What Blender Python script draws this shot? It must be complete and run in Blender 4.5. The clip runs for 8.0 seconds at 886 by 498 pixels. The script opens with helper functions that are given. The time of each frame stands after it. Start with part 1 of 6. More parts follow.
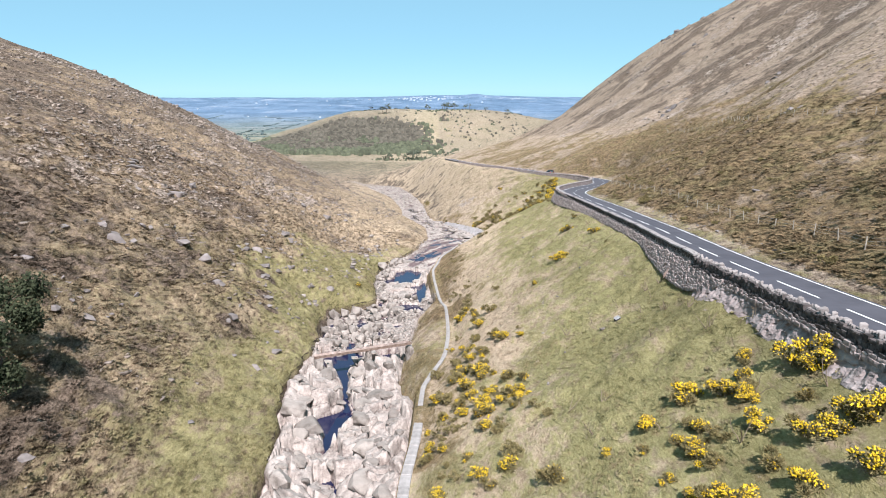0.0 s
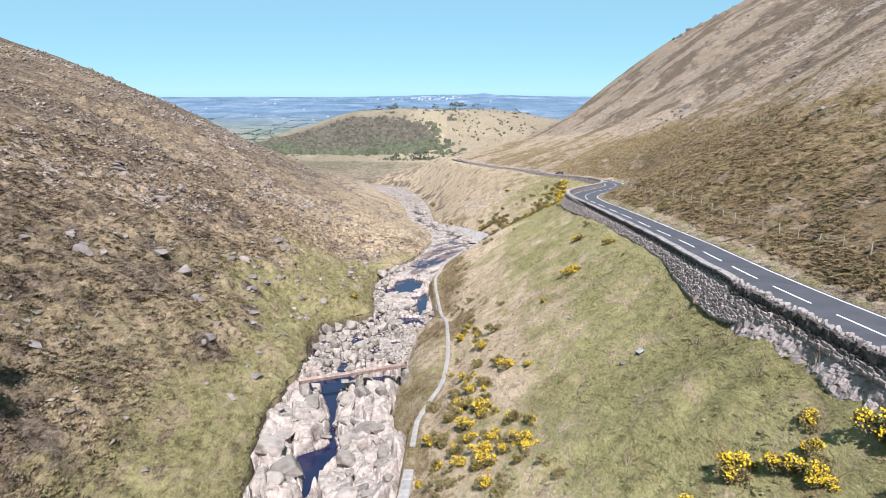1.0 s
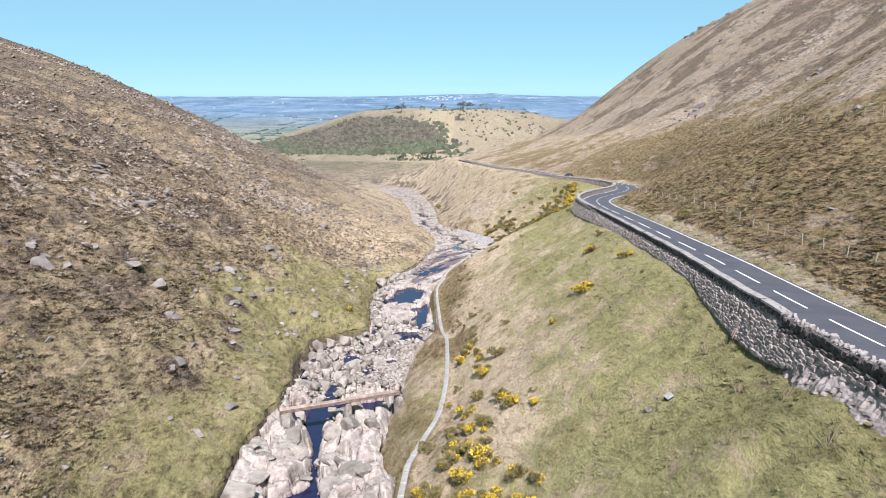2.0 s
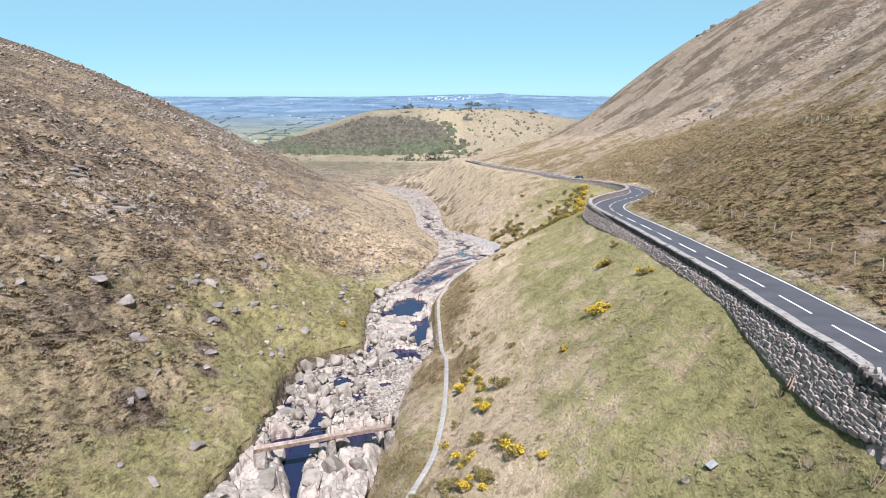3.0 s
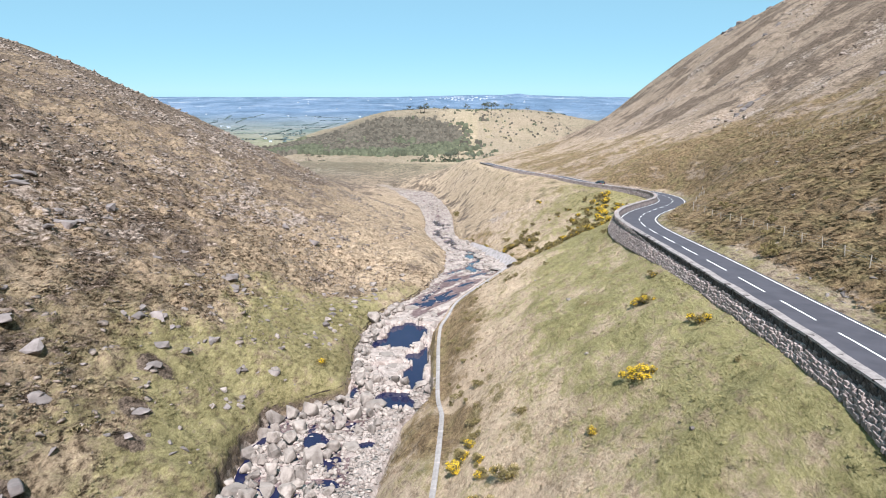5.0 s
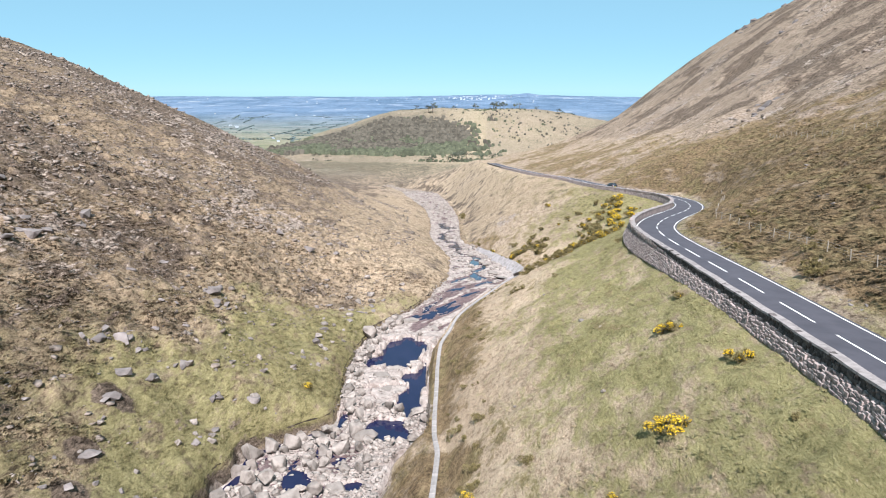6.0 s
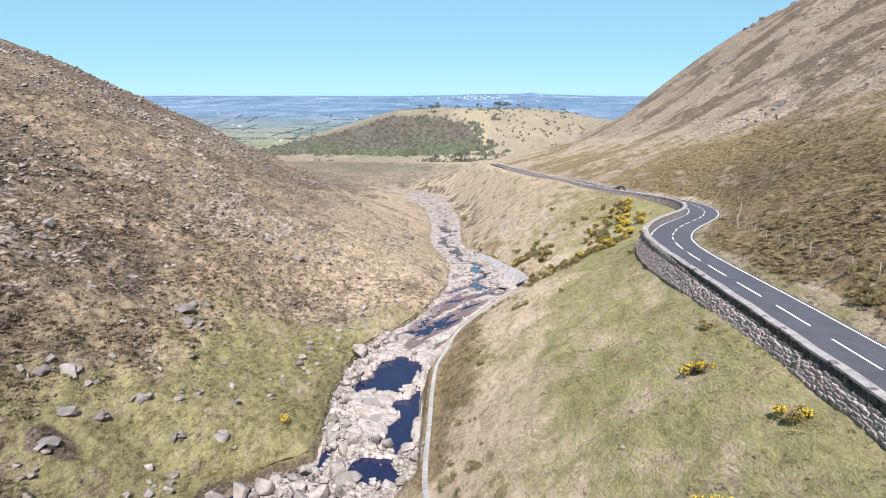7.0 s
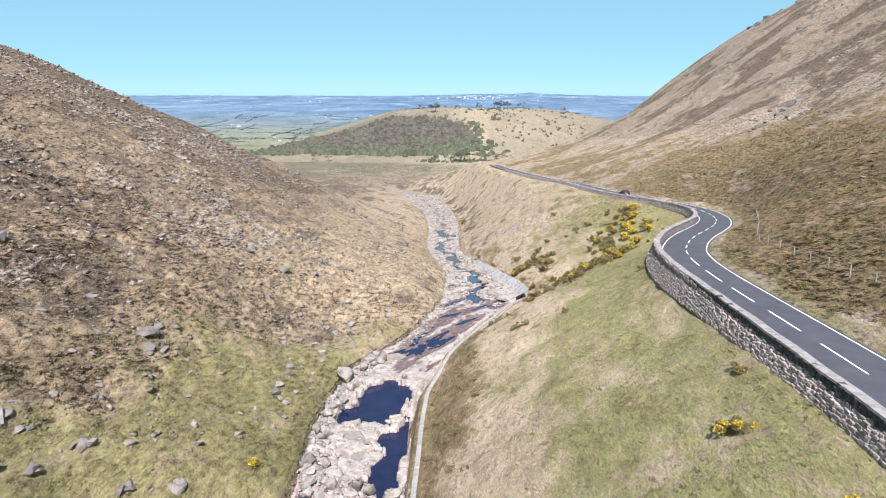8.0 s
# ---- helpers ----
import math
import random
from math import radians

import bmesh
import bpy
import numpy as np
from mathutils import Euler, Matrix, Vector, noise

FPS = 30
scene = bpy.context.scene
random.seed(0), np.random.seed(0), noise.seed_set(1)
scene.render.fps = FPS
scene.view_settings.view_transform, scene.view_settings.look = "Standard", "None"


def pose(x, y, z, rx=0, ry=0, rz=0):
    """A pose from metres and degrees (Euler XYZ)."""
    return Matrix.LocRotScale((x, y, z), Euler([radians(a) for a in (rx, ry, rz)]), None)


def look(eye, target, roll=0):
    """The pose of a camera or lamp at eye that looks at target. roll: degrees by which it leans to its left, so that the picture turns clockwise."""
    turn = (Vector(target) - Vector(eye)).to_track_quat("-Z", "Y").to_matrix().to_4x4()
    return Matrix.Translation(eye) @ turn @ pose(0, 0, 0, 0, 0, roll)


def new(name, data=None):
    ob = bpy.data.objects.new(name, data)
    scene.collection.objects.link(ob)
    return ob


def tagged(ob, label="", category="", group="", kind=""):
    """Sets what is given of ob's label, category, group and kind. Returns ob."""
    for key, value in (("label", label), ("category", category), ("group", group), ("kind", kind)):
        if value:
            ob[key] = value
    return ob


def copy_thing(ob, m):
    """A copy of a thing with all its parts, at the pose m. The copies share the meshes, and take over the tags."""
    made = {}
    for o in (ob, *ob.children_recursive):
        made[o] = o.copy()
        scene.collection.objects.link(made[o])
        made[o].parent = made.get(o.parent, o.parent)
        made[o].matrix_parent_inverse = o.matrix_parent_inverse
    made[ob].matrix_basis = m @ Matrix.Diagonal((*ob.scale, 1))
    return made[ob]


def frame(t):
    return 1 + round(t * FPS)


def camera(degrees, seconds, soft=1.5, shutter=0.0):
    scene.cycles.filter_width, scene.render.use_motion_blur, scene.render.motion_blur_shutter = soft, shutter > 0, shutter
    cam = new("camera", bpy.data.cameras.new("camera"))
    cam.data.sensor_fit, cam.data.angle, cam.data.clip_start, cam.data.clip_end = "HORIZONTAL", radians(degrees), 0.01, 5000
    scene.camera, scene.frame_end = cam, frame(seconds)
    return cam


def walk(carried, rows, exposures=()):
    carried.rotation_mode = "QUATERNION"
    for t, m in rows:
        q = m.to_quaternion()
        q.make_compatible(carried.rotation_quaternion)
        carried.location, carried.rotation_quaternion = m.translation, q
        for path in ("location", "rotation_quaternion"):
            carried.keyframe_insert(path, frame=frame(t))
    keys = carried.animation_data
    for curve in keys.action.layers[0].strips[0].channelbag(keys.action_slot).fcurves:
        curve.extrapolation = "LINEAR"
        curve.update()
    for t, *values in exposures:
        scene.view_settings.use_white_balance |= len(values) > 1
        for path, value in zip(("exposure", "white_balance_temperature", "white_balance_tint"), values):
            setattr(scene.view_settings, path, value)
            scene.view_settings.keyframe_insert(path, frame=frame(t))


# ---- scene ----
cam = camera(66.7, 8.0, soft=1.0)
METRES, EYE, TILT, LEAN, TURN = 67.0, 40.2, -13.2, 0.0, 0.0
ROWS = [
    (0.0, 0.0, 0.0, 0.0, -0.0, 0.0, 0.0),
    (0.5, 0.0071, 0.0588, 0.0116, 0.32, -0.01, -0.08),
    (1.0, 0.0153, 0.1226, 0.0242, 0.68, -0.04, -0.18),
    (1.5, 0.0226, 0.1819, 0.0357, 1.01, -0.06, -0.27),
    (3.0, 0.0425, 0.3677, 0.0705, 2.04, -0.06, -0.51),
    (3.5, 0.0483, 0.4267, 0.0808, 2.38, -0.03, -0.59),
    (4.0, 0.0543, 0.4904, 0.0923, 2.74, -0.03, -0.69),
    (4.5, 0.0593, 0.5489, 0.103, 3.07, -0.02, -0.77),
    (5.0, 0.0646, 0.6123, 0.1147, 3.42, -0.03, -0.86),
    (6.5, 0.0762, 0.7939, 0.1503, 4.36, -0.09, -1.1),
    (7.0, 0.0787, 0.8569, 0.1641, 4.44, -0.12, -1.12),
    (7.5, 0.0812, 0.9148, 0.1775, 4.45, -0.13, -1.14),
    (8.0, 0.0836, 0.9771, 0.1926, 4.45, -0.14, -1.13),
]
walk(cam, [(t, pose(0, 0, EYE, TILT, LEAN, TURN) @ pose(METRES * x, METRES * y, METRES * z, 90 + pitch, roll, yaw)) for t, x, y, z, yaw, pitch, roll in ROWS],
     exposures=[(0.0, 1.21, 5900, 16), (8.0, 1.21, 5900, 16)])

# ---- world, sun, exposure ----
SUN_AZ, SUN_EL = radians(172), radians(50)  # azimuth from +y towards +x
world = bpy.data.worlds.new("sky")
scene.world = world
world.use_nodes = True
wn = world.node_tree.nodes
sky = wn.new("ShaderNodeTexSky")
sky.sky_type, sky.sun_disc = "NISHITA", False
sky.sun_elevation, sky.sun_rotation = SUN_EL, SUN_AZ
sky.altitude, sky.air_density, sky.dust_density, sky.ozone_density = 4000, 1.0, 0.0, 4.0
tint = wn.new("ShaderNodeMix")
tint.data_type, tint.blend_type = "RGBA", "MULTIPLY"
tint.inputs[0].default_value, tint.inputs[7].default_value = 1.0, (0.80, 0.98, 1.0, 1)
world.node_tree.links.new(sky.outputs[0], tint.inputs[6])
even = wn.new("ShaderNodeMix")  # a thin even veil, as on a hazy spring day
even.data_type = "RGBA"
even.inputs[0].default_value, even.inputs[7].default_value = 0.68, (3.2, 5.75, 5.8, 1)
world.node_tree.links.new(tint.outputs[2], even.inputs[6])
world.node_tree.links.new(even.outputs[2], wn["Background"].inputs[0])
wn["Background"].inputs[1].default_value = 0.057
sun_data = bpy.data.lights.new("sun", "SUN")
sun_data.energy, sun_data.angle, sun_data.color = 5.0, radians(0.55), (1.0, 0.93, 0.84)
sun = new("sun", sun_data)
sun.matrix_world = look((0, 0, 200), (-math.sin(SUN_AZ) * 100, -math.cos(SUN_AZ) * 100, 200 - 100 * math.tan(SUN_EL)))

# ---- small tools ----


def pchip(ys, vs):
    """A smooth curve through stations that never overshoots."""
    ys, vs = np.array(ys, float), np.array(vs, float)
    h, d = np.diff(ys), np.diff(vs) / np.diff(ys)
    m = np.zeros(len(ys))
    same = d[:-1] * d[1:] > 0
    w1, w2 = 2 * h[1:] + h[:-1], h[1:] + 2 * h[:-1]
    safe0, safe1 = np.where(same, d[:-1], 1.0), np.where(same, d[1:], 1.0)
    m[1:-1] = np.where(same, (w1 + w2) / (w1 / safe0 + w2 / safe1), 0)
    m[0], m[-1] = d[0], d[-1]

    def at(q):
        q = np.clip(np.asarray(q, float), ys[0], ys[-1])
        i = np.clip(np.searchsorted(ys, q) - 1, 0, len(h) - 1)
        t = (q - ys[i]) / h[i]
        return ((1 + 2 * t) * (1 - t) ** 2 * vs[i] + t * (1 - t) ** 2 * h[i] * m[i]
                + t * t * (3 - 2 * t) * vs[i + 1] + t * t * (t - 1) * h[i] * m[i + 1])
    return at


RNG = np.random.default_rng(7)
LATTICE = RNG.random((256, 256))


def vnoise(x, y):
    """Smooth value noise, 0 to 1, one cell a unit."""
    xi, yi = np.floor(x).astype(int), np.floor(y).astype(int)
    fx, fy = x - xi, y - yi
    fx, fy = fx * fx * (3 - 2 * fx), fy * fy * (3 - 2 * fy)
    a, b = LATTICE[xi % 256, yi % 256], LATTICE[(xi + 1) % 256, yi % 256]
    c, d = LATTICE[xi % 256, (yi + 1) % 256], LATTICE[(xi + 1) % 256, (yi + 1) % 256]
    return (a * (1 - fx) + b * fx) * (1 - fy) + (c * (1 - fx) + d * fx) * fy


def fractal(x, y, size, octaves=4, gain=0.5):
    total, amp, norm = 0.0, 1.0, 0.0
    for k in range(octaves):
        total = total + amp * vnoise(x / size * 2 ** k + 17.3 * k, y / size * 2 ** k + 5.1 * k)
        norm += amp
        amp *= gain
    return total / norm


def smooth(a, b, v):
    t = np.clip((v - a) / (b - a), 0, 1)
    return t * t * (3 - 2 * t)


# ---- the plan: stream, channel wall, road and hills, by stations along the valley ----
bed_z = pchip([-150, 0, 40, 65, 85, 101, 120, 143, 177, 200, 220, 260, 330, 400, 600],
              [20, 11, 7.6, 5.3, 3.8, 2.6, 1.3, 0.1, -0.7, -2.8, -5.0, -9.8, -17, -23, -40])
stream_edge = pchip([-150, 0, 49, 56, 73, 87, 102, 110, 114, 118, 128, 140, 149, 158, 165, 175, 190, 216, 251, 281, 321, 370, 395, 444, 499, 540, 570, 620],
                 [-14, -13, -14.1, -15.1, -17.4, -17, -19.3, -18.6, -14.5, -12, -13.2, -14.1, -13.6, -10.8, -8, -5.6, -4.2, -5.3, -11.8, -16.4, -20, -26, -30.3, -41, -54, -62, -72, -90])


def stream_l(y):
    """The ragged left-hand edge of the bed."""
    return stream_edge(y) + 1.1 * (fractal(np.asarray(y, float), 0.0 * np.asarray(y, float), 3.0, 3) - 0.5) * smooth(40, 50, y)


stream_r = pchip([-150, 0, 52, 67, 74, 85, 93, 105, 110, 114, 126, 143, 152, 161, 177, 186, 192, 218, 246, 267, 312, 346, 400, 447, 514, 552, 570, 620],
                 [-4, -3.5, -3.8, -3.8, -6.3, -6.2, -5.5, -5, -4.6, -1.6, -2.8, -4.0, -2.2, -0.9, 4.2, 9.5, 10.8, 5.9, -0.6, -5.5, -8.5, -10.6, -16.5, -23, -34, -46, -56, -80])
path_x = pchip([-150, 0, 44, 54, 65, 69, 78, 88, 104, 110, 125, 131, 140, 147, 152, 170, 181, 185],
               [-3, -3, -2.9, -2.3, -2.1, -1.4, 0.3, 0.7, 0.4, -0.4, -1.4, -1.8, -2.1, -1.2, -0.7, 4.8, 9.0, 11.8])
path_z = pchip([-150, 0, 45, 72, 101, 110, 120, 130, 140, 152, 177, 186], [24, 14.5, 11.6, 9.4, 6.6, 5.2, 4.1, 3.3, 2.7, 2.3, 1.4, 1.1])
road_x = pchip([-150, 0, 40, 52, 62, 71, 82, 95, 114, 132, 142, 151, 161, 170, 178, 187, 198, 208, 216, 226, 240, 259, 295, 322, 389, 459, 600],
               [22, 23.5, 24.6, 24.9, 25.5, 26.3, 27.1, 27.4, 27.5, 27.8, 28.4, 29.7, 32.6, 36.3, 40.3, 44.4, 47.6, 48.8, 48.4, 46.3, 42.3, 37.5, 32, 25, 14.8, 5.5, -8])
road_z = pchip([-150, 0, 47, 80, 94, 112, 130, 146, 158, 170, 192, 300, 430, 600], [43, 30.6, 26.6, 23.6, 22.5, 21.25, 19.8, 18.4, 17.3, 16.25, 14.5, 6.8, -3, -14])
left_12 = pchip([-150, 40, 50, 78, 97, 124, 135, 150, 170, 190, 210, 240, 280, 330, 400, 600],
                [-18, -18.5, -20.5, -25, -28, -30, -33.5, -35, -40, -44, -47, -52, -62, -86, -130, -400])
left_25 = pchip([-150, 40, 58, 70, 100, 143, 173, 200, 230, 260, 300, 400, 600],
                [-38, -40, -42, -46, -50.5, -62.5, -68, -71.5, -75.5, -83, -101, -180, -480])
left_40 = pchip([-150, 40, 70, 100, 143, 183, 200, 230, 260, 300, 400, 600],
                [-70, -76, -80, -82, -90, -97, -99, -103, -113, -142, -250, -620])
rise_10 = pchip([-150, 125, 150, 175, 200, 233, 300, 400, 600, 800, 1000], [20.5, 20.5, 23.5, 20, 15, 21, 30, 42, 46, 130, 320])
rise_25 = pchip([-150, 107, 163, 200, 233, 300, 400, 500, 600, 800, 1000], [46, 46, 47, 40, 52, 66, 78, 81, 91, 200, 450])
bank_l = pchip([-150, 40, 60, 84, 100, 112, 120, 138, 150, 190, 300], [3.0, 3.0, 3.2, 3.2, 2.4, 1.9, 1.7, 1.5, 1.2, 0.9, 1.0])
right_bank = pchip([-150, 60, 76, 84, 95, 108, 114, 190], [0.45, 0.45, 0.6, 0.7, 0.55, 0.6, 0.35, 0.35])
foot_drop = pchip([-150, 30, 37, 41, 44.5, 47, 50, 56, 62, 67, 71, 77, 95, 108, 116, 130, 141, 150, 160, 170, 200, 235, 300], [1.0, 1.1, 1.3, 1.22, 1.12, 0.92, 1.42, 1.72, 1.42, 1.05, 0.65, 0.43, 0.48, 0.62, 0.84, 1.25, 1.48, 1.3, 0.9, 0.6, 0.6, 0.25, 0.2])
plain_z = pchip([400, 600, 900, 1500, 2500, 3500, 4900], [-25, -43, -52, -75, -45, -27, -4])


def far_ground(x, y):
    """Plain and wooded moorland hill beyond the mouth of the valley."""
    z = plain_z(y) + 16 * np.exp(-((x - 150) / 600) ** 2) * smooth(4000, 4700, y) + 10 * np.exp(-((x - 230) / 60) ** 2) * smooth(4300, 4700, y) + 6 * (fractal(x, y, 260, 3) - 0.5) * smooth(600, 900, y)
    top = smooth(930, 1330, y) * (1 - smooth(1450, 1900, y))
    side = smooth(-430, -140, x + 40 * fractal(y, x, 120, 2)) * (1 - 0.35 * smooth(60, 300, x))
    crest = 3.0 - plain_z(y) - 0.00006 * (x - 20) ** 2
    return z + top * side * (crest + 10 * (fractal(x, y, 150, 3) - 0.5))


foot_low = pchip([-150, 100, 112, 125, 140, 155, 163, 172, 185, 205, 600], [0, 0, 0.2, 0.3, 0.2, 2.0, 3.2, 2.6, 1.2, 0, 0])
SEGMENTS = [5, 14, 56, 66, 40, 22, 6, 50, 8, 6, 2, 6, 32, 34, 4, 2, 4, 34, 40, 44, 18, 6]


def section(y):
    """Knots of the valley's cross-section at y: x and z."""
    zb, cx, zr = bed_z(y), road_x(y), road_z(y)
    px, pz = path_x(y), path_z(y)
    beyond = smooth(183, 192, y)
    px = px * (1 - beyond) + (stream_r(y) + 2.0) * beyond
    pz = pz * (1 - beyond) + (zb + 0.9) * beyond
    sl, sr = stream_l(y), min(stream_r(y), px - 1.0 - 0.7 * smooth(112, 118, y) * smooth(176, 160, y))
    l12, l25, l40 = min(left_12(y), sl - 6), left_25(y), left_40(y)
    low = 12 - 30 * smooth(250, 600, y)
    r10, r25 = cx + rise_10(y), cx + rise_25(y)
    out = 700 + 1.1 * max(y, 0)
    steep = smooth(240, 480, y)
    foot_x, foot_z = cx - 4.1 - 0.4 * foot_drop(y), zr - foot_drop(y)
    sl_foot = sl - 0.7 - 0.42 * (sl - 0.7 - l12)
    foot_h = zb + bank_l(y) + 0.42 * (low - zb - bank_l(y)) - foot_low(y)
    mid = 0.5 * (px + 0.6) + 0.5 * foot_x
    side = pz + (foot_z - pz) * (0.47 + 0.08 * smooth(45, 80, y))
    return [(-out, 150), (l40 - 130, 82), (l40, 40), (l25, 25), (l12, low), (sl_foot, foot_h), (sl - 0.7, zb + bank_l(y)), (sl, zb), (sr, zb),
            (0.5 * (sr + px - 0.5), zb + (pz - zb) * right_bank(y)), (px - 0.5, pz - 0.12), (px + 0.5, pz - 0.12), (px + 2.4, pz + 1.15 + 0.35 * smooth(70, 85, y) * smooth(150, 125, y)), (mid, side), (foot_x, foot_z),
            (cx - 3.5, zr - 0.15), (cx + 2.7, zr - 0.15), (cx + 3.2, zr + 0.02), (r10, zr + 10), (r25, zr + 25), (r25 + 105, zr + 86 + 10 * steep), (r25 + 330, zr + 170 + 20 * steep), (out + 300, zr + 200 + 20 * steep)]


def rows_of_valley():
    ys, y = [], -150.0
    while y < 4900:
        ys.append(y)
        y += 8 if y < -8 else 1.4 if y < 28 else 0.42 if y < 170 else 0.42 + (y - 170) * 0.006 if y < 430 else 2.2 + (y - 430) * 0.03
    return np.array(ys + [4900.0])


ROWS_Y = rows_of_valley()
STEPS = np.concatenate([[k + j / n for j in range(n)] for k, n in enumerate(SEGMENTS)] + [[len(SEGMENTS)]])


def height_rows(ys):
    xs, zs = [], []
    for y in ys:
        k = np.array(section(min(y, 900.0)), float)
        i = np.clip(STEPS.astype(int), 0, len(SEGMENTS) - 1)
        x = k[i, 0] + (STEPS - i) * (k[i + 1, 0] - k[i, 0])
        far = smooth(480, 900, y)
        fan = np.linspace(-1.15, 1.0, len(STEPS)) * max(y, 400)
        x = x * (1 - far) + fan * far
        z = pchip(k[:, 0], k[:, 1])(x)
        keep = smooth(520, 800, y) * (1 - smooth(-40, 60, x - 60 - 0.16 * np.maximum(y - 500, 0)) * (1 - smooth(900, 1400, y)))
        z = z * (1 - keep) + far_ground(x, np.full_like(x, y)) * keep
        xs.append(x)
        zs.append(z)
    return np.array(xs), np.array(zs)


GX, GZ = height_rows(ROWS_Y)
GY = np.repeat(ROWS_Y[:, None], GX.shape[1], 1)


POOLS = [  # x, y, half-width, half-length
    (-7.7, 141.6, 3.1, 6.6), (-10.9, 137.4, 1.7, 2.2), (-4.3, 128.3, 1.4, 9.0), (-5.2, 132.4, 1.3, 2.2), (-6.1, 116.0, 2.3, 3.0), (-12.3, 104.6, 1.35, 1.9), (-7.2, 104.2, 1.5, 1.1),
    (-12.6, 92.6, 1.6, 1.6), (-13.8, 86.5, 2.6, 3.2), (-8.2, 87.0, 2.2, 3.0), (-13.6, 81.6, 0.9, 2.4),
    (0.9, 212.0, 1.0, 5.5), (-6.4, 250.0, 1.7, 4.5), (-8.6, 261.0, 1.6, 4.5), (-12.0, 272.0, 1.8, 4.5), (-11.0, 308.0, 2.6, 5.0)]


def pool_depth(x, y):
    d = np.full_like(x, -9.0)
    x, y = x + 2.2 * (fractal(x, y, 2.8, 3) - 0.5), y + 2.8 * (fractal(y + 50, x, 2.8, 3) - 0.5)
    for cx, cy, rx, ry in POOLS:
        d = np.maximum(d, 1 - ((x - cx) / rx) ** 2 - ((y - cy) / ry) ** 2)
    return smooth(-0.35, 0.35, d + 1.0 * (fractal(x, y, 1.3, 3) - 0.5)) * (d > -0.6)


def rough_amount(x, y):
    """Where the ground may be uneven: not on road, channel wall or stream bed."""
    road = smooth(3.4, 6.0, np.abs(x - road_x(y)))
    path = np.where(y < 190, smooth(0.5, 1.8, np.abs(x - path_x(y))), 1.0)
    bed = 1 - 0.8 * smooth(1.0, 0.0, np.maximum(stream_l(y) - x, x - stream_r(y)))
    return road * path * bed


AMOUNT = rough_amount(GX, GY)
HILL = smooth(0, 60, np.abs(GX - 5) - 22)
GZ = GZ + AMOUNT * ((fractal(GX, GY, 22, 3) - 0.5) * (0.6 + 3.0 * HILL) + (fractal(GX, GY, 3.2, 3) - 0.5) * 0.75 * smooth(600, 300, GY)
                    + (fractal(GX, 0.6 * GY, 1.0, 2) - 0.5) * 0.42 * smooth(260, 150, GY) * np.where((GX > path_x(GY)) & (GX < road_x(GY)), 0.5, 1.0)
                    + (np.abs(fractal(GX, 0.55 * GY, 1.7, 2) - 0.5) - 0.1) * 2.6 * smooth(260, 160, GY) * np.where((GX > path_x(GY)) & (GX < road_x(GY)), 0.15, smooth(6, 14, stream_l(GY) - GX) + 0.4 * smooth(4, 10, GX - road_x(GY))))


def voronoi(x, y, size):
    """Nearest and second nearest of jittered cell centres, and a random value of the nearest cell."""
    u, v = x / size, y / size
    iu, iv = np.floor(u).astype(int), np.floor(v).astype(int)
    one, two, val = np.full(x.shape, 9.0), np.full(x.shape, 9.0), np.zeros(x.shape)
    for du in (-1, 0, 1):
        for dv in (-1, 0, 1):
            cu, cv = iu + du, iv + dv
            d = np.hypot(cu + LATTICE[cu % 256, cv % 256] - u, cv + LATTICE[cv % 256, (cu + 91) % 256] - v)
            near = d < one
            two = np.where(near, one, np.minimum(two, d))
            val = np.where(near, LATTICE[(cu + 37) % 256, (cv + 53) % 256], val)
            one = np.where(near, d, one)
    return one, two, val


def blocks(x, y, size):
    """Jointed rock: blocks of uneven height with open cracks."""
    a, b, v = voronoi(x + 0.6 * fractal(y, x, 2.5, 2), y + 0.35 * x, size)
    return v - 0.6 * smooth(0.12, 0.0, b - a)


def facets(x, y, size, tilt):
    """Broken rock: each cell is one tilted plane. Its height, and the distance to the joint round it."""
    u, v = x / size, y / size
    iu, iv = np.floor(u).astype(int), np.floor(v).astype(int)
    one, two, top = np.full(x.shape, 9.0), np.full(x.shape, 9.0), np.zeros(x.shape)
    for du in (-1, 0, 1):
        for dv in (-1, 0, 1):
            cu, cv = iu + du, iv + dv
            pu, pv = cu + LATTICE[cu % 256, cv % 256], cv + LATTICE[cv % 256, (cu + 91) % 256]
            d = np.hypot(pu - u, pv - v)
            near = d < one
            lean_u, lean_v = LATTICE[(cu + 11) % 256, (cv + 71) % 256] - 0.5, LATTICE[(cu + 133) % 256, (cv + 29) % 256] - 0.5
            plane = LATTICE[(cu + 37) % 256, (cv + 53) % 256] - 0.5 + tilt * (lean_u * (u - pu) + lean_v * (v - pv))
            two = np.where(near, one, np.minimum(two, d))
            top = np.where(near, plane, top)
            one = np.where(near, d, one)
    return top, (two - one) * size


WATER_RISE = 0.35
IN_BED = smooth(0.6, -0.6, np.maximum(stream_l(GY) - GX, GX - stream_r(GY)))
GZ = GZ - 0.45 * IN_BED * smooth(540, 500, GY)  # the rock of the bed lies on top of this


slot_x = pchip([30, 50, 55, 58, 62.5, 66.6, 69, 72.7, 77.5, 82, 88], [-9.5, -10.4, -11.0, -11.4, -11.5, -11.9, -10.9, -11.4, -12.0, -13.4, -13.6])
slot_w = pchip([30, 50, 55, 58, 60.5, 64, 66.8, 68.3, 70, 72.7, 76, 79, 83, 88, 92], [-0.7, -0.7, -0.6, -0.3, 0.3, 1.0, 1.7, 0.7, 0.05, -0.05, 0.1, 0.4, 0.8, 1.3, 0.2])


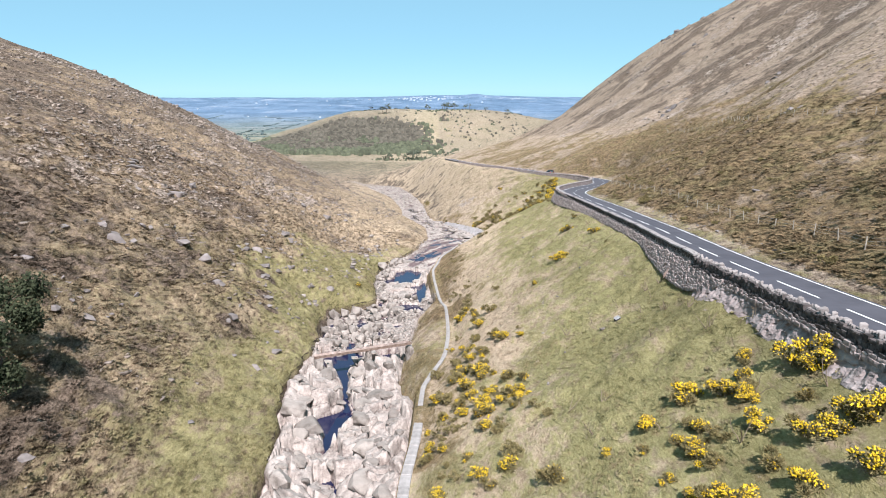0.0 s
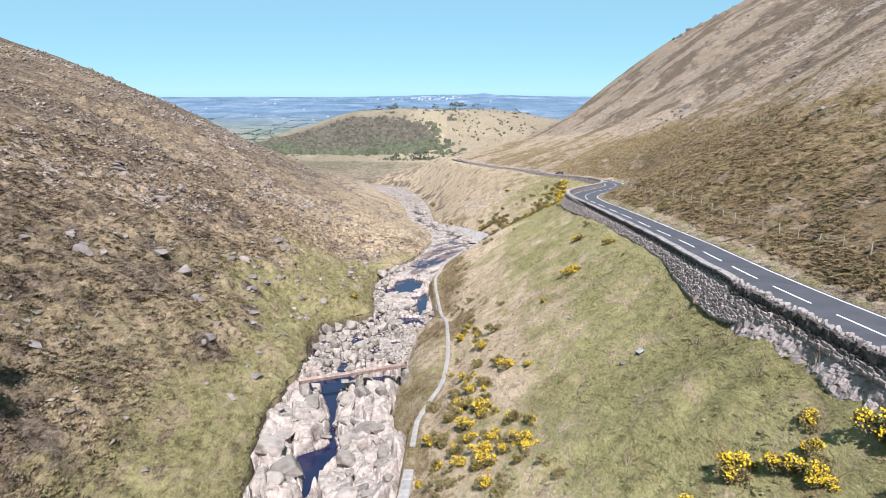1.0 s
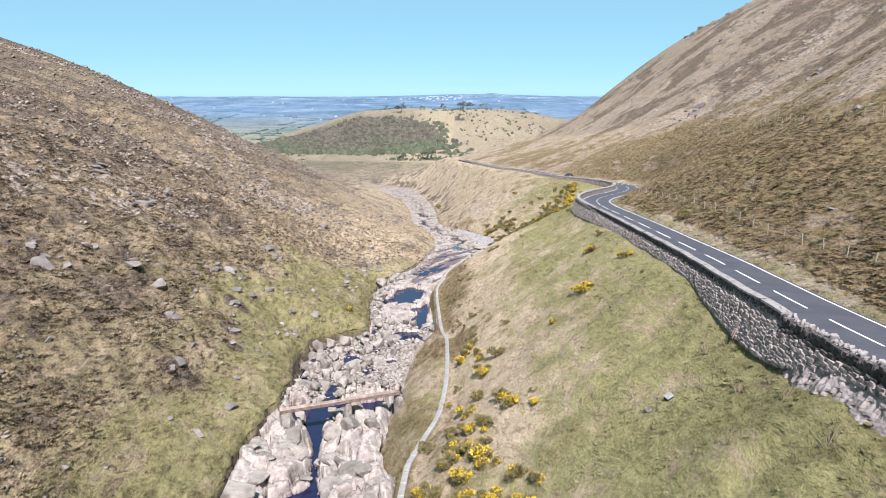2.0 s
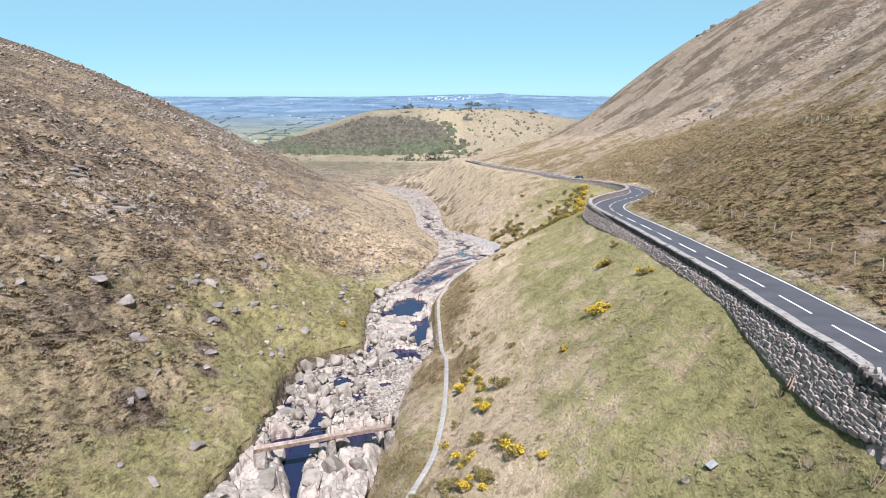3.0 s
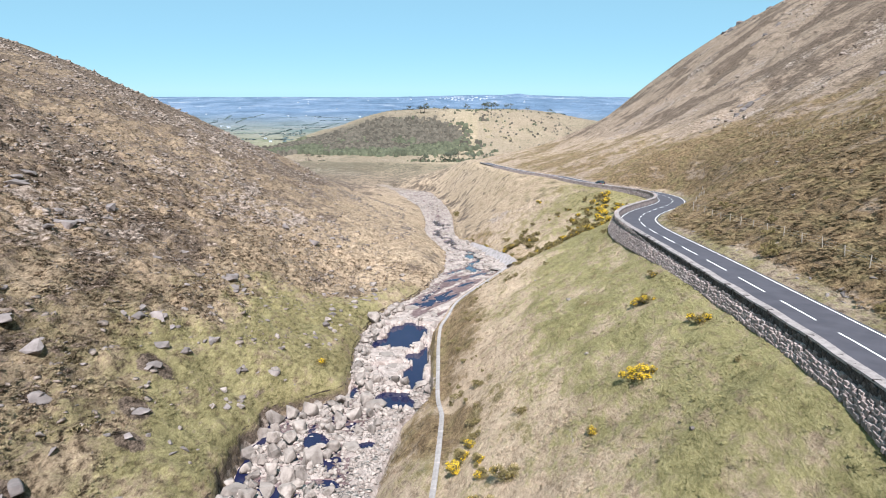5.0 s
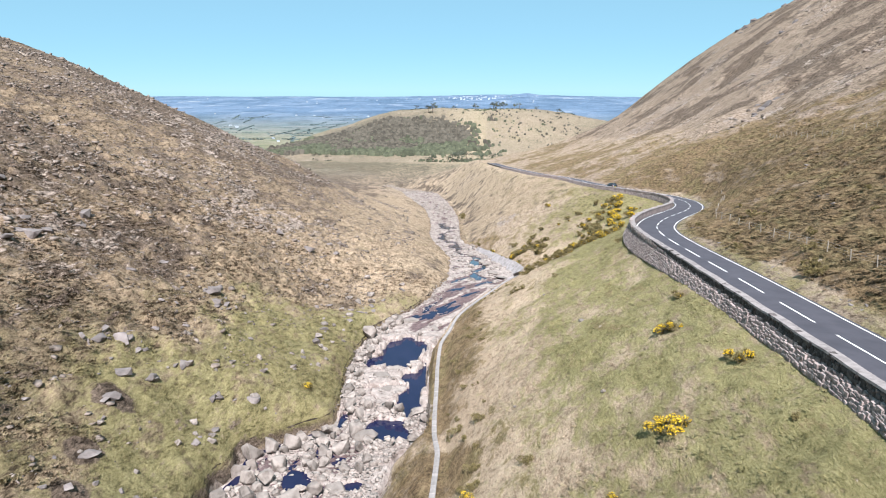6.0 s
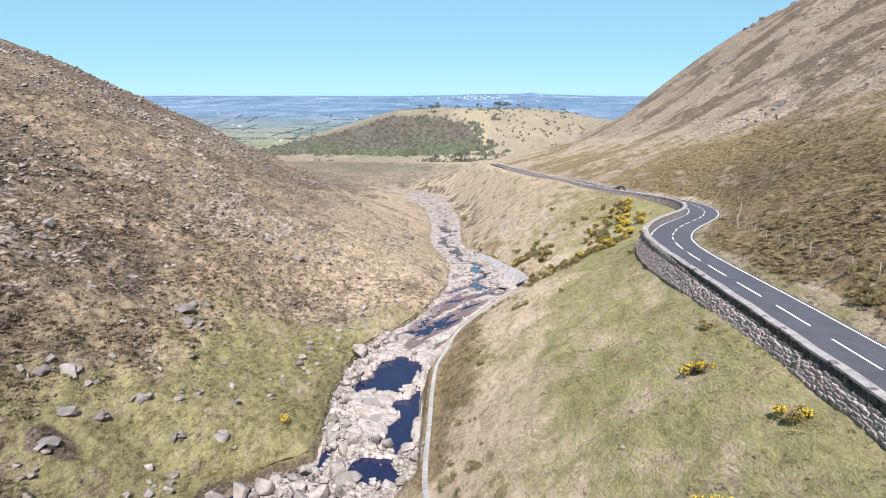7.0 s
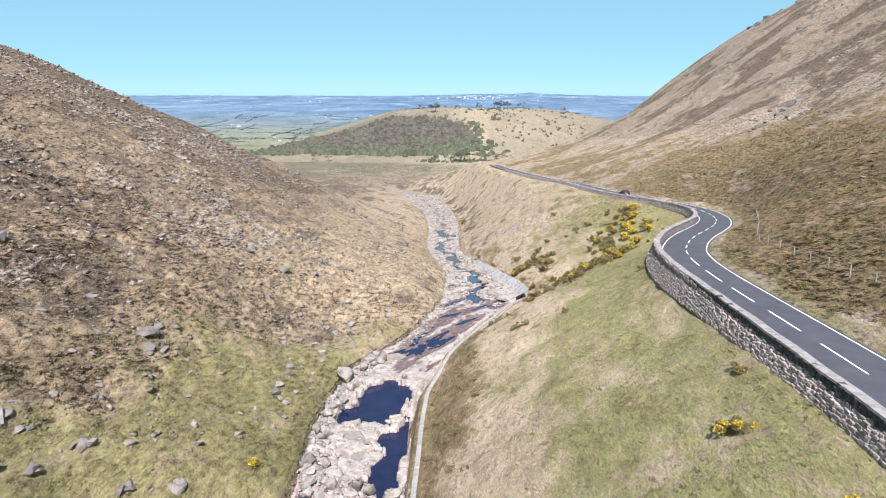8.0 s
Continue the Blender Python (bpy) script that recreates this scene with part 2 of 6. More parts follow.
def bedrock_z(x, y):
    """Surface of the jointed rock and gravel of the stream bed."""
    zb, sl, sr = bed_z(y), stream_l(y), stream_r(y)
    gorge = smooth(95, 89, y + 3 * (fractal(x, y, 3, 2) - 0.5))
    shelf = smooth(117, 121, y) * smooth(-13.6, -12.4, x + 1.5 * (fractal(x, y, 2, 2) - 0.5)) * smooth(152, 146, y)
    sheet = smooth(147, 154, y)
    rough, fine = fractal(x, y, 3.0, 3) - 0.5, fractal(x, y, 0.9, 3) - 0.5
    mid, small = blocks(x + 31, y, 1.9), blocks(x + 77, y + 13, 0.8)
    # broken masses of tilted planes parted by deep joints, falling steeply to a narrow slot
    wx, wy = x + 0.8 * (fractal(y, x, 3, 2) - 0.5), y + 0.8 * (fractal(x + 9, y, 3, 2) - 0.5)
    big, edge = facets(1.15 * wx + 0.25 * wy, 0.62 * wy - 0.3 * wx, 2.9, 2.0)
    less, edge2 = facets(1.2 * wx - 0.3 * wy + 40, 0.8 * wy + 0.25 * wx, 1.15, 1.8)
    chip, edge3 = facets(wx + 80, wy - 0.4 * wx, 0.5, 1.6)
    mass = 1.5 + 1.3 * big + 0.34 * less + 0.05 * chip - 1.3 * smooth(0.26, 0.05, edge) - 0.25 * smooth(0.12, 0.0, edge2) - 0.03 * smooth(0.07, 0.0, edge3) + 0.5 * rough + 0.05 * fine
    gap = np.abs(x + 0.7 * (fractal(y, x, 1.7, 2) - 0.5) - slot_x(y)) - slot_w(y)
    mass = 0.15 + (mass - 0.15) * smooth(-0.1, 0.8, gap) + 0.5 * smooth(0.6, 3.5, gap) - 1.3 * smooth(0.25, -0.15, gap)
    deep_pile = smooth(-7.4, -9.4, x + 2 * rough) * smooth(122, 118, y)
    gravel = 0.55 - 0.08 * deep_pile + 0.5 * rough + 0.22 * (mid - 0.4) + 0.14 * (small - 0.4)
    # broad flat slab split by joints
    tablet, cut = facets(0.75 * wx + 0.66 * wy, 0.6 * wy - 0.5 * wx, 2.3, 0.7)
    flake, cut2 = facets(wx + 15, 0.8 * wy - 0.3 * wx, 0.95, 0.8)
    slab = 0.95 + 0.6 * tablet + 0.08 * flake - 0.6 * smooth(0.2, 0.0, cut) - 0.1 * smooth(0.1, 0.0, cut2) + 0.35 * rough + 0.06 * fine
    # thin water runs in long streaks between smooth sheets of rock
    along, across = 0.52 * x + 0.85 * y, 0.85 * x - 0.52 * y
    run = fractal(across / 1.5, along / 6.5, 1.0, 3) - 0.5
    band = smooth(3.0, 1.2, np.abs(across + 88.2 + 2.0 * rough)) * smooth(149, 156, y)
    flat = 0.5 + 0.75 * run + 0.08 * fine - 0.17 * band + 0.1 * less * smooth(0.2, 0.7, run + 0.5) + 0.35 * smooth(186, 200, y) * (mid - 0.2) + 0.25 * smooth(-6, -10, x) * smooth(162, 152, y)
    h = gravel + (slab - gravel) * shelf
    h = h + (flat - h) * sheet
    h = h + (mass - h) * gorge
    ribbon = smooth(1.25, 0.5, np.abs(x - 0.5 * (sl + sr) - 1.4 * np.sin(y / 6.5) - 0.8 * np.sin(y / 2.9)) + 2.2 * (fractal(x, y, 3.5, 2) - 0.5))
    h = h - 0.5 * ribbon * smooth(186, 194, y)
    side = smooth(2.0, 0.0, np.minimum(x - sl, sr - x))
    h = h + side * (0.5 * gorge + 0.12) - 0.5 * smooth(1.5, 0.4, x - sl) * smooth(88, 92, y) * smooth(122, 118, y) + 0.5 * smooth(2.2, 0.3, x - sl) * smooth(118, 123, y) * smooth(150, 135, y)
    deep = pool_depth(x, y)
    wet = smooth(0.35, 0.62, deep) * (1 - gorge * smooth(82, 78, y))
    return zb + h * (1 - wet) - 0.6 * wet - 0.9 * smooth(0.0, 0.9, np.maximum(sl - x, x - sr))


def ground_z(x, y):
    """Height of the ground sheet at one place."""
    r = int(np.clip(np.searchsorted(ROWS_Y, y) - 1, 0, len(ROWS_Y) - 2))
    t = (y - ROWS_Y[r]) / (ROWS_Y[r + 1] - ROWS_Y[r])
    return float((1 - t) * np.interp(x, GX[r], GZ[r]) + t * np.interp(x, GX[r + 1], GZ[r + 1]))

# ---- materials ----


def material(name):
    m = bpy.data.materials.new(name)
    m.use_nodes = True
    return m, m.node_tree.nodes, m.node_tree.links


def noise_node(n, l, scale, detail=4.0, rough=0.6, source="object", squash=None):
    co = n.new("ShaderNodeTexCoord")
    tex = n.new("ShaderNodeTexNoise")
    tex.inputs["Scale"].default_value, tex.inputs["Detail"].default_value, tex.inputs["Roughness"].default_value = scale, detail, rough
    out = co.outputs["Object" if source == "object" else "Generated"]
    if squash:
        mp = n.new("ShaderNodeMapping")
        mp.inputs["Scale"].default_value = squash
        l.new(out, mp.inputs[0])
        out = mp.outputs[0]
    l.new(out, tex.inputs["Vector"])
    return tex.outputs["Fac"]


def ramp(n, l, fac, stops):
    r = n.new("ShaderNodeValToRGB")
    while len(r.color_ramp.elements) < len(stops):
        r.color_ramp.elements.new(0.5)
    for e, (p, c) in zip(r.color_ramp.elements, stops):
        e.position, e.color = p, (*c, 1)
    l.new(fac, r.inputs[0])
    return r.outputs[0]


def mixed(n, l, fac, a, b, mode="MIX"):
    m = n.new("ShaderNodeMix")
    m.data_type, m.blend_type = "RGBA", mode
    for v, s in ((fac, m.inputs[0]), (a, m.inputs[6]), (b, m.inputs[7])):
        if isinstance(v, (int, float)):
            s.default_value = v
        elif isinstance(v, tuple):
            s.default_value = (*v, 1)
        else:
            l.new(v, s)
    return m.outputs[2]


def bumped(n, l, height, strength, distance):
    b = n.new("ShaderNodeBump")
    b.inputs["Strength"].default_value, b.inputs["Distance"].default_value = strength, distance
    l.new(height, b.inputs["Height"])
    l.new(b.outputs[0], n["Principled BSDF"].inputs["Normal"])


def simple(name, stops, scale, rough=0.9, bump=0.3, distance=0.05, per_piece=0.0, metallic=0.0, detail=5.0, spec=0.3):
    m, n, l = material(name)
    colour = ramp(n, l, noise_node(n, l, scale, detail), stops)
    if per_piece:
        info = n.new("ShaderNodeObjectInfo")
        colour = mixed(n, l, 1.0, colour, ramp(n, l, info.outputs["Random"], [(0, (1 - per_piece,) * 3), (1, (1, 1, 1))]), "MULTIPLY")
    l.new(colour, n["Principled BSDF"].inputs["Base Color"])
    n["Principled BSDF"].inputs["Roughness"].default_value = rough
    n["Principled BSDF"].inputs["Metallic"].default_value = metallic
    n["Principled BSDF"].inputs["Specular IOR Level"].default_value = spec
    if bump:
        bumped(n, l, noise_node(n, l, scale * 3, 5), bump, distance)
    return m


def weighted(n, l, terms, shift=0.0):
    """The sum of socket * weight pairs and a constant."""
    total = None
    for socket, weight in terms:
        m = n.new("ShaderNodeMath")
        m.operation = "MULTIPLY_ADD"
        l.new(socket, m.inputs[0])
        m.inputs[1].default_value = weight
        if total is None:
            m.inputs[2].default_value = shift
        else:
            l.new(total, m.inputs[2])
        total = m.outputs[0]
    return total


def stepped(n, l, value, low, high):
    r = n.new("ShaderNodeMapRange")
    r.interpolation_type = "SMOOTHSTEP"
    r.inputs["From Min"].default_value, r.inputs["From Max"].default_value = low, high
    l.new(value, r.inputs["Value"])
    return r.outputs["Result"]


def ground_material():
    """Upland turf: straw and green grass, heath and bare stone in crisp ragged patches; fields, woods and haze-blue
    lowland far off.
    """
    m, n, l = material("hillside")
    at = n.new("ShaderNodeAttribute")
    at.attribute_name = "cover"
    sp = n.new("ShaderNodeSeparateColor")
    l.new(at.outputs["Color"], sp.inputs[0])
    at2 = n.new("ShaderNodeAttribute")
    at2.attribute_name = "cover_far"
    sp2 = n.new("ShaderNodeSeparateColor")
    l.new(at2.outputs["Color"], sp2.inputs[0])
    turf = at.outputs["Alpha"]
    along = (1.0, 0.5, 1.0)  # clumps lie stretched along the valley
    blades = noise_node(n, l, 6.5, 5, 0.8, squash=along)
    tussock = noise_node(n, l, 1.5, 5, 0.68, squash=along)
    patch = noise_node(n, l, 0.3, 7, 0.68, squash=along)
    broad = noise_node(n, l, 0.07, 6, 0.65, squash=along)
    grain = weighted(n, l, [(blades, 0.8), (tussock, 0.5)], -0.15)
    straw = ramp(n, l, grain, [(0.36, (0.098, 0.074, 0.047)), (0.5, (0.226, 0.174, 0.119)), (0.64, (0.35, 0.282, 0.2))])
    green = ramp(n, l, grain, [(0.36, (0.067, 0.058, 0.031)), (0.5, (0.163, 0.141, 0.074)), (0.64, (0.255, 0.224, 0.124))])
    pale = ramp(n, l, grain, [(0.34, (0.25, 0.191, 0.13)), (0.5, (0.375, 0.294, 0.209)), (0.66, (0.48, 0.388, 0.29))])
    lawn = ramp(n, l, grain, [(0.34, (0.134, 0.125, 0.055)), (0.5, (0.21, 0.191, 0.088)), (0.66, (0.29, 0.262, 0.136))])
    scrub = ramp(n, l, grain, [(0.36, (0.105, 0.08, 0.062)), (0.5, (0.235, 0.186, 0.146)), (0.64, (0.36, 0.295, 0.24))])
    straw = mixed(n, l, at2.outputs["Alpha"], straw, scrub)
    straw = mixed(n, l, turf, straw, pale)
    green = mixed(n, l, turf, green, lawn)
    heath = ramp(n, l, grain, [(0.37, (0.034, 0.026, 0.02)), (0.5, (0.1, 0.077, 0.059)), (0.63, (0.19, 0.15, 0.118))])
    olive = mixed(n, l, stepped(n, l, patch, 0.45, 0.66),
                  ramp(n, l, grain, [(0.37, (0.078, 0.055, 0.031)), (0.5, (0.158, 0.112, 0.064)), (0.63, (0.242, 0.18, 0.107))]),
                  ramp(n, l, grain, [(0.37, (0.071, 0.055, 0.028)), (0.5, (0.145, 0.115, 0.058)), (0.63, (0.225, 0.184, 0.098))]))
    heath = mixed(n, l, stepped(n, l, at2.outputs["Alpha"], 0.75, 1.0), heath, olive)
    rock = ramp(n, l, grain, [(0.37, (0.12, 0.098, 0.082)), (0.5, (0.238, 0.198, 0.167)), (0.63, (0.35, 0.3, 0.258))])
    fields = ramp(n, l, noise_node(n, l, 0.012, 5, 0.6, squash=(0.6, 1.0, 1.0)), [(0.36, (0.1, 0.12, 0.07)), (0.47, (0.15, 0.158, 0.1)), (0.56, (0.21, 0.2, 0.14)), (0.66, (0.14, 0.16, 0.09))])
    wood = ramp(n, l, noise_node(n, l, 0.12, 6, 0.7), [(0.3, (0.05, 0.05, 0.04)), (0.55, (0.08, 0.075, 0.06)), (0.75, (0.08, 0.09, 0.052))])
    co, cells, mp = n.new("ShaderNodeTexCoord"), n.new("ShaderNodeTexVoronoi"), n.new("ShaderNodeMapping")
    mp.inputs["Scale"].default_value = (1.0, 0.55, 1.0)
    l.new(co.outputs["Object"], mp.inputs[0])
    l.new(mp.outputs[0], cells.inputs["Vector"])
    cells.inputs["Scale"].default_value = 0.011
    tone = n.new("ShaderNodeSeparateColor")
    l.new(cells.outputs["Color"], tone.inputs[0])
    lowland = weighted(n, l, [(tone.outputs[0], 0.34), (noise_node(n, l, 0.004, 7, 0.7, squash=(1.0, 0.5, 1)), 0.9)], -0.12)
    # distance haze is put into these colours: the plain's fields turned blue
    hazy_lowland = ramp(n, l, lowland, [(0.32, (0.07, 0.12, 0.195)), (0.5, (0.1, 0.16, 0.25)), (0.66, (0.14, 0.2, 0.29)), (0.84, (0.32, 0.36, 0.4))])
    lush = stepped(n, l, weighted(n, l, [(sp.outputs[0], 1.0), (patch, 3.0), (tussock, 2.2)], -2.6), 0.15, 0.95)
    c = mixed(n, l, lush, straw, green)
    brown = stepped(n, l, weighted(n, l, [(sp.outputs[1], 1.0), (patch, 2.6), (tussock, 1.8), (broad, 1.8)], -3.1), 0.3, 0.72)
    c = mixed(n, l, brown, c, heath)
    bare = stepped(n, l, weighted(n, l, [(sp.outputs[2], 1.0), (patch, 2.2), (tussock, 1.6)], -1.9), 0.5, 0.74)
    c = mixed(n, l, bare, c, rock)
    c = mixed(n, l, sp2.outputs[0], c, fields)
    c = mixed(n, l, sp2.outputs[1], c, wood)
    c = mixed(n, l, sp2.outputs[2], c, hazy_lowland)
    c = mixed(n, l, 1.0, c, ramp(n, l, broad, [(0.34, (0.86, 0.84, 0.83)), (0.66, (1.1, 1.1, 1.09))]), "MULTIPLY")
    # shade between tussocks put into the colour: hollows darkened, tops lightened
    tussock_shade = mixed(n, l, turf, ramp(n, l, tussock, [(0.36, (0.36, 0.34, 0.32)), (0.47, (0.96, 0.95, 0.94)), (0.64, (1.22, 1.2, 1.18))]),
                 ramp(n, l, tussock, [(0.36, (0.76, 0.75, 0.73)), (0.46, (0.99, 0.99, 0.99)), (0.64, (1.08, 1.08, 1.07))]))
    c = mixed(n, l, 1.0, c, tussock_shade, "MULTIPLY")
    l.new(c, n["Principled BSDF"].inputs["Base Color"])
    n["Principled BSDF"].inputs["Roughness"].default_value = 1.0
    n["Principled BSDF"].inputs["Specular IOR Level"].default_value = 0.1
    bumped(n, l, weighted(n, l, [(blades, 0.5), (tussock, 0.8)]), 0.9, 0.4)
    return m


M_GROUND = ground_material()
M_ASPHALT = simple("asphalt", [(0.3, (0.046, 0.045, 0.055)), (0.7, (0.068, 0.066, 0.079))], 0.5, 0.85, 0.2, 0.02)
M_PAINT = simple("road_paint", [(0.3, (0.6, 0.6, 0.58)), (0.6, (0.85, 0.85, 0.83))], 3, 0.7, 0)
M_WALL = simple("wall_stone", [(0.3, (0.2, 0.163, 0.152)), (0.5, (0.32, 0.267, 0.25)), (0.7, (0.44, 0.375, 0.355))], 2.6, 0.95, 0.6, 0.08, 0.4)
M_CAP = simple("coping_stone", [(0.3, (0.16, 0.143, 0.137)), (0.6, (0.29, 0.262, 0.252))], 2.0, 0.95, 0.5, 0.06, 0.3)
M_CONCRETE = simple("pale_concrete", [(0.3, (0.2, 0.184, 0.174)), (0.65, (0.35, 0.327, 0.315))], 1.2, 0.9, 0.3, 0.03, 0.2)
M_GRANITE = simple("river_granite", [(0.37, (0.115, 0.096, 0.082)), (0.48, (0.26, 0.226, 0.2)), (0.66, (0.375, 0.336, 0.302))], 1.1, 0.95, 1.0, 0.2, 0.42, detail=8.0)
M_ROCK = simple("hill_rock", [(0.3, (0.12, 0.103, 0.097)), (0.55, (0.225, 0.198, 0.187)), (0.7, (0.33, 0.295, 0.28))], 1.5, 0.95, 0.5, 0.08, 0.35)


def water_material():
    m, n, l = material("stream_water")
    l.new(ramp(n, l, noise_node(n, l, 0.6, 3), [(0.3, (0.007, 0.01, 0.034)), (0.7, (0.013, 0.015, 0.044))]), n["Principled BSDF"].inputs["Base Color"])
    n["Principled BSDF"].inputs["Roughness"].default_value = 0.06
    n["Principled BSDF"].inputs["IOR"].default_value = 1.33
    n["Principled BSDF"].inputs["Specular IOR Level"].default_value = 0.22
    bumped(n, l, noise_node(n, l, 1.5, 4), 0.12, 0.04)
    return m


M_WATER = water_material()

# ---- mesh tools ----


def mesh_of(name, verts, faces, mat, smooth_shade=False):
    me = bpy.data.meshes.new(name)
    me.from_pydata([tuple(map(float, v)) for v in verts], [], [tuple(int(i) for i in q) for q in faces])
    me.materials.append(mat)
    if smooth_shade:
        me.shade_smooth()
    me.update()
    return me


def strip(ys, offsets, height, centre):
    """A ribbon along the valley: offsets across from centre(y), at height(y, offset)."""
    verts, faces = [], []
    n = len(offsets)
    for i, y in enumerate(ys):
        s = (centre(y + 0.5) - centre(y - 0.5))
        nx, ny = 1 / math.hypot(1, s), -s / math.hypot(1, s)
        for o in offsets:
            verts.append((centre(y) + o * nx, y + o * ny, height(y, o)))
        if i:
            a = (i - 1) * n
            faces += [(a + j, a + j + 1, a + n + j + 1, a + n + j) for j in range(n - 1)]
    return verts, faces


def part(name, me, parent, label=""):
    ob = new(name, me)
    ob.parent = parent
    if label:
        ob["label"] = label
    return ob


# ---- ground: one sheet to the horizon ----


def cover_masks():
    """Shares of green turf, heath and stone, smoothness of the turf, then far fields, woods, haze-blue lowland, and the
    brown heath above the road.
    """
    x, y = GX, GY
    big, small, patch = fractal(x, 0.7 * y, 26, 3), fractal(x, 0.5 * y, 4, 4, 0.75), fractal(0.6 * y, x, 11, 4, 0.6)
    cx, sl, sr = road_x(y), stream_l(y), stream_r(y)
    px = np.where(y < 186, path_x(y), sr + 2.0)
    left, bank, d = x < sl, (x > px) & (x < cx), x - cx
    strand = (x >= sl) & (x <= px)
    off = sl - x
    u = np.clip((x - px) / (cx - 4 - px), 0, 1)
    # left-hand slope: green flats by the stream, olive tussocks above, dry heath and stones high up
    reach = 6.5 + 8.5 * smooth(92, 108, y) * smooth(158, 140, y) + 2.5 * smooth(80, 60, y)
    flat = smooth(1.25, 0.7, off / reach + 0.5 * (patch - 0.5)) * smooth(178, 150, y)
    lower = smooth(46, 16, off + 16 * (big - 0.5)) * smooth(185, 135, y)
    green = np.where(left, 0.92 * flat + (0.32 + 0.22 * smooth(140, 90, y)) * lower * (1 - flat), 0)
    hill = smooth(16, 40, off + 10 * (big - 0.5))
    dry = smooth(140, 175, y + 10 * (patch - 0.5)) * smooth(420, 300, y) * smooth(34, 10, off - 0.12 * (y - 150))
    near = smooth(118, 70, y + 16 * (patch - 0.5)) * smooth(11, 17, off + 6 * (patch - 0.5))
    brown = np.where(left, (0.24 - 0.08 * smooth(125, 90, y)) * (1 - flat) + 0.2 * hill + 0.3 * near + 0.5 * smooth(74, 54, y + 14 * (big - 0.5)) * smooth(0.42, 0.56, patch) * smooth(7, 13, off) + 0.22 * smooth(0.48, 0.6, patch) * (1 - flat) - 0.5 * flat - 0.22 * dry + 0.2 * smooth(200, 270, y) * smooth(10, 34, off + 8 * (patch - 0.5)) + 0.14 * smooth(45, 95, off), 0)
    for ax, ay, r in ((-26, 78, 2.2), (-24.2, 90, 1.8), (-26, 94.5, 2.0), (-28, 102, 2.4), (-31, 89, 1.8)):  # eroded peat scars
        brown = np.maximum(brown, left * 1.1 * smooth(1.0, 0.5, np.hypot((x - ax) / (0.8 * r), (y - ay) / r) + 0.8 * (small - 0.5)))
    stony = np.where(left, hill * (0.14 + 0.4 * smooth(0.46, 0.62, 0.6 * big + 0.4 * small)), 0)
    # grassy bank below the road: dry at the foot, green towards the wall
    up = smooth(0.36, 0.8, u + 0.2 * smooth(75, 100, y) * smooth(190, 160, y) + 0.5 * (big - 0.5) + 0.3 * (patch - 0.5)) + 0.6 * smooth(78, 48, y + 20 * (patch - 0.5)) + 0.5 * smooth(168, 192, y) * smooth(262, 232, y) * smooth(0.12, 0.4, u)
    green = np.where(bank, np.clip(0.2 + 0.66 * up, 0, 0.95) * (0.3 + 0.7 * smooth(300, 215, y)), green)
    brown = np.where(bank, 0.06 + (0.5 + 0.4 * smooth(88, 100, y) * smooth(170, 150, y)) * smooth(0.36, 0.04, u) * smooth(0.38, 0.52, patch) + 0.15 * smooth(200, 260, y), brown)
    green = np.where(strand, smooth(150, 118, y) * (0.35 + 0.35 * smooth(0.35, 0.6, patch)), green)
    brown = np.where(strand, 0.22 + 0.75 * smooth(92, 99, y) * smooth(114, 110, y) * smooth(0.35, 0.5, patch) + 0.4 * smooth(0.52, 0.6, patch), brown)
    scoured = strand * smooth(2.2, 0.2, x - sr + 2.5 * (small - 0.5)) * smooth(76, 82, y) * smooth(114, 108, y)
    # slope above the road: heather thick below, opening into dry grass and scree
    thick = smooth(45, 15, d + 26 * (patch - 0.5) + 14 * (big - 0.5) - 0.06 * (y - 60)) * (0.25 + 0.75 * smooth(330, 220, y))
    streak = smooth(0.46, 0.58, fractal(x - 0.4 * y, y, 18, 5, 0.6)) + 0.5 * smooth(95, 150, d) * smooth(420, 250, y)
    brown = np.where(d > 2.6, smooth(2.8, 5.0, d) * (0.14 + 0.78 * thick + 0.6 * streak * (1 - thick) + 0.08 * smooth(60, 120, d) + 0.5 * smooth(100, 170, d + 30 * (big - 0.5)) * smooth(420, 300, y)), brown)
    green = np.where(d > 2.6, 0.05 * smooth(60, 110, d) * smooth(0.42, 0.6, big), green)
    stony = np.where(d > 26, smooth(0.52, 0.64, fractal(x - 0.35 * y, 0.8 * y, 16, 5, 0.6)) * smooth(26, 60, d) * 0.52 * smooth(750, 600, y) + 0.2 * smooth(90, 150, d) * smooth(420, 260, y), stony)
    verge = smooth(2.4, 3.0, d) * smooth(5.0, 3.5, d + 3 * (patch - 0.5)) * smooth(260, 200, y)
    green, brown = np.maximum(green, 0.62 * verge), brown * (1 - 0.6 * verge)
    # bed of the stream, its dark rim, a worn sheep track
    bed = smooth(0.6, -0.1, np.maximum(off, x - sr)) * smooth(640, 600, y)
    stony = np.maximum(stony, np.maximum(1.4 * bed, 0.8 * scoured))
    brown = np.maximum(brown, 1.2 * smooth(0.7, 0.3, off) * (off > -0.4) * smooth(200, 150, y))
    worn = 0.45 * smooth(0.3, 0.1, np.abs(x - 11.2 - 0.5 * np.sin(0.35 * y))) * smooth(58, 64, y) * smooth(92, 84, y)
    stony = np.maximum(stony, worn)
    stony = np.maximum(stony, 0.75 * smooth(1.0, 0.3, np.hypot((x - 9) / 5.5, (y - 262) / 16) + 0.8 * (small - 0.5)))
    green, brown = green * (1 - bed), brown * (1 - bed)
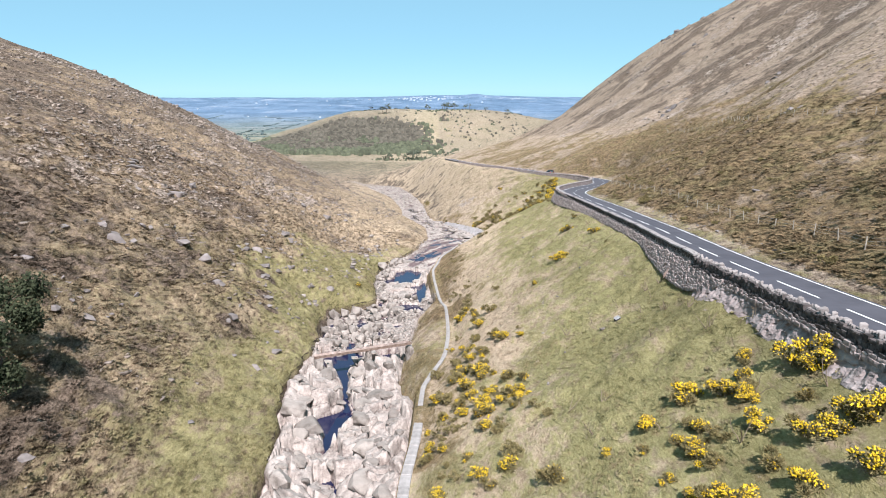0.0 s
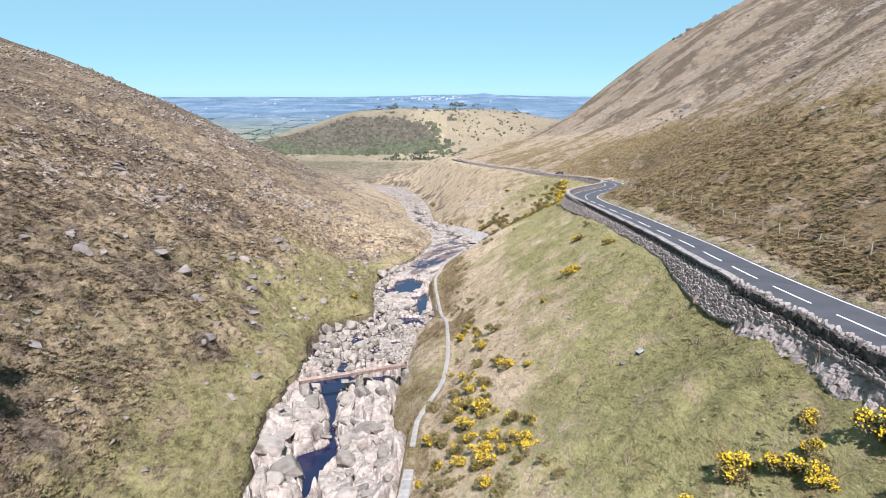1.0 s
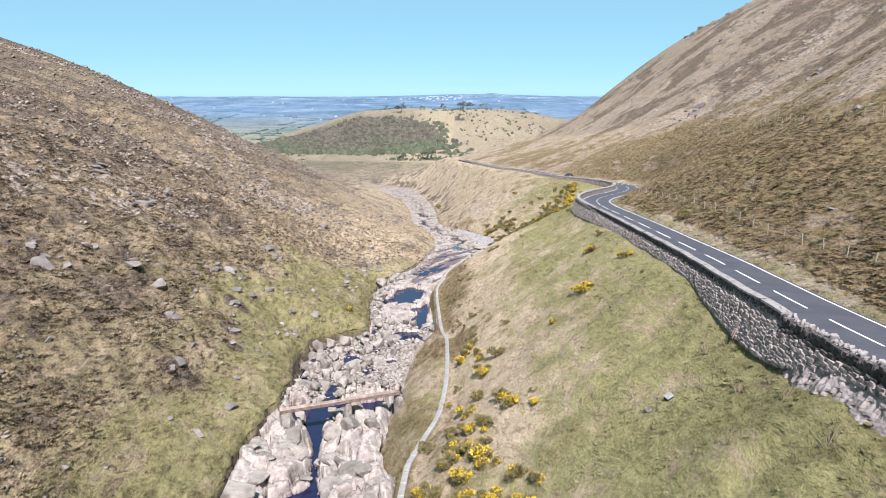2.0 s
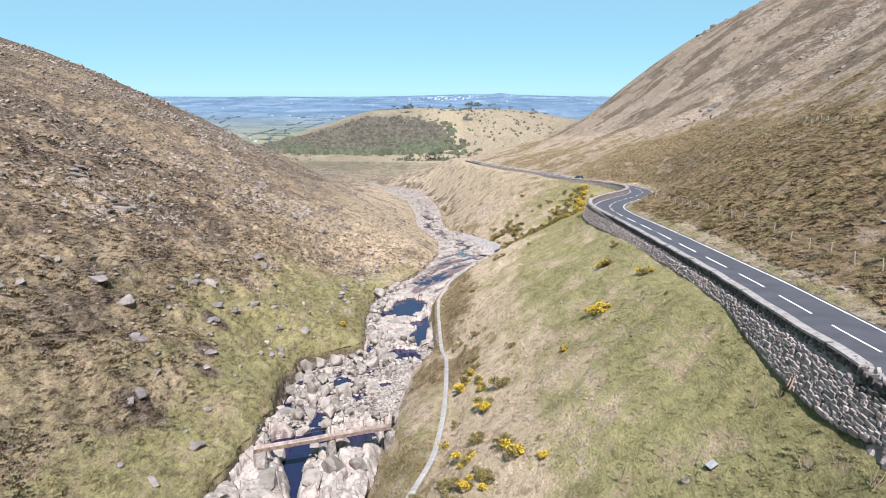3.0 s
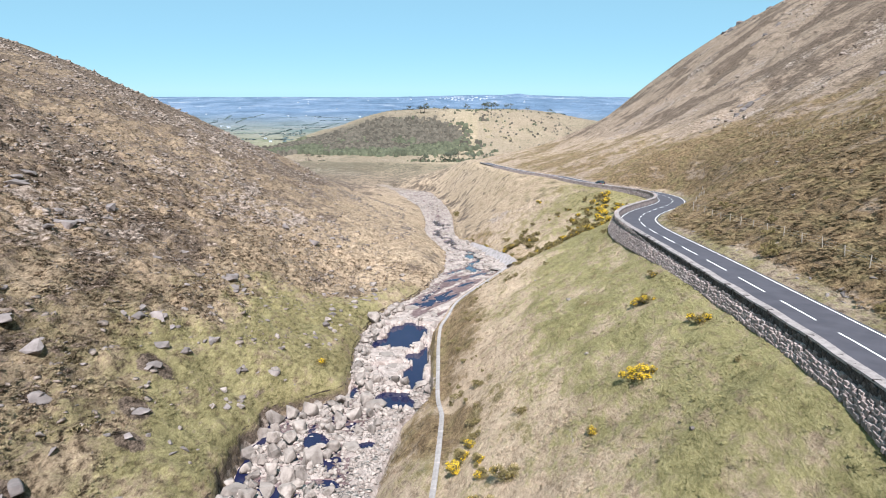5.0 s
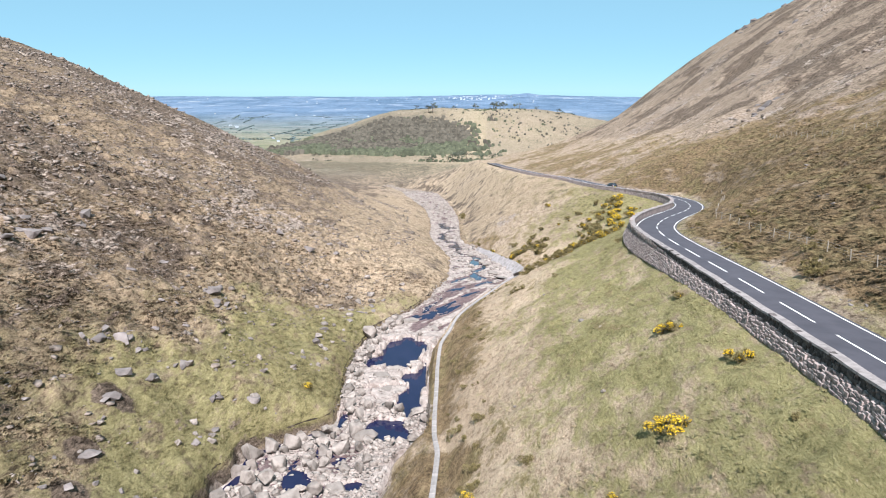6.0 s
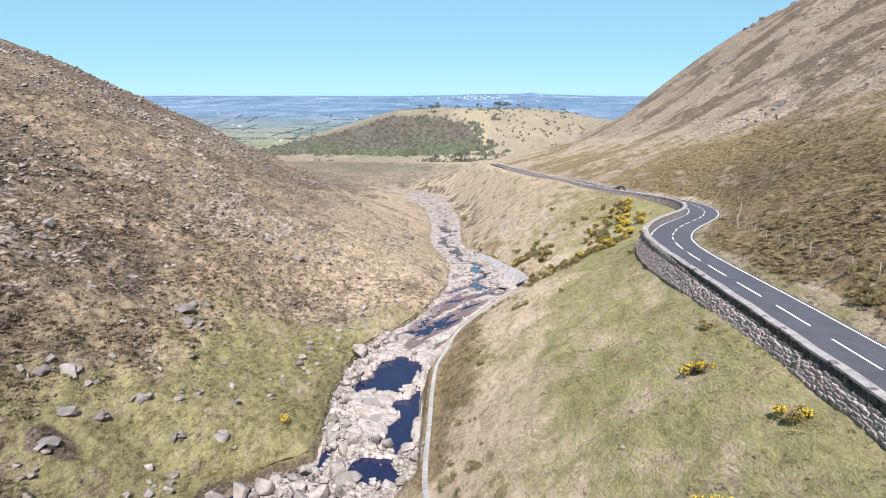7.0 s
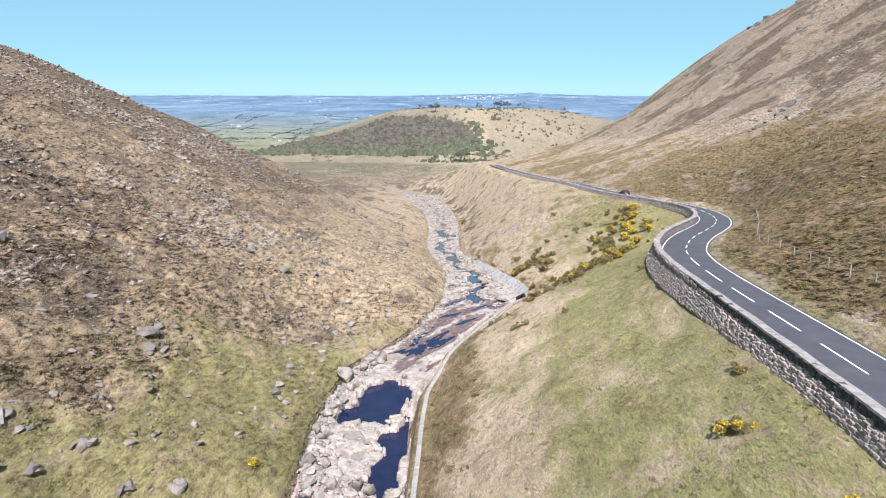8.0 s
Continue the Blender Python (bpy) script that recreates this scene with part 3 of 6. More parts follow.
    # beyond the mouth of the valley
    fields = smooth(940, 1150, y) * smooth(-60, -200, x + 0.03 * y) * (1 - smooth(-430, -200, x) * smooth(900, 1100, y) * (1 - smooth(1500, 1700, y)))
    # the 0.3 share greys the far slopes, haze mixed into their colour
    fields = np.maximum(fields, np.maximum(smooth(1450, 1700, y), 0.3 * smooth(500, 900, y)))
    wood = smooth(985, 1040, y) * smooth(1290, 1200, y + 40 * (patch - 0.5)) * smooth(-350, -260, x) * smooth(0, -100, x + 0.1 * (y - 1000))
    # share of painted haze over the plain, growing with distance
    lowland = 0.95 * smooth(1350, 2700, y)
    brown = np.where(y > 900, brown * 0.4, np.maximum(brown, 0.5 * smooth(500, 600, y) * (d < 30)))
    turf = np.where(bank, 1.0 - 0.5 * smooth(190, 250, y), 0.0) + np.where(left, np.maximum(0.58 * flat, 0.22 * dry) + 0.14 * smooth(150, 240, y) * smooth(40, 15, off), 0) + np.where(strand & (y < 200), 0.7, 0) + 0.3 * verge + np.where(d > 4, 0.4 * thick, 0) + 0.35 * smooth(240, 400, y) * smooth(700, 520, y) * (d < 60)
    return [np.clip(q, 0, 1.4) for q in (green, brown, stony, np.clip(turf, 0, 1), fields, 0.7 * wood, lowland, np.maximum(np.maximum(smooth(0, 4, d) * (1 - 0.22 * smooth(40, 75, d)), (bank | strand) * (y < 260)), 0.75 * smooth(380, 480, y)))]


COVER = cover_masks()


def paint_cover(me, masks):
    for name, four in (("cover", masks[:4]), ("cover_far", masks[4:])):
        at = me.color_attributes.new(name, "FLOAT_COLOR", "POINT")
        at.data.foreach_set("color", np.stack(four, -1).ravel().astype(np.float32))


def build_ground():
    nr, nc = GX.shape
    verts = np.stack([GX, GY, GZ], -1).reshape(-1, 3)
    a = (np.arange(nr - 1)[:, None] * nc + np.arange(nc - 1)).ravel()
    faces = np.stack([a, a + 1, a + nc + 1, a + nc], -1)
    me = bpy.data.meshes.new("ground")
    me.vertices.add(len(verts))
    me.vertices.foreach_set("co", verts.ravel())
    me.loops.add(faces.size)
    me.loops.foreach_set("vertex_index", faces.ravel().astype(np.int32))
    me.polygons.add(len(faces))
    me.polygons.foreach_set("loop_start", np.arange(0, faces.size, 4, dtype=np.int32))
    me.update(calc_edges=True)
    me.materials.append(M_GROUND)
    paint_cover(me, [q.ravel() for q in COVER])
    me.shade_smooth()
    return tagged(new("ground", me), "rough upland grass and heather valley slopes", "ground", kind="structure")


build_ground()

# ---- road ----
ROAD_YS = np.concatenate([np.arange(-60, 130, 2.0), np.arange(130, 250, 0.7), np.arange(250, 470, 3.0)])
v, q = strip(ROAD_YS, [-3.35, -1.5, 0.0, 1.4, 2.75], lambda y, o: road_z(y) + 0.03 - 0.012 * abs(o), road_x)
road = tagged(new("road", mesh_of("road", v, q, M_ASPHALT, True)), "grey two-lane mountain road with white lines", "road", kind="structure")


def painted(name, y0, y1, off, width):
    ys = np.linspace(y0, y1, max(3, int(abs(y1 - y0) / 0.8) + 2))
    vv, qq = strip(ys, [off - width / 2, off + width / 2], lambda y, o: road_z(y) + 0.036 - 0.012 * abs(o), road_x)
    return part(name, mesh_of(name, vv, qq, M_PAINT), road)


painted("edge_line", -60, 460, 2.42, 0.11)
painted("edge_line", 140, 216, -3.0, 0.1)
pos = 6.0
while pos < 320:
    slope = road_x(pos + 1) - road_x(pos)
    k = 1 / math.hypot(1, slope)
    short = 0.55 if 146 < pos < 215 else 1.0
    painted("centre_dash", pos, pos + 5.9 * k * short, -0.1, 0.13)
    pos += 9.0 * k * (0.62 if short < 1 else 1.0)

# ---- stream water ----
WATER_YS = np.concatenate([np.arange(-60, 20, 4.0), np.arange(20, 200, 1.5), np.arange(200, 330, 4.0)])


def build_water():
    verts, faces, n = [], [], 12
    for i, y in enumerate(WATER_YS):
        a, b = float(stream_l(y)) + 0.2, float(min(stream_r(y), path_x(y) - 1.0 if y < 184 else 99)) - 0.1
        verts += [(a + (b - a) * j / (n - 1), y, float(bed_z(y)) + WATER_RISE) for j in range(n)]
        if i:
            k = (i - 1) * n
            faces += [(k + j, k + j + 1, k + n + j + 1, k + n + j) for j in range(n - 1)]
    return tagged(new("water", mesh_of("water", verts, faces, M_WATER, True)), "dark clear pools of a rocky mountain stream", "stream", kind="structure")


build_water()


def bedrock_material():
    m, n, l = material("bedrock")
    fine = ramp(n, l, noise_node(n, l, 1.4, 8, 0.75), [(0.33, (0.125, 0.105, 0.093)), (0.45, (0.262, 0.23, 0.208)), (0.62, (0.37, 0.332, 0.303))])
    stain = ramp(n, l, noise_node(n, l, 0.45, 7, 0.7, squash=(1.0, 0.45, 2.2)), [(0.35, (0.62, 0.57, 0.55)), (0.46, (0.96, 0.93, 0.92)), (0.65, (1.05, 1.04, 1.03))])
    wet = n.new("ShaderNodeAttribute")
    wet.attribute_name = "wet"
    soaked = stepped(n, l, weighted(n, l, [(wet.outputs["Fac"], 1.0), (noise_node(n, l, 1.1, 5, 0.65, squash=(1.0, 0.3, 1.0)), 1.6)], -0.8), 0.25, 0.75)
    stone_colour = mixed(n, l, 1.0, fine, stain, "MULTIPLY")
    l.new(mixed(n, l, soaked, stone_colour, mixed(n, l, 1.0, stone_colour, (0.4, 0.33, 0.36), "MULTIPLY")), n["Principled BSDF"].inputs["Base Color"])
    n["Principled BSDF"].inputs["Roughness"].default_value = 0.9
    n["Principled BSDF"].inputs["Specular IOR Level"].default_value = 0.2
    co, vor = n.new("ShaderNodeTexCoord"), n.new("ShaderNodeTexVoronoi")
    vor.feature = "DISTANCE_TO_EDGE"
    vor.inputs["Scale"].default_value = 0.5
    l.new(co.outputs["Object"], vor.inputs["Vector"])
    joint = ramp(n, l, vor.outputs["Distance"], [(0.0, (0, 0, 0)), (0.025, (1, 1, 1))])
    bumped(n, l, mixed(n, l, 0.88, joint, noise_node(n, l, 1.6, 8, 0.7)), 0.7, 0.16)
    return m


M_BEDROCK = bedrock_material()


def build_bed():
    ys = np.concatenate([np.arange(-60, 30, 0.9), np.arange(30, 44, 0.3), np.arange(44, 160, 0.18), np.arange(160, 250, 0.5), np.arange(250, 410, 1.2), np.arange(410, 530, 2.0)])
    n = 104
    lo = stream_l(ys) - 0.9
    hi = np.minimum(stream_r(ys), np.where(ys < 184, path_x(ys) - 1.0, 999)) + 0.9
    x = lo[:, None] + (hi - lo)[:, None] * np.linspace(0, 1, n)
    y = np.repeat(ys[:, None], n, 1)
    z = bedrock_z(x, y)
    verts = np.stack([x, y, z], -1).reshape(-1, 3)
    a = (np.arange(len(ys) - 1)[:, None] * n + np.arange(n - 1)).ravel()
    me = mesh_of("stream_bed", verts, np.stack([a, a + 1, a + n + 1, a + n], -1), M_BEDROCK, True)
    damp = (x < hi[:, None] - 1.0) * (x > lo[:, None] + 1.0) * smooth(0.2 + 0.12 * smooth(148, 154, y) * smooth(190, 184, y), 0.02, z - bed_z(y) - WATER_RISE)  # rock soaked by the stream
    me.attributes.new("wet", "FLOAT", "POINT").data.foreach_set("value", damp.ravel().astype(np.float32))
    ob = new("stream_bed", me)
    return tagged(ob, "pale pinkish jointed granite bed of the stream", "stream bed", kind="structure")


build_bed()


M_PEAT = simple("bank_peat", [(0.3, (0.025, 0.019, 0.014)), (0.55, (0.07, 0.053, 0.038)), (0.75, (0.16, 0.13, 0.1))], 1.6, 1.0, 0.9, 0.15)


def peat_bank():
    """The broken left-hand bank: dark earth and stones under an overhanging lip of turf."""
    ys, n = np.arange(52, 186, 0.2), 9
    y = np.repeat(ys[:, None], n, 1)
    v = np.repeat(np.linspace(0, 1, n)[None], len(ys), 0)
    high = bank_l(y) * 0.95 + 0.1
    ragged = 0.7 * (fractal(y, 4 * v, 1.1, 3) - 0.5) + 0.25 * (blocks(y * 1.4, 3 * v, 0.7) - 0.4)
    x = stream_l(y) - 0.62 + 0.5 * smooth(0.1, 1.0, v) + ragged * (0.3 + 0.7 * v)
    z = bed_z(y) + high * (1 - v) - 0.5 * v + 0.25 * (fractal(y, 0 * y, 0.9, 2) - 0.5)
    verts = np.stack([x, y, z], -1).reshape(-1, 3)
    back = np.stack([x - 1.2, y, z - 0.4], -1).reshape(-1, 3)
    a = (np.arange(len(ys) - 1)[:, None] * n + np.arange(n - 1)).ravel()
    faces = np.stack([a, a + 1, a + n + 1, a + n], -1)
    ob = new("stream_bank", mesh_of("stream_bank", np.concatenate([verts, back]), np.concatenate([faces, faces[:, ::-1] + len(verts)]), M_PEAT))
    return tagged(ob, "dark undercut peat bank along the stream", "stream bank", kind="structure")


peat_bank()


def bed_top(x, y):
    """Height at which a stone comes to lie in the bed."""
    return float(bedrock_z(np.array([x]), np.array([y]))[0])


# ---- rocks ----


def hull_mesh(name, seed, mat, points=22, squash=(1.0, 0.8, 0.55), box=0.55, bevel=True):
    """An angular boulder: the hull of points on a rounded block, about 1 m across, its base at z = 0."""
    rng = random.Random(seed)
    bm = bmesh.new()
    for _ in range(points):
        d = Vector((rng.gauss(0, 1), rng.gauss(0, 1), rng.gauss(0, 1))).normalized()
        top = max(abs(c) for c in d)
        d = d / top * box + d * (1 - box)
        bm.verts.new([c * s * 0.5 * rng.uniform(0.86, 1.05) for c, s in zip(d, squash)])
    got = bmesh.ops.convex_hull(bm, input=bm.verts)
    bmesh.ops.delete(bm, geom=[v for v in got["geom_interior"] if isinstance(v, bmesh.types.BMVert)], context="VERTS")
    edges = [e for e in bm.edges if e.is_valid and len(e.link_faces) == 2 and e.calc_face_angle() > 0.35]
    if bevel:
        bmesh.ops.bevel(bm, geom=edges, offset=0.03, segments=1, affect="EDGES", clamp_overlap=True)
    bmesh.ops.delete(bm, geom=[v for v in bm.verts if not v.link_faces], context="VERTS")
    low = min(v.co.z for v in bm.verts)
    for v in bm.verts:
        v.co.z -= low
    me = bpy.data.meshes.new(name)
    bm.to_mesh(me)
    bm.free()
    me.materials.append(mat)
    return me


GRANITE = [hull_mesh("boulder", 100 + k, M_GRANITE, 12 + 2 * (k % 4), (1.0, 0.66 + 0.07 * (k % 4), 0.5 + 0.1 * (k % 3)), 0.5 + 0.12 * (k % 4)) for k in range(16)]
HILLROCK = [hull_mesh("hill_rock", 300 + k, M_ROCK, 11 + 2 * (k % 3), (1.0, 0.58 + 0.07 * (k % 4), 0.34 + 0.06 * (k % 3)), 0.6 + 0.12 * (k % 3)) for k in range(10)]


SLABS = [hull_mesh("slab", 500 + k, M_GRANITE, 13 + k, (1.0, 0.66 + 0.06 * (k % 3), 0.55), 0.62) for k in range(10)]
pick = random.Random(11)


def stone(name, me, x, y, size, label, category, group, sink=0.25, squash=1.0, turn=None, tilt=12):
    ob = new(name, me)
    floor = bed_top(x, y) if stream_l(y) < x < stream_r(y) else ground_z(x, y)
    ob.location = (x, y, max(floor, ground_z(x, y)) - sink * size * 0.5)
    ob.rotation_euler = (radians(pick.uniform(-tilt, tilt)), radians(pick.uniform(-tilt, tilt)), pick.uniform(0, 6.28) if turn is None else turn)
    ob.scale = (size, size * pick.uniform(0.85, 1.1), size * squash)
    return tagged(ob, label, category, group)


# worn rock in and beside the gorge and the pools: x, y, length, height factor, turn
for x, y, size, tall, turn in [(-6.4, 70.2, 2.0, 0.8, 0.4), (-5.2, 67.3, 1.7, 0.8, 1.1), (-6.9, 72.8, 1.5, 0.9, 0.5), (-5.0, 62.0, 1.6, 0.7, 0.2), (-5.4, 55.8, 1.9, 0.7, 0.9), (-6.2, 52.4, 1.7, 0.7, 0.3),
                               (-11.6, 83.2, 2.1, 1.5, 1.4), (-9.3, 84.4, 2.4, 1.3, 1.2), (-7.4, 86.2, 2.0, 1.1, 0.4), (-15.3, 83.0, 2.2, 1.2, 1.5), (-16.6, 79.6, 2.0, 1.0, 1.3), (-17.0, 92.5, 3.0, 1.0, 1.1), (-14.9, 93.6, 2.6, 1.0, 1.4)]:
    stone("bedrock_slab", pick.choice(SLABS), x, y, size, "pale pinkish granite slab, worn smooth, in the stream gorge", "rock", "bedrock slabs of the gorge", 0.4, tall, turn, 10)
blocked = []
while len(blocked) < 64:
    y = pick.uniform(44, 90)
    a, b = float(stream_l(y)) + 0.5, float(stream_r(y)) - 0.4
    x, size = pick.uniform(a, b), pick.choice([1.3, 1.7, 2.2, 2.8, 3.3])
    if abs(x - float(slot_x(y))) < max(float(slot_w(y)), 0.0) + 0.35 * size or any((x - p) ** 2 + (y - q) ** 2 < (0.36 * (size + r)) ** 2 for p, q, r in blocked):
        continue
    blocked.append((x, y, size))
    stone("bedrock_slab", pick.choice(SLABS), x, y, size, "pale pinkish granite slab, worn smooth, in the stream gorge", "rock", "bedrock slabs of the gorge", 0.42, pick.uniform(0.6, 1.0), 1.3 + pick.gauss(0, 0.5), 20)
for x, y, size, tall, turn in [(-9.0, 131.2, 3.4, 0.4, 0.5), (-7.6, 127.4, 3.2, 0.42, 0.9), (-10.6, 126.0, 3.0, 0.4, 0.3), (-7.4, 123.2, 3.0, 0.4, 1.4), (-9.8, 121.6, 2.8, 0.45, 0.7), (-8.3, 134.4, 3.0, 0.5, 0.2), (-11.4, 129.8, 2.2, 0.4, 1.0), (-7.9, 113.6, 3.0, 0.8, 0.3), (-12.2, 117.2, 2.7, 0.7, 0.8), (-3.2, 120.0, 2.3, 0.8, 0.1), (-8.7, 103.2, 2.5, 0.6, 0.4), (-8.6, 156.6, 3.4, 0.5, 0.8), (-4.6, 153.2, 3.6, 0.3, 0.3), (-7.0, 140.0, 2.6, 0.5, 0.6), (-6.4, 131.6, 2.3, 0.5, 0.2)]:
    stone("bedrock_slab", pick.choice(SLABS), x, y, size, "flat pale granite slab between stream pools", "rock", "flat slabs by the pools", 0.4, tall * 1.2, turn, 6)

# the largest loose boulders: x, y, size
spots = []
for x, y, size in [(-18.7, 105.7, 2.2), (-18.6, 100.7, 2.1), (-17.5, 94.2, 1.8), (-15.3, 107.2, 2.1), (-15.5, 111.7, 2.4), (-14.2, 99.3, 1.7), (-11.7, 96.0, 1.6), (-13.1, 95.4, 1.9), (-17.6, 88.4, 1.2), (-12.0, 99.8, 2.4),
                   (-13.3, 147.9, 2.1), (-17.3, 106.6, 1.5), (-16.6, 98.9, 1.4), (-11.1, 120.9, 1.7), (-15.0, 96.8, 1.4), (-16.5, 96.3, 1.4), (-10.1, 111.1, 1.9), (-15.2, 103.6, 1.5), (-13.1, 113.0, 1.6), (-11.7, 109.9, 1.5),
                   (-17.0, 103.3, 1.9), (-13.4, 105.9, 1.6), (-17.0, 110.0, 1.9), (-4.6, 113.5, 1.5), (-4.0, 115.6, 1.3), (-9.4, 116.0, 1.8), (-18.0, 97.6, 1.7), (-12.4, 151.0, 1.6), (-11.9, 154.2, 1.8), (-10.2, 155.4, 1.7)]:
    spots.append((x, y, size))
    stone("boulder", pick.choice(GRANITE), x, y, size * 1.12, "large pale angular granite boulder in the stream bed", "boulder", "boulders in the stream bed", 0.1, pick.uniform(1.05, 1.55), None, 30)

# smaller ones between them
placed, filling = 0, []
while placed < 380:
    y = pick.choice([pick.uniform(89, 121), pick.uniform(89, 121), pick.uniform(89, 121), pick.uniform(120, 158)])
    a, b = float(stream_l(y)) + (0.9 if y < 119 else 0.2), float(min(stream_r(y), path_x(y) - 1.2))
    f = pick.random()
    x = a + (b - a) * f
    size = pick.choice([0.6, 0.7, 0.9, 1.2, 1.4, 1.6]) * pick.uniform(0.8, 1.2) * (1.25 - 0.6 * f if y < 122 else 0.8)
    wet = float(pool_depth(np.array([x]), np.array([y]))[0])
    if (wet > 0.4 and pick.random() < 0.85) or any((x - u) ** 2 + (y - w) ** 2 < (0.40 * (size + s)) ** 2 for u, w, s in spots):
        continue
    if (y > 121 and x - a > 2.2 and pick.random() < 0.97) or (92 < y < 106 and f > 0.6 and size > 0.7):
        continue
    spots.append((x, y, size))
    placed += 1
    if size < 0.95 or placed > 330:
        filling.append((x, y, bed_top(x, y) - 0.1 * size, size, size * pick.uniform(0.9, 1.3), pick.uniform(0, 6.28), pick.randrange(16)))
    else:
        stone("boulder", pick.choice(GRANITE), x, y, size, "pale grey-pink granite boulder in the stream bed", "boulder", "boulders in the stream bed", 0.08, pick.uniform(1.0, 1.6), None, 30)


def scatter(name, template, places, mat, label, category, smooth_shade=False, cover=None):
    """Many copies of small templates (verts, faces) joined into one mesh of kind stuff. places: rows x, y, z, size, height, turn, which."""
    vs, fs, base, order = [], [], 0, []
    places = np.array(places, float)
    for k, (tv, tf) in enumerate(template):
        rows = places[places[:, 6].astype(int) == k]
        if not len(rows):
            continue
        tv, tf = np.array(tv, float), np.array(tf, int)
        c, s = np.cos(rows[:, 5])[:, None], np.sin(rows[:, 5])[:, None]
        x = (tv[:, 0] * c - tv[:, 1] * s) * rows[:, 3:4] + rows[:, 0:1]
        y = (tv[:, 0] * s + tv[:, 1] * c) * rows[:, 3:4] + rows[:, 1:2]
        z = tv[:, 2] * rows[:, 4:5] + rows[:, 2:3]
        vs.append(np.stack([x, y, z], -1).reshape(-1, 3))
        fs.append((tf[None] + (base + np.arange(len(rows)) * len(tv))[:, None, None]).reshape(-1, 3))
        base += len(rows) * len(tv)
        order.append(np.repeat(np.nonzero(places[:, 6].astype(int) == k)[0], len(tv)))
    vs, fs = np.concatenate(vs), np.concatenate(fs)
    me = bpy.data.meshes.new(name)
    me.vertices.add(len(vs))
    me.vertices.foreach_set("co", vs.ravel())
    me.loops.add(fs.size)
    me.loops.foreach_set("vertex_index", fs.ravel().astype(np.int32))
    me.polygons.add(len(fs))
    me.polygons.foreach_set("loop_start", np.arange(0, fs.size, 3, dtype=np.int32))
    me.update(calc_edges=True)
    me.materials.append(mat)
    if cover is not None:
        order = np.concatenate(order)
        paint_cover(me, [q[order] for q in cover])
    if smooth_shade:
        me.shade_smooth()
    return tagged(new(name, me), label, category, kind="stuff")


def template_of(me):
    me.calc_loop_triangles()
    return [tuple(v.co) for v in me.vertices], [tuple(t.vertices) for t in me.loop_triangles]


def grounded(xs, ys):
    """Ground heights for many places."""
    r = np.clip(np.searchsorted(ROWS_Y, ys) - 1, 0, len(ROWS_Y) - 2)
    t = (ys - ROWS_Y[r]) / (ROWS_Y[r + 1] - ROWS_Y[r])
    out = np.empty(len(xs))
    for row in np.unique(r):
        m = r == row
        out[m] = (1 - t[m]) * np.interp(xs[m], GX[row], GZ[row]) + t[m] * np.interp(xs[m], GX[row + 1], GZ[row + 1])
    return out


def covered(xs, ys):
    """The ground's own cover at many places."""
    r = np.clip(np.searchsorted(ROWS_Y, ys), 0, len(ROWS_Y) - 1)
    c = np.empty(len(xs), int)
    for row in np.unique(r):
        m = r == row
        c[m] = np.clip(np.searchsorted(GX[row], xs[m]), 0, GX.shape[1] - 1)
    return [q[r, c] for q in COVER]


def island_stone(name, stops, scale, spread):
    """Stone whose joined pieces differ a little from one another."""
    m, n, l = material(name)
    geo = n.new("ShaderNodeNewGeometry")
    c = ramp(n, l, noise_node(n, l, scale, 5), stops)
    c = mixed(n, l, 1.0, c, ramp(n, l, geo.outputs["Random Per Island"], [(0, (1 - spread,) * 3), (1, (1.05,) * 3)]), "MULTIPLY")
    l.new(c, n["Principled BSDF"].inputs["Base Color"])
    n["Principled BSDF"].inputs["Roughness"].default_value = 0.95
    n["Principled BSDF"].inputs["Specular IOR Level"].default_value = 0.2
    bumped(n, l, noise_node(n, l, scale * 3, 4), 0.4, 0.05)
    return m


M_COBBLE = island_stone("stream_cobbles", [(0.3, (0.16, 0.134, 0.117)), (0.5, (0.285, 0.25, 0.222)), (0.7, (0.385, 0.345, 0.312))], 2.0, 0.35)
M_SCREE = island_stone("scree", [(0.3, (0.135, 0.11, 0.093)), (0.55, (0.245, 0.206, 0.176)), (0.7, (0.35, 0.302, 0.262))], 2.0, 0.45)
SMALL = [template_of(hull_mesh("pebble", 700 + k, M_COBBLE, 9, (1.0, 0.8, 0.55), 0.4, False)) for k in range(5)]
SPECKS = [template_of(hull_mesh("pebble", 760 + k, M_COBBLE, 6, (1.0, 0.8, 0.5), 0.5, False)) for k in range(3)]
NP = np.random.default_rng(5)


scatter("small_boulders", [template_of(me) for me in GRANITE], filling, M_COBBLE, "smaller pale boulders filling the stream bed", "boulders")


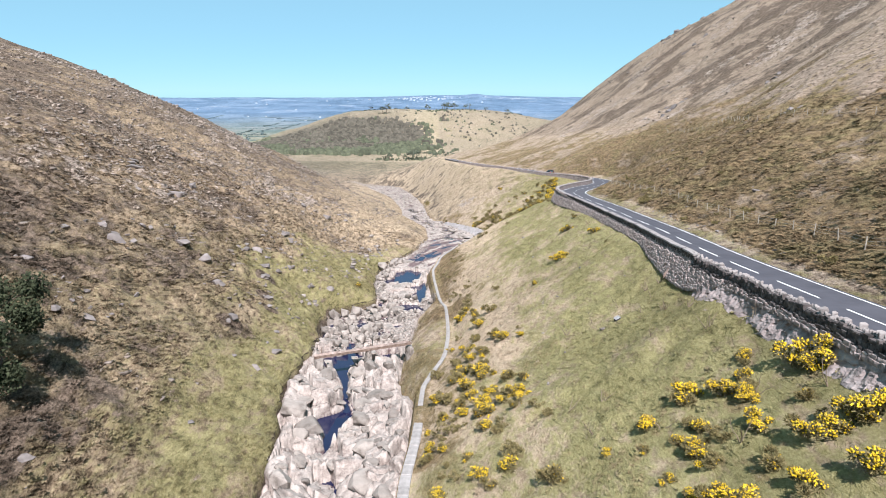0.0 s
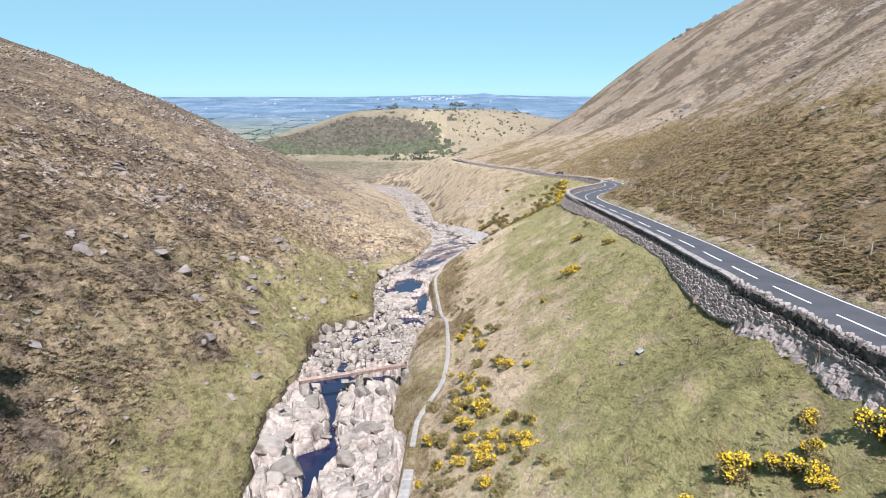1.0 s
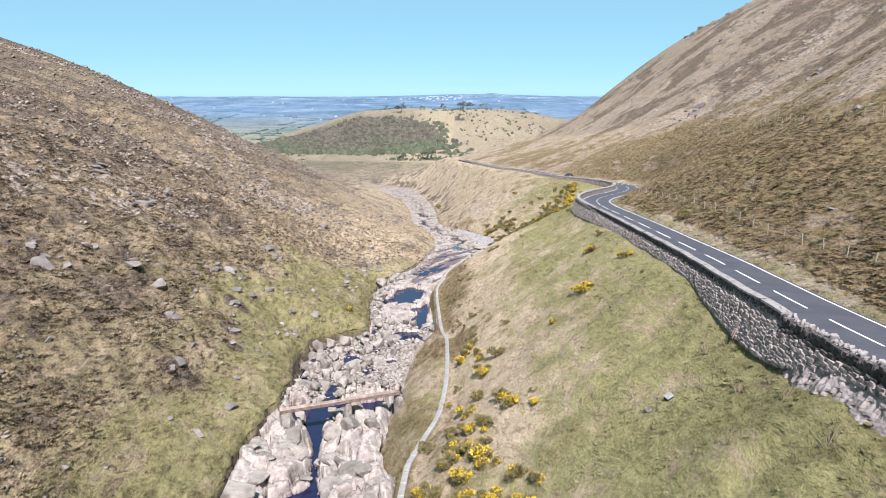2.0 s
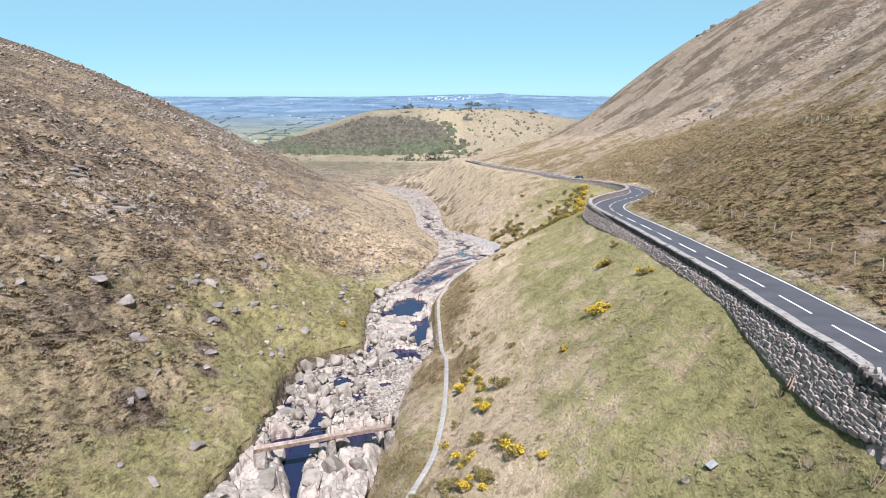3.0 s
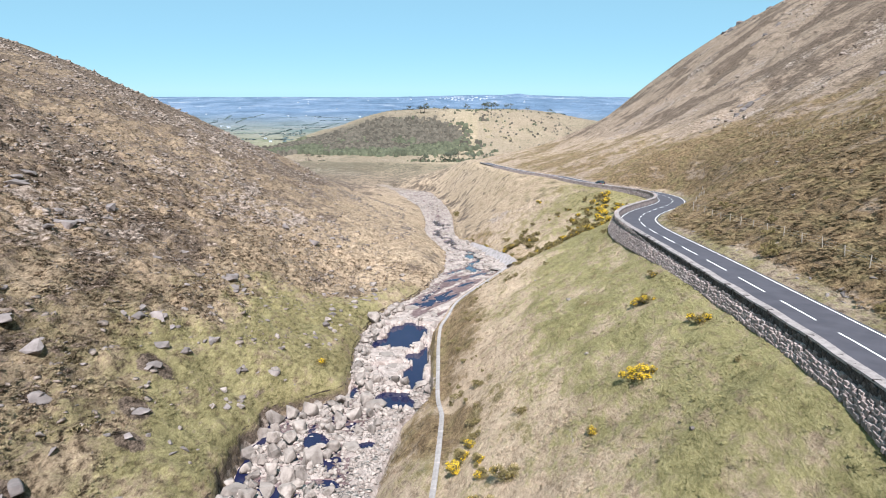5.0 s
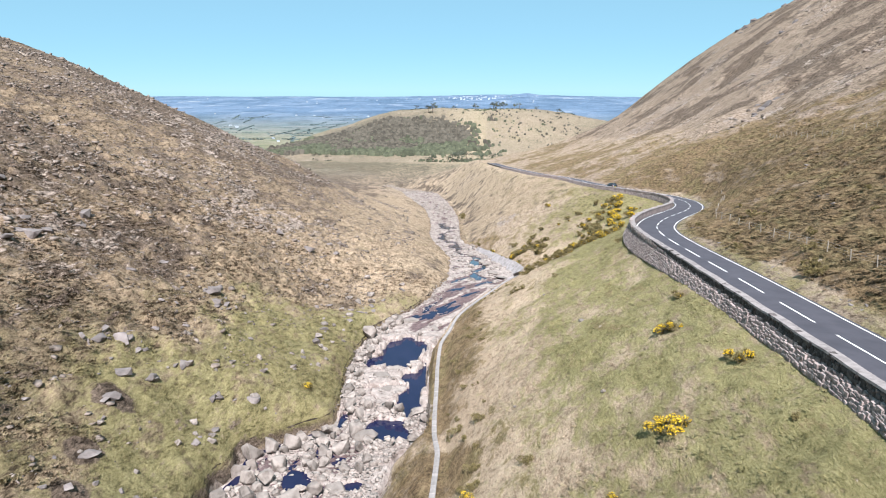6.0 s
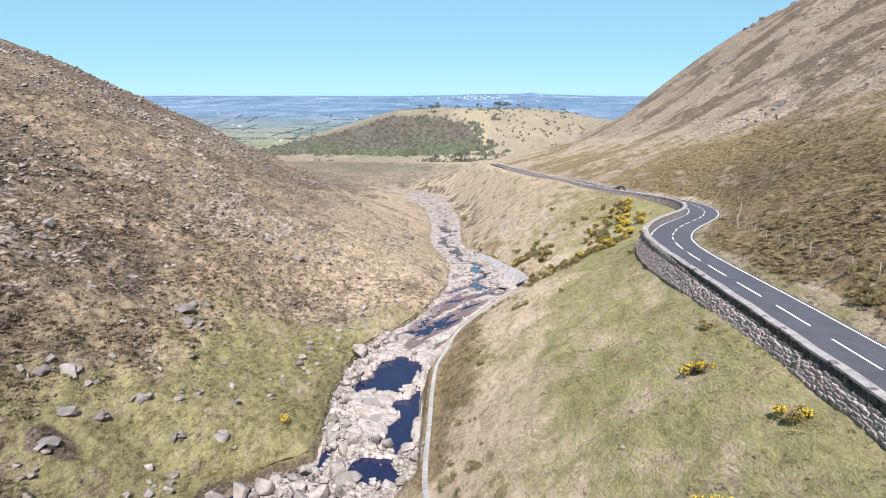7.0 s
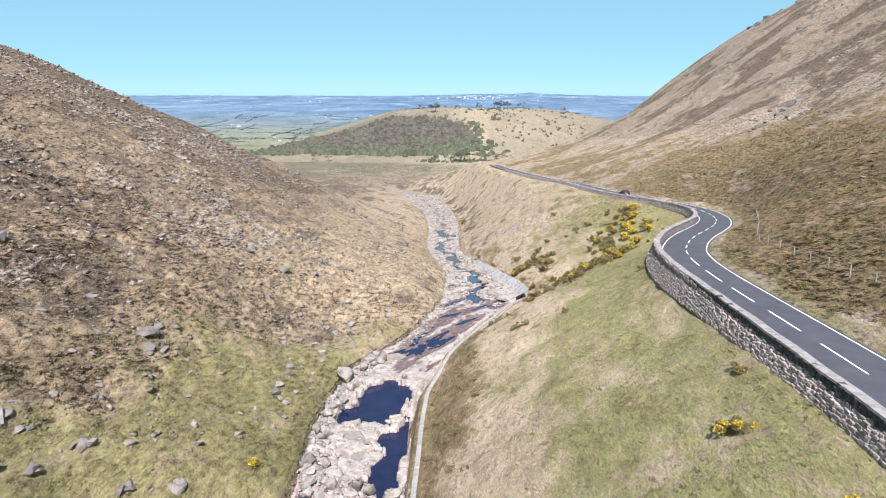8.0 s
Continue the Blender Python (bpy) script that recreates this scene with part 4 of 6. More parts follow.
def cobbles():
    ys = np.concatenate([NP.uniform(84, 125, 6000), NP.uniform(120, 185, 4500), NP.uniform(185, 400, 2200), NP.uniform(380, 540, 1300)])
    lo, hi = stream_l(ys) - 0.6 + 1.4 * ((ys > 88) & (ys < 119)), np.minimum(stream_r(ys), np.where(ys < 184, path_x(ys) - 1.0, 99)) + 0.2
    xs = lo + (hi - lo) * NP.random(len(ys))
    size = (0.14 + 0.6 * NP.random(len(ys)) ** 2.5) * np.where(ys > 185, 2.0, 1.0) * np.where(ys > 380, 1.5, 1.0)
    dry = (pool_depth(xs, ys) < 0.4) & ((ys < 122) | (ys > 185) | (xs - lo < 2.6) | (NP.random(len(ys)) < 0.03))
    dry &= ~((ys > 92) & (ys < 121) & (xs < -8) & (NP.random(len(ys)) < 0.6))
    xs, ys, size = xs[dry], ys[dry], size[dry]
    rows = np.stack([xs, ys, np.maximum(bedrock_z(xs, ys), grounded(xs, ys)) - 0.12 * size, size, size, NP.uniform(0, 6.28, len(xs)), NP.integers(0, 5, len(xs))], -1)
    scatter("stream_cobbles", SMALL, rows, M_COBBLE, "pale cobbles and small stones lining the stream bed", "cobbles")


cobbles()

# rocks lying on the left-hand slope: x, y, size
ROCKS_LOW = [(-27.5, 107.9, 2.0), (-30.8, 110.1, 1.5), (-31.0, 115.9, 1.6), (-27.0, 111.9, 1.1), (-26.3, 112.6, 1.6), (-31.8, 112.4, 0.9), (-29.5, 110.8, 0.7), (-29.7, 120.0, 1.0), (-28.9, 119.1, 0.8), (-32.0, 133.7, 2.0), (-30.1, 129.4, 1.2),
             (-28.8, 130.3, 1.6), (-30.9, 134.2, 1.1), (-22.9, 111.3, 1.6), (-19.8, 113.5, 1.5), (-20.8, 119.3, 1.3), (-33.6, 122.7, 0.8), (-32.3, 123.5, 0.9), (-18.8, 135.5, 1.5), (-18.5, 127.8, 1.2), (-19.4, 141.2, 1.7),
             (-17.2, 148.9, 1.5), (-16.7, 154.6, 1.5), (-15.0, 157.1, 1.5), (-15.5, 159.0, 1.2), (-18.3, 155.3, 1.0), (-11.8, 170.0, 1.3), (-17.4, 166.8, 1.1), (-26.8, 181.0, 2.1), (-31.1, 177.2, 2.4), (-21.5, 154.0, 1.5), (-14.1, 162.8, 0.9)]
ROCKS_NEAR = [(-42.0, 84.3, 2.4), (-41.3, 87.2, 2.1), (-37.9, 94.9, 2.5), (-45.8, 79.6, 2.0), (-45.4, 88.7, 1.7), (-33.6, 60.6, 1.6), (-35.7, 63.3, 1.3), (-33.5, 67.0, 1.0), (-33.8, 70.9, 1.2), (-42.3, 66.2, 1.5), (-38.6, 65.7, 1.1),
              (-21.9, 53.2, 1.2), (-20.9, 70.0, 1.6), (-20.5, 76.8, 1.9), (-59.4, 129.3, 2.9), (-50.3, 134.3, 1.9), (-28.1, 101.2, 1.6), (-21.3, 92.9, 1.2), (-21.8, 83.2, 1.2), (-27.7, 40.4, 1.1), (-35.4, 58.4, 1.5),
              (-41.4, 100.1, 1.5), (-42.4, 95.5, 1.2), (-40.3, 93.2, 1.0), (-36.6, 61.2, 1.0), (-34.4, 62.4, 0.9), (-37.0, 62.0, 0.8), (-33.0, 63.6, 0.8)]
ROCKS_MID = [(-34.1, 94.0, 2.0), (-31.0, 109.7, 2.1), (-32.6, 108.4, 2.0), (-27.4, 107.6, 1.8), (-26.6, 112.3, 1.7), (-28.2, 101.8, 1.9), (-30.8, 89.1, 2.0), (-25.7, 94.4, 1.8), (-21.5, 91.4, 1.1), (-21.5, 107.4, 1.2), (-21.8, 103.7, 1.1),
             (-19.7, 113.6, 1.3), (-22.7, 111.6, 1.1), (-56.0, 137.4, 1.8), (-59.9, 131.1, 2.5), (-40.0, 136.0, 1.9), (-26.2, 79.2, 1.9), (-24.4, 89.9, 1.4), (-26.3, 77.8, 1.4), (-28.8, 105.4, 1.6), (-48.9, 123.4, 2.6),
             (-50.2, 123.1, 2.1), (-51.4, 113.0, 1.9), (-32.1, 132.9, 2.1), (-30.4, 130.4, 1.7), (-38.0, 179.8, 1.9), (-42.5, 155.4, 1.4), (-29.3, 186.3, 1.7), (-36.6, 136.0, 1.1), (-39.5, 127.2, 1.3), (-22.9, 151.1, 1.1)]
PALE_STONES = [(-22.9, 111.9, 1.0), (-19.9, 114.2, 1.1), (-19.2, 129.9, 1.1), (-19.1, 136.9, 1.3), (-19.8, 143.6, 1.2), (-17.7, 151.4, 1.5), (-16.5, 164.6, 1.4), (-17.9, 160.1, 1.4), (-20.1, 162.7, 1.2), (-19.1, 174.0, 1.6), (-12.0, 172.5, 1.3), (-19.7, 154.6, 1.0), (-15.8, 160.4, 1.3), (-23.0, 106.6, 0.9), (-21.2, 106.2, 1.0)]
for x, y, size in PALE_STONES:
    stone("boulder", pick.choice(GRANITE), x, y, size, "pale granite stone lying in the short green grass", "stone", "pale stones on the stream bank", 0.2, pick.uniform(0.8, 1.1), None, 14)
ROCKS_CLUSTER = [(-43.6, 87.0, 2.2), (-45.4, 87.8, 1.7), (-53.8, 129.1, 2.0), (-48.7, 118.9, 2.0), (-52.0, 138.9, 1.8), (-36.6, 66.0, 1.3), (-42.9, 94.0, 1.4), (-51.7, 126.1, 1.6), (-49.5, 126.8, 1.9), (-63.3, 137.0, 2.4), (-60.7, 130.9, 2.0), (-37.6, 95.5, 1.6), (-33.1, 110.0, 1.9), (-32.9, 137.2, 1.4), (-29.8, 132.0, 1.5), (-26.6, 84.1, 1.6), (-31.3, 89.3, 1.9)]
hillside = "grey weathered rock lying in the hillside grass"
for x, y, size in ROCKS_LOW + ROCKS_NEAR + ROCKS_MID + ROCKS_CLUSTER:
    stone("hill_rock", pick.choice(HILLROCK), x, y, size * 1.12, hillside, "rock", "rocks on the hillside", 0.3, pick.uniform(0.8, 1.15), None, 16)
    for k in range(pick.choice([0, 0, 1, 1, 2, 4])):
        a, r = pick.uniform(0, 6.28), size * pick.uniform(0.7, 1.9)
        stone("hill_rock", pick.choice(HILLROCK), x + r * math.cos(a), y + r * math.sin(a), size * pick.uniform(0.25, 0.6), hillside, "rock", "rocks on the hillside", 0.3, pick.uniform(0.7, 1.1), None, 18)


def scree():
    ys = NP.uniform(35, 300, 26000)
    xs = stream_l(ys) - 5 - 125 * NP.random(len(ys))
    keep = fractal(xs, ys, 9, 3) + 0.25 * smooth(10, 60, stream_l(ys) - xs) > 0.62 + 0.1 * NP.random(len(ys))
    xs2 = NP.uniform(70, 240, 9000)
    ys2 = NP.uniform(90, 560, 9000)
    keep2 = (fractal(xs2 - 0.35 * ys2, 0.8 * ys2, 16, 5, 0.6) > 0.57) & (xs2 - road_x(ys2) > 35)
    xs, ys = np.concatenate([xs[keep], xs2[keep2]]), np.concatenate([ys[keep], ys2[keep2]])
    size = (0.14 + 0.85 * NP.random(len(xs)) ** 5) * (1 + 0.0035 * ys)
    rows = np.stack([xs, ys, grounded(xs, ys) - 0.1 * size, size, size * NP.uniform(0.7, 1.3, len(xs)), NP.uniform(0, 6.28, len(xs)), NP.integers(0, 5, len(xs))], -1)
    scatter("scree", SMALL, rows, M_SCREE, "small grey stones strewn over the hillside", "scree")
    n = 16000
    ys = NP.uniform(110, 330, n)
    xs = stream_l(ys) - 8 - 90 * NP.random(n)
    m = fractal(xs, ys, 12, 3) > 0.4 + 0.2 * NP.random(n)
    xs, ys = xs[m], ys[m]
    size = NP.uniform(0.2, 0.5, len(xs)) * (0.7 + 0.004 * ys)
    rows = np.stack([xs, ys, grounded(xs, ys) - 0.05 * size, size, size, NP.uniform(0, 6.28, len(xs)), NP.integers(0, 3, len(xs))], -1)
    scatter("scattered_stones", SPECKS, rows, M_SCREE, "pale loose stones speckling the far hillside", "scree")


scree()

# ---- grass, heather ----


def blade_tuft(seed, blades, spread, lean):
    rng = random.Random(seed)
    v, q = [], []
    for k in range(blades):
        a = 6.28 * k / blades + rng.uniform(-0.4, 0.4)
        r, h, w = spread * rng.uniform(0.1, 0.5), rng.uniform(0.6, 1.0), rng.uniform(0.05, 0.1)
        out = lean * rng.uniform(0.5, 1.2)
        cx, cy, tx, ty = math.cos(a) * r, math.sin(a) * r, -math.sin(a) * w, math.cos(a) * w
        n = len(v)
        v += [(cx - tx, cy - ty, -0.1), (cx + tx, cy + ty, -0.1), (cx + math.cos(a) * out, cy + math.sin(a) * out, h)]
        q.append((n, n + 1, n + 2))
    return v, q


def leaf_material(name, stops, spread=0.5):
    m, n, l = material(name)
    geo = n.new("ShaderNodeNewGeometry")
    c = ramp(n, l, noise_node(n, l, 0.5, 4), stops)
    c = mixed(n, l, 1.0, c, ramp(n, l, geo.outputs["Random Per Island"], [(0, (1 - spread,) * 3), (1, (1.15,) * 3)]), "MULTIPLY")
    l.new(c, n["Principled BSDF"].inputs["Base Color"])
    n["Principled BSDF"].inputs["Roughness"].default_value = 0.9
    n["Principled BSDF"].inputs["Specular IOR Level"].default_value = 0.1
    return m


def cushion(seed):
    """A low uneven dome with a ragged skirt, 1 m across."""
    rng = random.Random(seed)
    k = 5
    v = [(math.cos(6.28 * i / k) * rng.uniform(0.4, 0.62), math.sin(6.28 * i / k) * rng.uniform(0.4, 0.62), -0.15) for i in range(k)]
    v += [(math.cos(6.28 * i / k + 0.4) * rng.uniform(0.2, 0.36), math.sin(6.28 * i / k + 0.4) * rng.uniform(0.2, 0.36), rng.uniform(0.5, 0.95)) for i in range(k)]
    v.append((rng.uniform(-0.1, 0.1), rng.uniform(-0.1, 0.1), rng.uniform(0.8, 1.1)))
    q = []
    for i in range(k):
        j = (i + 1) % k
        q += [(i, j, k + i), (j, k + j, k + i), (k + i, k + j, 2 * k)]
    return v, q


def ragged(seed, pieces):
    """A low ragged clump, 1 m across: short broad sprays leaning out at random."""
    rng = random.Random(seed)
    v, q = [], []
    for k in range(pieces):
        a, r = rng.uniform(0, 6.28), 0.5 * math.sqrt(rng.random())
        top, w, b = rng.uniform(0.45, 1.0) * (1.1 - 1.2 * r * r), rng.uniform(0.1, 0.2), a + rng.uniform(-1.0, 1.0)
        cx, cy = math.cos(a) * r, math.sin(a) * r
        tx, ty = -math.sin(b) * w, math.cos(b) * w
        n = len(v)
        v += [(cx - tx, cy - ty, -0.1), (cx + tx, cy + ty, -0.1), (cx + math.cos(b) * rng.uniform(0.08, 0.3), cy + math.sin(b) * rng.uniform(0.08, 0.3), top)]
        q.append((n, n + 1, n + 2))
    return v, q


CUSHIONS = [cushion(k) for k in range(5)]
RAGGED = [ragged(60 + k, 13) for k in range(5)]
TUFTS = [blade_tuft(k, 7, 0.7, 0.45) for k in range(4)]


def tussocks():
    """Relief of the rough turf: grass tussocks on the left-hand slope, heather cushions above the road."""
    n = 46000
    ys = 32 + 150 * NP.random(n) ** 1.1
    xs = stream_l(ys) - 1.5 - 58 * NP.random(n) ** 1.15
    keep = (fractal(xs, ys, 2.6, 2) > 0.36 + 0.2 * NP.random(n)) & (covered(xs, ys)[3] < 0.55 * NP.random(n))
    xs, ys = xs[keep], ys[keep]
    k = len(xs)
    size = NP.uniform(0.35, 0.95, k)
    rows = np.stack([xs, ys, grounded(xs, ys), size, size * NP.uniform(0.12, 0.3, k), NP.uniform(0, 6.28, k), NP.integers(0, 5, k)], -1)
    scatter("grass_tussocks", RAGGED, rows, M_GROUND, "rough tussocks of olive and straw-coloured moor grass", "grass", False, covered(xs, ys))
    n = 60000
    ys = 34 + 235 * NP.random(n) ** 1.2
    d = 4.0 + 56 * NP.random(n) ** 1.1
    xs = road_x(ys) + d
    got = covered(xs, ys)
    keep = (NP.random(n) < 1.15 - 0.003 * ys) & (got[1] + 1.1 * (fractal(xs, 0.5 * ys, 6, 4, 0.65) - 0.5) + 0.3 * NP.random(n) > 0.92)
    xs, ys, got = xs[keep], ys[keep], [q[keep] for q in got]
    k = len(xs)
    got[1] = 1.2 + 0 * got[1]
    got[0] = 0 * got[0]
    got[3] = 0.8 + 0 * got[3]
    size = NP.uniform(0.4, 1.0, k)
    rows = np.stack([xs, ys, grounded(xs, ys), size, size * NP.uniform(0.05, 0.13, k), NP.uniform(0, 6.28, k), NP.integers(0, 5, k)], -1)
    scatter("heather", RAGGED, rows, M_GROUND, "dense brown-olive heather on the slope above the road", "heather", False, got)
    n = 11000
    ys = 28 + 150 * NP.random(n) ** 1.2
    u = NP.random(n)
    xs = path_x(ys) + 0.7 + (road_x(ys) - 5.0 - path_x(ys)) * u
    keep = fractal(xs, ys, 1.9, 2) > 0.4 + 0.25 * NP.random(n)
    xs, ys = xs[keep], ys[keep]
    k = len(xs)
    size = NP.uniform(0.2, 0.5, k)
    got = covered(xs, ys)
    rows = np.stack([xs, ys, grounded(xs, ys), size, size * NP.uniform(0.08, 0.2, k), NP.uniform(0, 6.28, k), NP.integers(0, 5, k)], -1)
    scatter("bank_tussocks", RAGGED, rows, M_GROUND, "low tufts of dry grass on the bank below the road", "grass", False, got)


tussocks()


def grass():
    n = 95000
    ys = 30 + 120 * NP.random(n) ** 1.3
    xs = np.where(NP.random(n) < 0.7, stream_l(ys) - 0.6 - 50 * NP.random(n) ** 1.2, path_x(ys) + 0.8 + (road_x(ys) - 4.4 - path_x(ys) - 0.8) * NP.random(n))
    strand = (NP.random(n) < 0.03) & (ys > 64) & (ys < 114)
    xs = np.where(strand, stream_r(ys) + 0.5 + (path_x(ys) - 0.9 - stream_r(ys)) * NP.random(n), xs)
    verge = NP.random(n) < 0.06
    xs = np.where(verge, road_x(ys) + 3.0 + 3.0 * NP.random(n), xs)
    clump = (fractal(xs, ys, 1.8, 2) > 0.42) & ((xs < path_x(ys)) | (NP.random(n) < 0.5))
    xs, ys = xs[clump], ys[clump]
    k = len(xs)
    fine = np.where(xs > path_x(ys), 0.6, 1.0)
    size = NP.uniform(0.2, 0.5, k) * fine
    rows = np.stack([xs, ys, grounded(xs, ys), size, 0.19 * NP.uniform(0.5, 1.5, k) * fine, NP.uniform(0, 6.28, k), NP.integers(0, 4, k)], -1)
    scatter("grass_tufts", TUFTS, rows, M_GROUND, "short tufts of dry and green hillside grass", "grass", False, covered(xs, ys))


grass()

# ---- parapet and retaining wall along the road ----


def thick_strip(ys, profile, centre, base):
    """A closed prism along the valley from a ring of (offset, height) pairs."""
    ring = len(profile(ys[0]))
    verts, faces = [], []
    for i, y in enumerate(ys):
        s = float(centre(y + 0.5) - centre(y - 0.5))
        k = math.hypot(1, s)
        for o, h in profile(y):
            verts.append((float(centre(y)) + o / k, y - o * s / k, float(base(y)) + h))
        if i:
            a = (i - 1) * ring
            faces += [(a + j, a + (j + 1) % ring, a + ring + (j + 1) % ring, a + ring + j) for j in range(ring)]
    faces += [tuple(range(ring)), tuple(range(len(verts) - 1, len(verts) - 1 - ring, -1))]
    return verts, faces


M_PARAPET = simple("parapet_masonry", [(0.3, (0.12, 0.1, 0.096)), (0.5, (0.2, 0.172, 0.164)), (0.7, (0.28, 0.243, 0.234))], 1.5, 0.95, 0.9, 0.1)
M_STUFFSTONE = island_stone("walling", [(0.3, (0.2, 0.163, 0.152)), (0.5, (0.32, 0.267, 0.25)), (0.7, (0.44, 0.375, 0.355))], 2.6, 0.4)
M_CRAG = simple("crag_rock", [(0.32, (0.16, 0.13, 0.124)), (0.5, (0.28, 0.232, 0.22)), (0.68, (0.38, 0.325, 0.31))], 0.9, 0.95, 0.8, 0.2)
WALL_YS = np.concatenate([np.arange(8, 134, 1.5), np.arange(134, 250, 0.7), np.arange(250, 462, 3.0)])


def wall_top(y):
    return 0.92 - 0.14 * float(smooth(56, 52, y)) + 0.03 * math.sin(y * 0.9) - 0.35 * float(smooth(222, 260, y))


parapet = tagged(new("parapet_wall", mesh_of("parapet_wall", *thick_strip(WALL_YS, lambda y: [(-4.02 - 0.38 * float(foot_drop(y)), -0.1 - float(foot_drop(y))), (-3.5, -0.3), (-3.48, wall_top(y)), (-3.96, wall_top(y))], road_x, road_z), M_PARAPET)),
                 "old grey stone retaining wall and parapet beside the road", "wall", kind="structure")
cap_ys = [y for y in WALL_YS if y > 54]
part("coping", mesh_of("coping", *thick_strip(cap_ys, lambda y: [(-4.08, wall_top(y)), (-3.40, wall_top(y)), (-3.42, wall_top(y) + 0.13), (-4.05, wall_top(y) + 0.13)], road_x, road_z), M_CAP), parapet, "pale smooth concrete coping")


def block_mesh(name, seed, mat):
    """A rough walling stone, 1 x 1 x 1, its back face flat, its front hewn and uneven."""
    rng = random.Random(seed)
    j = lambda a: rng.uniform(-a, a)
    v = [(0.5, -0.5, -0.5), (0.5, 0.5, -0.5), (0.5, 0.5, 0.5), (0.5, -0.5, 0.5)]
    v += [(-0.41 + j(0.06), sy * (0.47 + j(0.05)), sz * (0.46 + j(0.07))) for sy, sz in ((-1, -1), (1, -1), (1, 1), (-1, 1))]
    v.append((-0.47 + j(0.06), j(0.25), j(0.25)))
    q = [(0, 1, 2, 3), (4, 5, 1, 0), (5, 6, 2, 1), (6, 7, 3, 2), (7, 4, 0, 3), (5, 4, 8), (6, 5, 8), (7, 6, 8), (4, 7, 8)]
    return mesh_of(name, v, q, mat)


BLOCKS = [block_mesh("stone", 40 + k, M_WALL) for k in range(6)]
# old stretch's own dark stone; past y 54, the parapet face's shade as colour
M_DARK_SHADED = island_stone("dark_and_shaded_walling", [(0.3, (0.04, 0.034, 0.033)), (0.5, (0.085, 0.073, 0.07)), (0.7, (0.16, 0.14, 0.135))], 2.6, 0.45)
DARK_SHADED_BLOCKS = [block_mesh("stone", 40 + k, M_DARK_SHADED) for k in range(6)]


def road_frame(y):
    s = float(road_x(y + 0.5) - road_x(y - 0.5))
    return float(road_x(y)), float(road_z(y)), math.atan(s), math.hypot(1, s)


def wall_stones():
    """Courses of the outer face; those of the near stretch are pieces of their own."""
    rng = random.Random(3)
    pieces, rest, rest_dark = [], [], []
    y = 24.0
    while y < 400:
        cx, zr, turn, k = road_frame(y)
        length = rng.uniform(0.2, 0.42) * (1 if y < 150 else 1.6)
        bottom, top = -0.3 - (float(foot_drop(y)) - 0.1) * float(smooth(45, 54, y)), wall_top(y) - 0.12
        # courses above this height get the dark stone, painted shade beyond y 54
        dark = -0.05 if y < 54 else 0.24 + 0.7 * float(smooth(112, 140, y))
        z = bottom
        while z < top:
            h = rng.uniform(0.12, 0.25) * (1 if y < 150 else 1.5)
            off = (-4.05 if z < 0.1 else -3.93) - 0.42 * max(0.0, 0.1 - z) - rng.uniform(0, 0.09)
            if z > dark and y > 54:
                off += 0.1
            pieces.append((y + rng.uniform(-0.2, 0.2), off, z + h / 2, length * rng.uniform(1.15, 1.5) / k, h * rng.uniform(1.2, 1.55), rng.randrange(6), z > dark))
            z += h
        y += length / k
    near = sorted(range(len(pieces)), key=lambda i: abs(pieces[i][0] - 74))[:300]
    chosen = set(near)
    for i, (y, off, z, ln, h, which, upper) in enumerate(pieces):
        cx, zr, turn, k = road_frame(y)
        at = (cx + off / k, y - off * math.tan(turn) / k, zr + z)
        if i in chosen:
            ob = part("stone", (DARK_SHADED_BLOCKS if upper else BLOCKS)[which], parapet)
            ob.location, ob.rotation_euler, ob.scale = at, (0, 0, -turn), (0.42, ln, h)
        else:
            (rest_dark if upper else rest).append((*at, turn, ln, h, which))
    for name, rows, mat in (("walling", rest, M_STUFFSTONE), ("parapet_walling", rest_dark, M_DARK_SHADED)):
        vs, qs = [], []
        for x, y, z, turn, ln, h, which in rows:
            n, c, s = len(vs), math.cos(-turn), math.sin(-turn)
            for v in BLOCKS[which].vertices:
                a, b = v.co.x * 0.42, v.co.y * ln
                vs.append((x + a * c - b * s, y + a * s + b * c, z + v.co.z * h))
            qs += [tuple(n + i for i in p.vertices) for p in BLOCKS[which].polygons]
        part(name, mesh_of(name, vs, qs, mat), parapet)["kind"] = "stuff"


# jagged upright coping stones on the older stretch
COPES = [hull_mesh("cope", 900 + k, M_CAP, 12, (0.62, 0.34, 0.62), 0.5) for k in range(5)]
y = 14.0
while y < 55.5:
    cx, zr, turn, k = road_frame(y)
    ob = part("coping_stone", pick.choice(COPES), parapet, "pale upright coping stone")
    ob.location = (cx - 3.74 / k + pick.uniform(-0.06, 0.06), y, zr + wall_top(y) - 0.06)
    ob.rotation_euler = (pick.uniform(-0.2, 0.2), pick.uniform(-0.2, 0.2), pick.uniform(-0.5, 0.5))
    sc = pick.uniform(0.45, 0.85)
    ob.scale = (sc, sc, sc)
    y += 0.3 * sc

